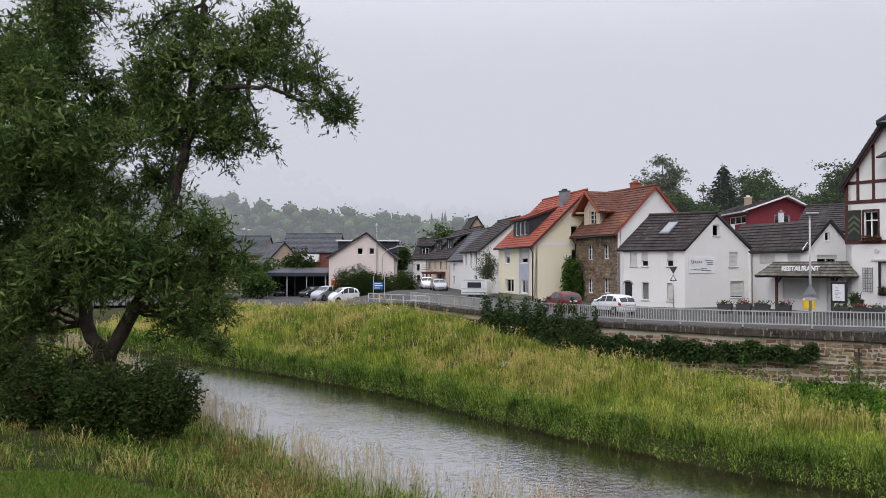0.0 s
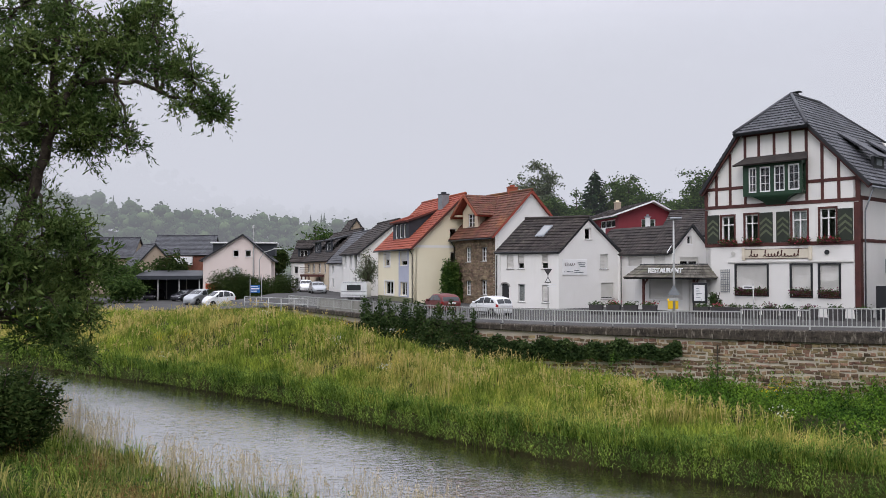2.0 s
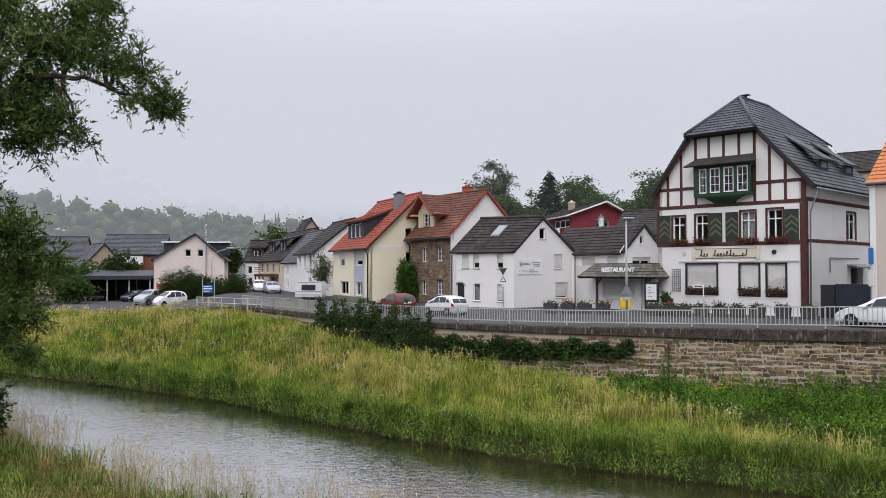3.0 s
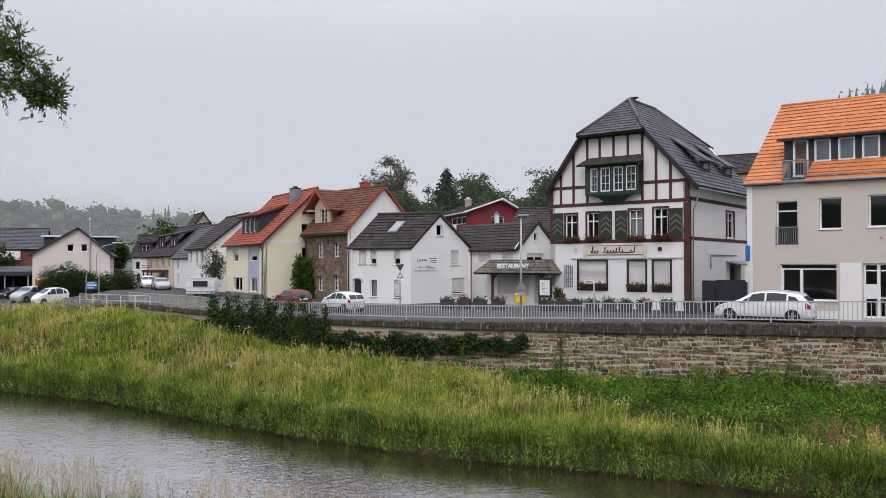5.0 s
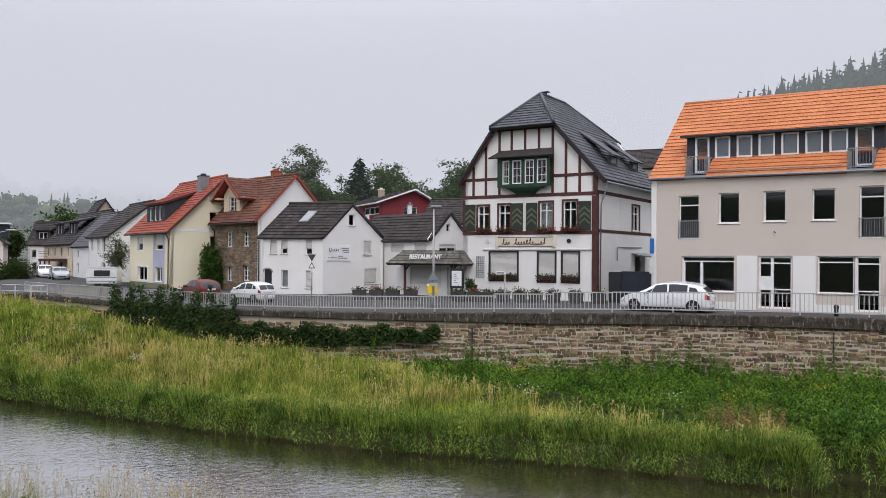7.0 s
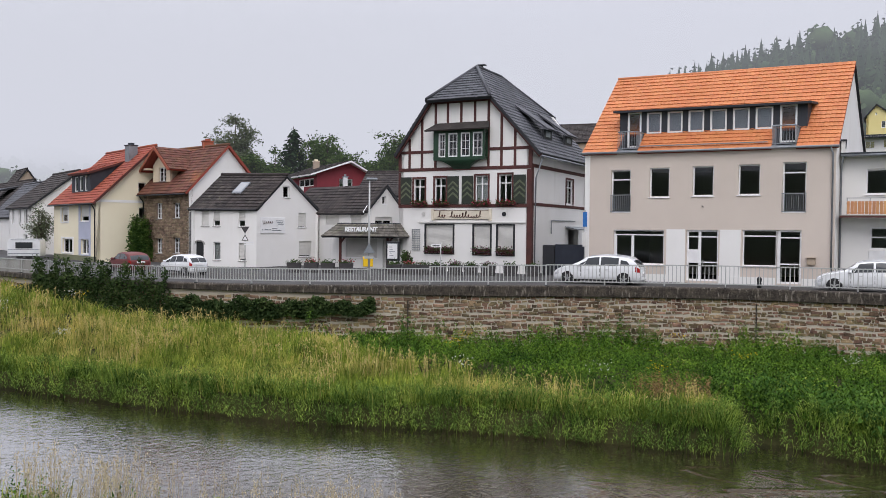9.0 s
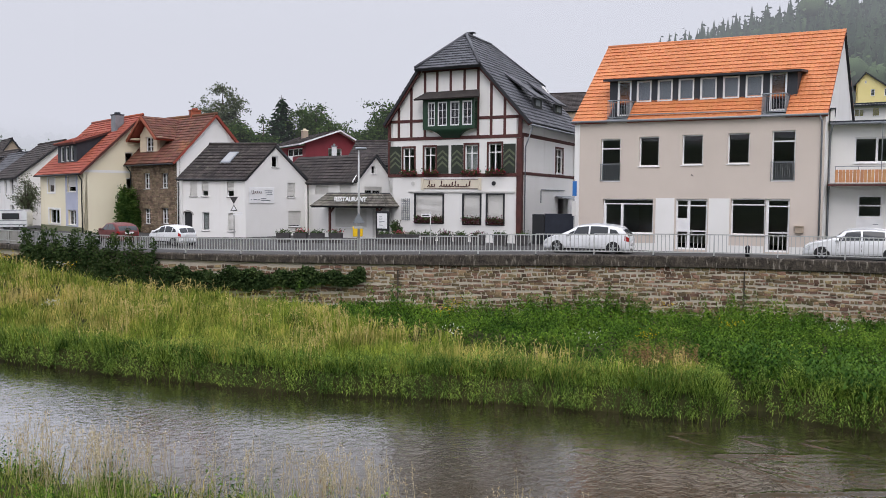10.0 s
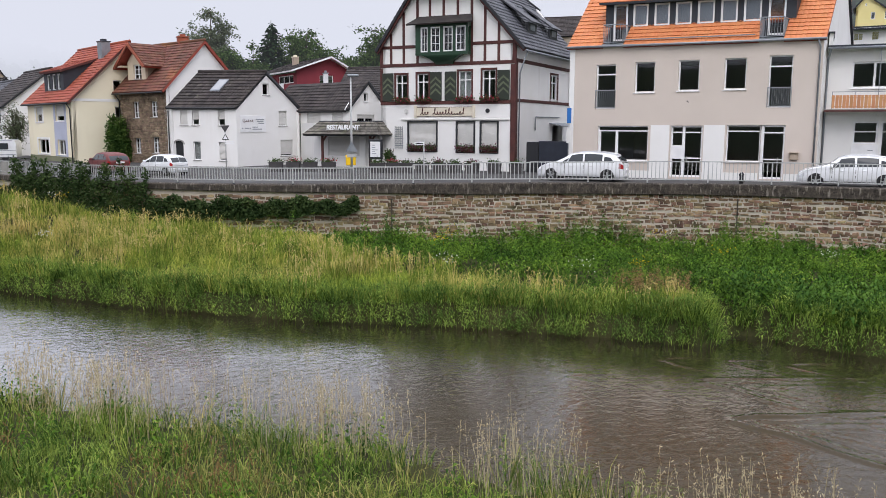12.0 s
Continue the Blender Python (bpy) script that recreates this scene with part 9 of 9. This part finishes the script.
# caravan
h = thing("caravan", "small white caravan parked beside the wall", "caravan", at=(2.2, 77.0, 0))
fr = Frame((1.7, 76.6), (4.1, 75.9))
bm = bmesh.new()
prof = [(0.0, 0.28), (0.0, 1.35), (0.10, 1.62), (0.32, 1.72), (2.2, 1.72), (2.42, 1.62), (2.5, 1.35), (2.5, 0.28)]
sides = [[bm.verts.new(fr.at(u, v, q)) for u, q in prof] for v in (0.0, 1.9)]
bm.faces.new(sides[0])
bm.faces.new(sides[1][::-1])
for i in range(len(prof)):
    j = (i + 1) % len(prof)
    bm.faces.new((sides[0][i], sides[0][j], sides[1][j], sides[1][i]))
bmesh.ops.bevel(bm, geom=bm.edges[:], offset=0.04, segments=2, affect='EDGES', clamp_overlap=True)
part("body", bm, M_CARWHITE, h)
for nm, q, mat in (("window_frame", (0.62, 1.92, -0.035, 0.02, 0.92, 1.42), M_TYRE), ("window_pane", (0.70, 1.84, -0.045, -0.03, 0.98, 1.36), M_CARGLASS), ("trim_strip", (0.05, 2.45, -0.03, 0.0, 0.80, 0.84), M_GUTTER), ("trim_strip", (0.05, 2.45, -0.03, 0.0, 0.46, 0.52), M_GUTTER), ("roof_edge", (0.25, 2.25, -0.03, 0.02, 1.60, 1.65), M_GUTTER)):
    bm = bmesh.new()
    add_box(bm, fr, *q, 0.008)
    part(nm, bm, mat, h)
for u in (0.9, 1.6):
    bm = bmesh.new()
    add_tube(bm, [fr.at(u, 0.05, 0.25), fr.at(u, 0.25, 0.25)], [0.25, 0.25], 14)
    part("wheel", bm, M_TYRE, h)

# ---- street furniture ----
M_SIGNBLUE = plain("blue_sign", (0.02, 0.14, 0.42), 0.4)
M_POSTYEL = plain("post_yellow", (0.78, 0.50, 0.01), 0.35)
M_PLANTER = surface("dark_planter", (0.045, 0.042, 0.045), (0.075, 0.07, 0.07), 0.8, 3, 40, 0.3, 0.006)
M_FLOWER = foliage("red_flowers", (0.42, 0.03, 0.06), (0.55, 0.10, 0.16), None)
M_HEATHER = foliage("pink_heather", (0.17, 0.06, 0.10), (0.27, 0.12, 0.17), None)
M_POTPLANT = foliage("pot_plant_leaves", (0.04, 0.075, 0.025), (0.09, 0.13, 0.05), None)


def facing(x, y, turn=0.0):
    """A frame at x, y whose outside looks towards the bridge."""
    d = Vector((y, -x)).normalized()
    c, s = math.cos(radians(turn)), math.sin(radians(turn))
    d = Vector((d.x * c - d.y * s, d.x * s + d.y * c))
    return Frame((x, y), (x + d.x, y + d.y))


def post(h, fr, z1, r=0.03, z0=0.0, mat=None):
    bm = bmesh.new()
    add_tube(bm, [fr.at(0, 0, z0), fr.at(0, 0, z1)], [r, r], 8)
    return part("pole", bm, mat or M_STEEL, h, smooth=True)


def disc_sign(h, fr, z, pts, mat, name="plate", back=0.02):
    bm = bmesh.new()
    a = [bm.verts.new(fr.at(u, -back, z + v)) for u, v in pts]
    b = [bm.verts.new(fr.at(u, -back + 0.02, z + v)) for u, v in pts]
    bm.faces.new(a)
    bm.faces.new(b[::-1])
    for i in range(len(pts)):
        j = (i + 1) % len(pts)
        bm.faces.new((a[i], a[j], b[j], b[i]))
    return part(name, bm, mat, h)


# street lamp
h = thing("street_lamp", "grey steel street lamp with flat head", "street lamp", at=(18.1, 40.4, 0))
fr = facing(18.1, 40.4)
bm = bmesh.new()
add_tube(bm, [fr.at(0, 0, 0), fr.at(0, 0, 2.6), fr.at(0, 0, 5.45)], [0.07, 0.06, 0.04], 10)
part("pole", bm, M_STEEL, h, smooth=True)
bm = bmesh.new()
add_box(bm, fr, -0.18, 0.42, -0.12, 0.12, 5.42, 5.55, 0.04)
part("lamp_head", bm, M_GUTTER, h)
s = disc_sign(h, fr, 1.5, [(-0.32, 0), (0.32, 0), (0, 0.55)], M_GUTTER, "sign_back", 0.09)
bm = bmesh.new()
add_box(bm, fr, -0.25, 0.25, -0.1, -0.08, 1.2, 1.36)
part("plate", bm, M_STEEL, s)
# yield sign with warning triangle, seen from behind
h = thing("road_sign", "pole with a give-way sign above a warning triangle", "road sign", at=(14.5, 51.6, 0))
fr = facing(14.5, 51.6)
post(h, fr, 2.9)
disc_sign(h, fr, 2.42, [(0, 0), (0.27, 0.46), (-0.27, 0.46)], M_PLANTER, "give_way_plate", 0.06)
t = disc_sign(h, fr, 1.98, [(-0.22, 0), (0.22, 0), (0, 0.40)], M_PLANTER, "warning_plate", 0.06)
disc_sign(t, fr, 2.03, [(-0.14, 0), (0.14, 0), (0, 0.26)], M_FRAME, "plate_face", 0.07)
for z0, z1 in ((1.82, 1.9), (1.70, 1.78)):
    bm = bmesh.new()
    add_box(bm, fr, -0.05, 0.55, -0.04, -0.02, z0, z1)
    part("name_plate", bm, M_FRAME, h)
# yellow letter box
h = thing("letter_box", "yellow post box on a short post", "post box", at=(20.5, 45.9, 0))
fr = facing(20.5, 45.9)
post(h, fr, 0.6, 0.05)
bm = bmesh.new()
add_box(bm, fr, -0.3, 0.3, -0.2, 0.2, 0.5, 1.0, 0.03)
add_hull(bm, [fr.at(u, v, zz) for u in (-0.32, 0.32) for v, zz in ((-0.22, 1.0), (0.22, 1.0), (0.18, 1.1), (-0.1, 1.1))], ((0, 1, 2, 3), (7, 6, 5, 4), (0, 4, 5, 1), (1, 5, 6, 2), (2, 6, 7, 3), (3, 7, 4, 0)))
part("box", bm, M_POSTYEL, h)
# street name plate
h = thing("name_sign", "white street name plate on a thin pole", "street sign", at=(20.45, 36.7, 0))
fr = facing(20.45, 36.7)
post(h, fr, 2.15)
bm = bmesh.new()
add_box(bm, fr, -0.48, 0.02, -0.05, -0.03, 1.9, 2.05)
pl = part("plate", bm, M_FRAME, h)
bm = bmesh.new()
add_box(bm, fr, -0.42, -0.06, -0.055, -0.05, 1.95, 2.0)
part("writing", bm, M_BLACK, pl)
# blue sign beside the gate
h = thing("road_sign", "blue direction sign and white plate on a pole", "road sign", at=(30.35, 37.35, 0))
fr = facing(30.35, 37.35)
post(h, fr, 4.0)
bm = bmesh.new()
add_box(bm, fr, -0.12, 0.12, -0.06, -0.03, 3.05, 3.9, 0.01)
part("blue_plate", bm, M_SIGNBLUE, h)
bm = bmesh.new()
add_box(bm, fr, -0.13, 0.1, -0.06, -0.03, 1.9, 2.75, 0.01)
part("white_plate", bm, M_SHUTTER, h)
# gate between inn and beige house
h = thing("gate", "anthracite sheet metal yard gate", "gate", at=(31.6, 41.3, 0))
g0, g1 = Vector((30.95, 42.2)), Vector((33.4, 38.7))
fr = Frame(g0, g1)
bm = bmesh.new()
add_box(bm, fr, 0.8, fr.L, 0.0, 0.06, 0.1, 1.95)
part("leaf", bm, surface("navy_sheet", (0.018, 0.022, 0.034), (0.028, 0.033, 0.048), 0.5, 2, 40, 0.08, 0.003), h)
bm = bmesh.new()
add_box(bm, fr, 0.0, 0.78, -0.1, 0.3, 0.0, 1.9, 0.02)
cab = part("meter_cabinet", bm, M_BLACK, h, "dark meter cabinet")
# menu board and lattice by the inn
h = thing("menu_board", "dark framed menu board with white sheet", "menu board", at=(23.6, 48.9, 0))
fr = Frame((23.3, 49.3), (23.85, 48.4))
bm = bmesh.new()
add_box(bm, fr, 0, 1.05, 0, 0.1, 0.7, 2.0, 0.02)
add_box(bm, fr, 0.05, 0.12, 0.02, 0.08, 0, 0.7)
add_box(bm, fr, 0.93, 1.0, 0.02, 0.08, 0, 0.7)
b = part("frame", bm, M_BLACK, h)
bm = bmesh.new()
add_box(bm, fr, 0.14, 0.91, -0.012, -0.002, 0.85, 1.85)
part("sheet", bm, M_FRAME, b)
for zz in (1.6, 1.45, 1.3, 1.2, 1.05):
    bm = bmesh.new()
    add_box(bm, fr, 0.3, 0.3 + 0.3 + 0.12 * math.sin(zz * 30), -0.018, -0.013, zz, zz + 0.04)
    part("writing", bm, M_GUTTER, b)
h = thing("trellis", "grey wooden lattice on the inn wall", "trellis", at=I_FR.at(1.4, -0.05, 1.3))
for i in range(5):
    bm = bmesh.new()
    u = 1.09 + i * 0.15
    add_box(bm, I_FR, u - 0.015, u + 0.015, -0.06, -0.04, 1.35, 2.85)
    part("slat", bm, M_GUTTER, h)
for i in range(10):
    bm = bmesh.new()
    zz = 1.4 + i * 0.155
    add_box(bm, I_FR, 1.08, 1.7, -0.075, -0.06, zz - 0.015, zz + 0.015)
    part("slat", bm, M_GUTTER, h)


def planter(label, x, y, w, d, hh, leafmat, flow, rng, z=0.0):
    h = thing("planter", label, "planter", "planters before the restaurant", at=(x, y, z))
    fr = facing(x, y, -12)
    bm = bmesh.new()
    k = 0.88
    pts = [fr.at(u * c, v * c, zz) for zz, c in ((z, k), (z + hh, 1.0)) for u, v in ((-w / 2, -d / 2), (w / 2, -d / 2), (w / 2, d / 2), (-w / 2, d / 2))]
    add_hull(bm, pts, ((3, 2, 1, 0), (0, 1, 5, 4), (1, 2, 6, 5), (2, 3, 7, 6), (3, 0, 4, 7), (4, 5, 6, 7)))
    part("pot", bm, M_PLANTER, h)
    n = 170
    c = np.array([x, y, z + hh])
    L = c + np.stack([rng.normal(size=n) * w * 0.26, rng.normal(size=n) * d * 0.28, np.abs(rng.normal(size=n)) * 0.10], 1)
    leaves("plant", L, np.full(n, 0.11), leafmat, "", "", rng, 0.5, 0.7, parent=h)
    if flow:
        n = 70
        L = c + np.stack([rng.normal(size=n) * w * 0.26, rng.normal(size=n) * d * 0.28, 0.06 + np.abs(rng.normal(size=n)) * 0.1], 1)
        leaves("blossom", L, np.full(n, 0.08), flow, "", "", rng, 0.9, 0.5, parent=h)


rp = np.random.RandomState(14)
for x, y, fl in ((17.2, 50.0, None), (18.2, 49.6, M_FLOWER), (19.1, 49.0, None), (20.1, 48.4, M_FLOWER), (22.3, 45.9, None), (23.1, 45.4, M_FLOWER), (23.8, 44.9, None), (24.6, 44.4, None), (25.5, 43.9, M_HEATHER), (26.3, 43.3, None), (27.1, 42.6, M_HEATHER), (28.2, 41.8, None), (29.3, 41.0, None)):
    planter("dark planter box with " + ("red flowers" if fl is M_FLOWER else "pink heather" if fl else "green plants"), x, y, 0.85, 0.55, 0.62 if y > 47 else 0.62, M_POTPLANT, fl, rp)
bush("shrub", "potted shrub beside the inn trellis", (24.0, 47.6, 0.5), 0.5, 0.5, 1.1, 700, 0.14, M_POTPLANT, rp, 5)


def flower_box(fr, u0, u1, z, mat, label, out=0.1, hang=0.15):
    c = fr.at((u0 + u1) / 2, -out, z)
    h = thing("flower_box", label, "flower box", "window boxes of the inn", at=c)
    bm = bmesh.new()
    add_box(bm, fr, u0, u1, -0.22, -0.05, z - 0.2, z - 0.02, 0.01)
    part("trough", bm, M_TIMBER, h)
    n = int(330 * (u1 - u0))
    u, v, w = rp.uniform(u0 - 0.05, u1 + 0.05, n), rp.uniform(0.05, 0.32, n), rp.normal(size=n) * 0.10 - hang * 0.3
    P = np.array([fr.at(a, -b, z + c_) for a, b, c_ in zip(u, v, w)])
    k = rp.rand(n) < 0.30
    leaves("blossom", P[k], np.full(k.sum(), 0.09), mat, "", "", rp, 0.9, 0.5, parent=h)
    leaves("leaf", P[~k], np.full((~k).sum(), 0.1), M_POTPLANT, "", "", rp, 0.6, 0.5, parent=h)


for u0, u1 in ((1.15, 2.25), (2.75, 3.85), (5.7, 6.9), (7.45, 8.65)):
    flower_box(I_FR, u0, u1, 4.66, M_FLOWER, "window box with red geraniums", 0.1)
for u0, u1 in ((2.15, 4.19), (5.76, 6.92), (7.47, 8.56)):
    flower_box(I_FR, u0, u1, 1.55, M_HEATHER, "window box with faded pink flowers", 0.1)
# bollard
h = thing("bollard", "black cast iron bollard on the pavement", "bollard", at=(33.9, 28.0, 0))
bm = bmesh.new()
add_tube(bm, [(33.9, 28.0, 0), (33.9, 28.0, 0.34), (33.9, 28.0, 0.48), (33.9, 28.0, 0.54), (33.9, 28.0, 0.6)], [0.11, 0.10, 0.13, 0.1, 0.03], 12)
part("post", bm, M_BLACK, h, smooth=True)
# blue direction sign by the side road
h = thing("road_sign", "blue direction sign on two poles in the grass", "road sign", at=(-5.9, 75.0, 0.0))
fr = facing(-5.9, 75.0)
for u in (-0.45, 0.55):
    bm = bmesh.new()
    add_tube(bm, [fr.at(u, 0.05, -0.8), fr.at(u, 0.05, 2.0 + (0.2 if u > 0 else 0))], [0.035, 0.035], 8)
    part("pole", bm, M_STEEL, h)
bm = bmesh.new()
add_box(bm, fr, -0.42, 0.42, -0.02, 0.01, 0.78, 1.45, 0.01)
s = part("plate", bm, M_SIGNBLUE, h)
for u0, u1, z0, z1 in ((-0.36, 0.25, 1.3, 1.37), (-0.36, 0.36, 1.08, 1.2), (-0.36, 0.15, 0.88, 0.95)):
    bm = bmesh.new()
    add_box(bm, fr, u0, u1, -0.026, -0.021, z0, z1)
    part("writing", bm, M_FRAME, s)
# lamp by the car park
h = thing("street_lamp", "street lamp with a curved arm by the car park", "street lamp", at=(-7.2, 97.0, -1.2))
bm = bmesh.new()
add_tube(bm, [(-7.2, 97, -1.2), (-7.2, 97, 4.0), (-6.6, 97, 4.9), (-5.2, 97, 5.3)], [0.07, 0.05, 0.04, 0.035], 8)
part("pole", bm, M_STEEL, h, smooth=True)
bm = bmesh.new()
add_box(bm, Frame((-5.6, 97), (-4.4, 97)), 0, 1.0, -0.12, 0.12, 5.22, 5.36, 0.04)
part("lamp_head", bm, M_STEEL, h)
# pale parapet and pipe railing where the street meets the side road
h = thing("parapet", "pale concrete parapet beside the side road", "parapet", at=(-0.2, 57.0, 0))
fr = Frame((-2.75, 63.4), (2.2, 51.5))
bm = bmesh.new()
add_box(bm, fr, 6.5, fr.L, 0.1, 0.3, -0.3, 0.85, 0.02)
part("wall", bm, M_CONC, h)
h = thing("pipe_railing", "pale steel pipe railing at the bend", "railing", at=(-4.0, 66.0, 0))
fr = Frame((-6.0, 66.0), (-1.0, 59.5))
for zz in (0.3, 0.7):
    bm = bmesh.new()
    add_tube(bm, [fr.at(0, 0, zz), fr.at(fr.L, 0, zz)], [0.035, 0.035], 8)
    part("rail", bm, M_STEEL, h, smooth=True)
for i in range(6):
    bm = bmesh.new()
    u = fr.L * i / 5
    add_tube(bm, [fr.at(u, 0, -0.9), fr.at(u, 0, 0.73)], [0.035, 0.035], 8)
    part("post", bm, M_STEEL, h, smooth=True)
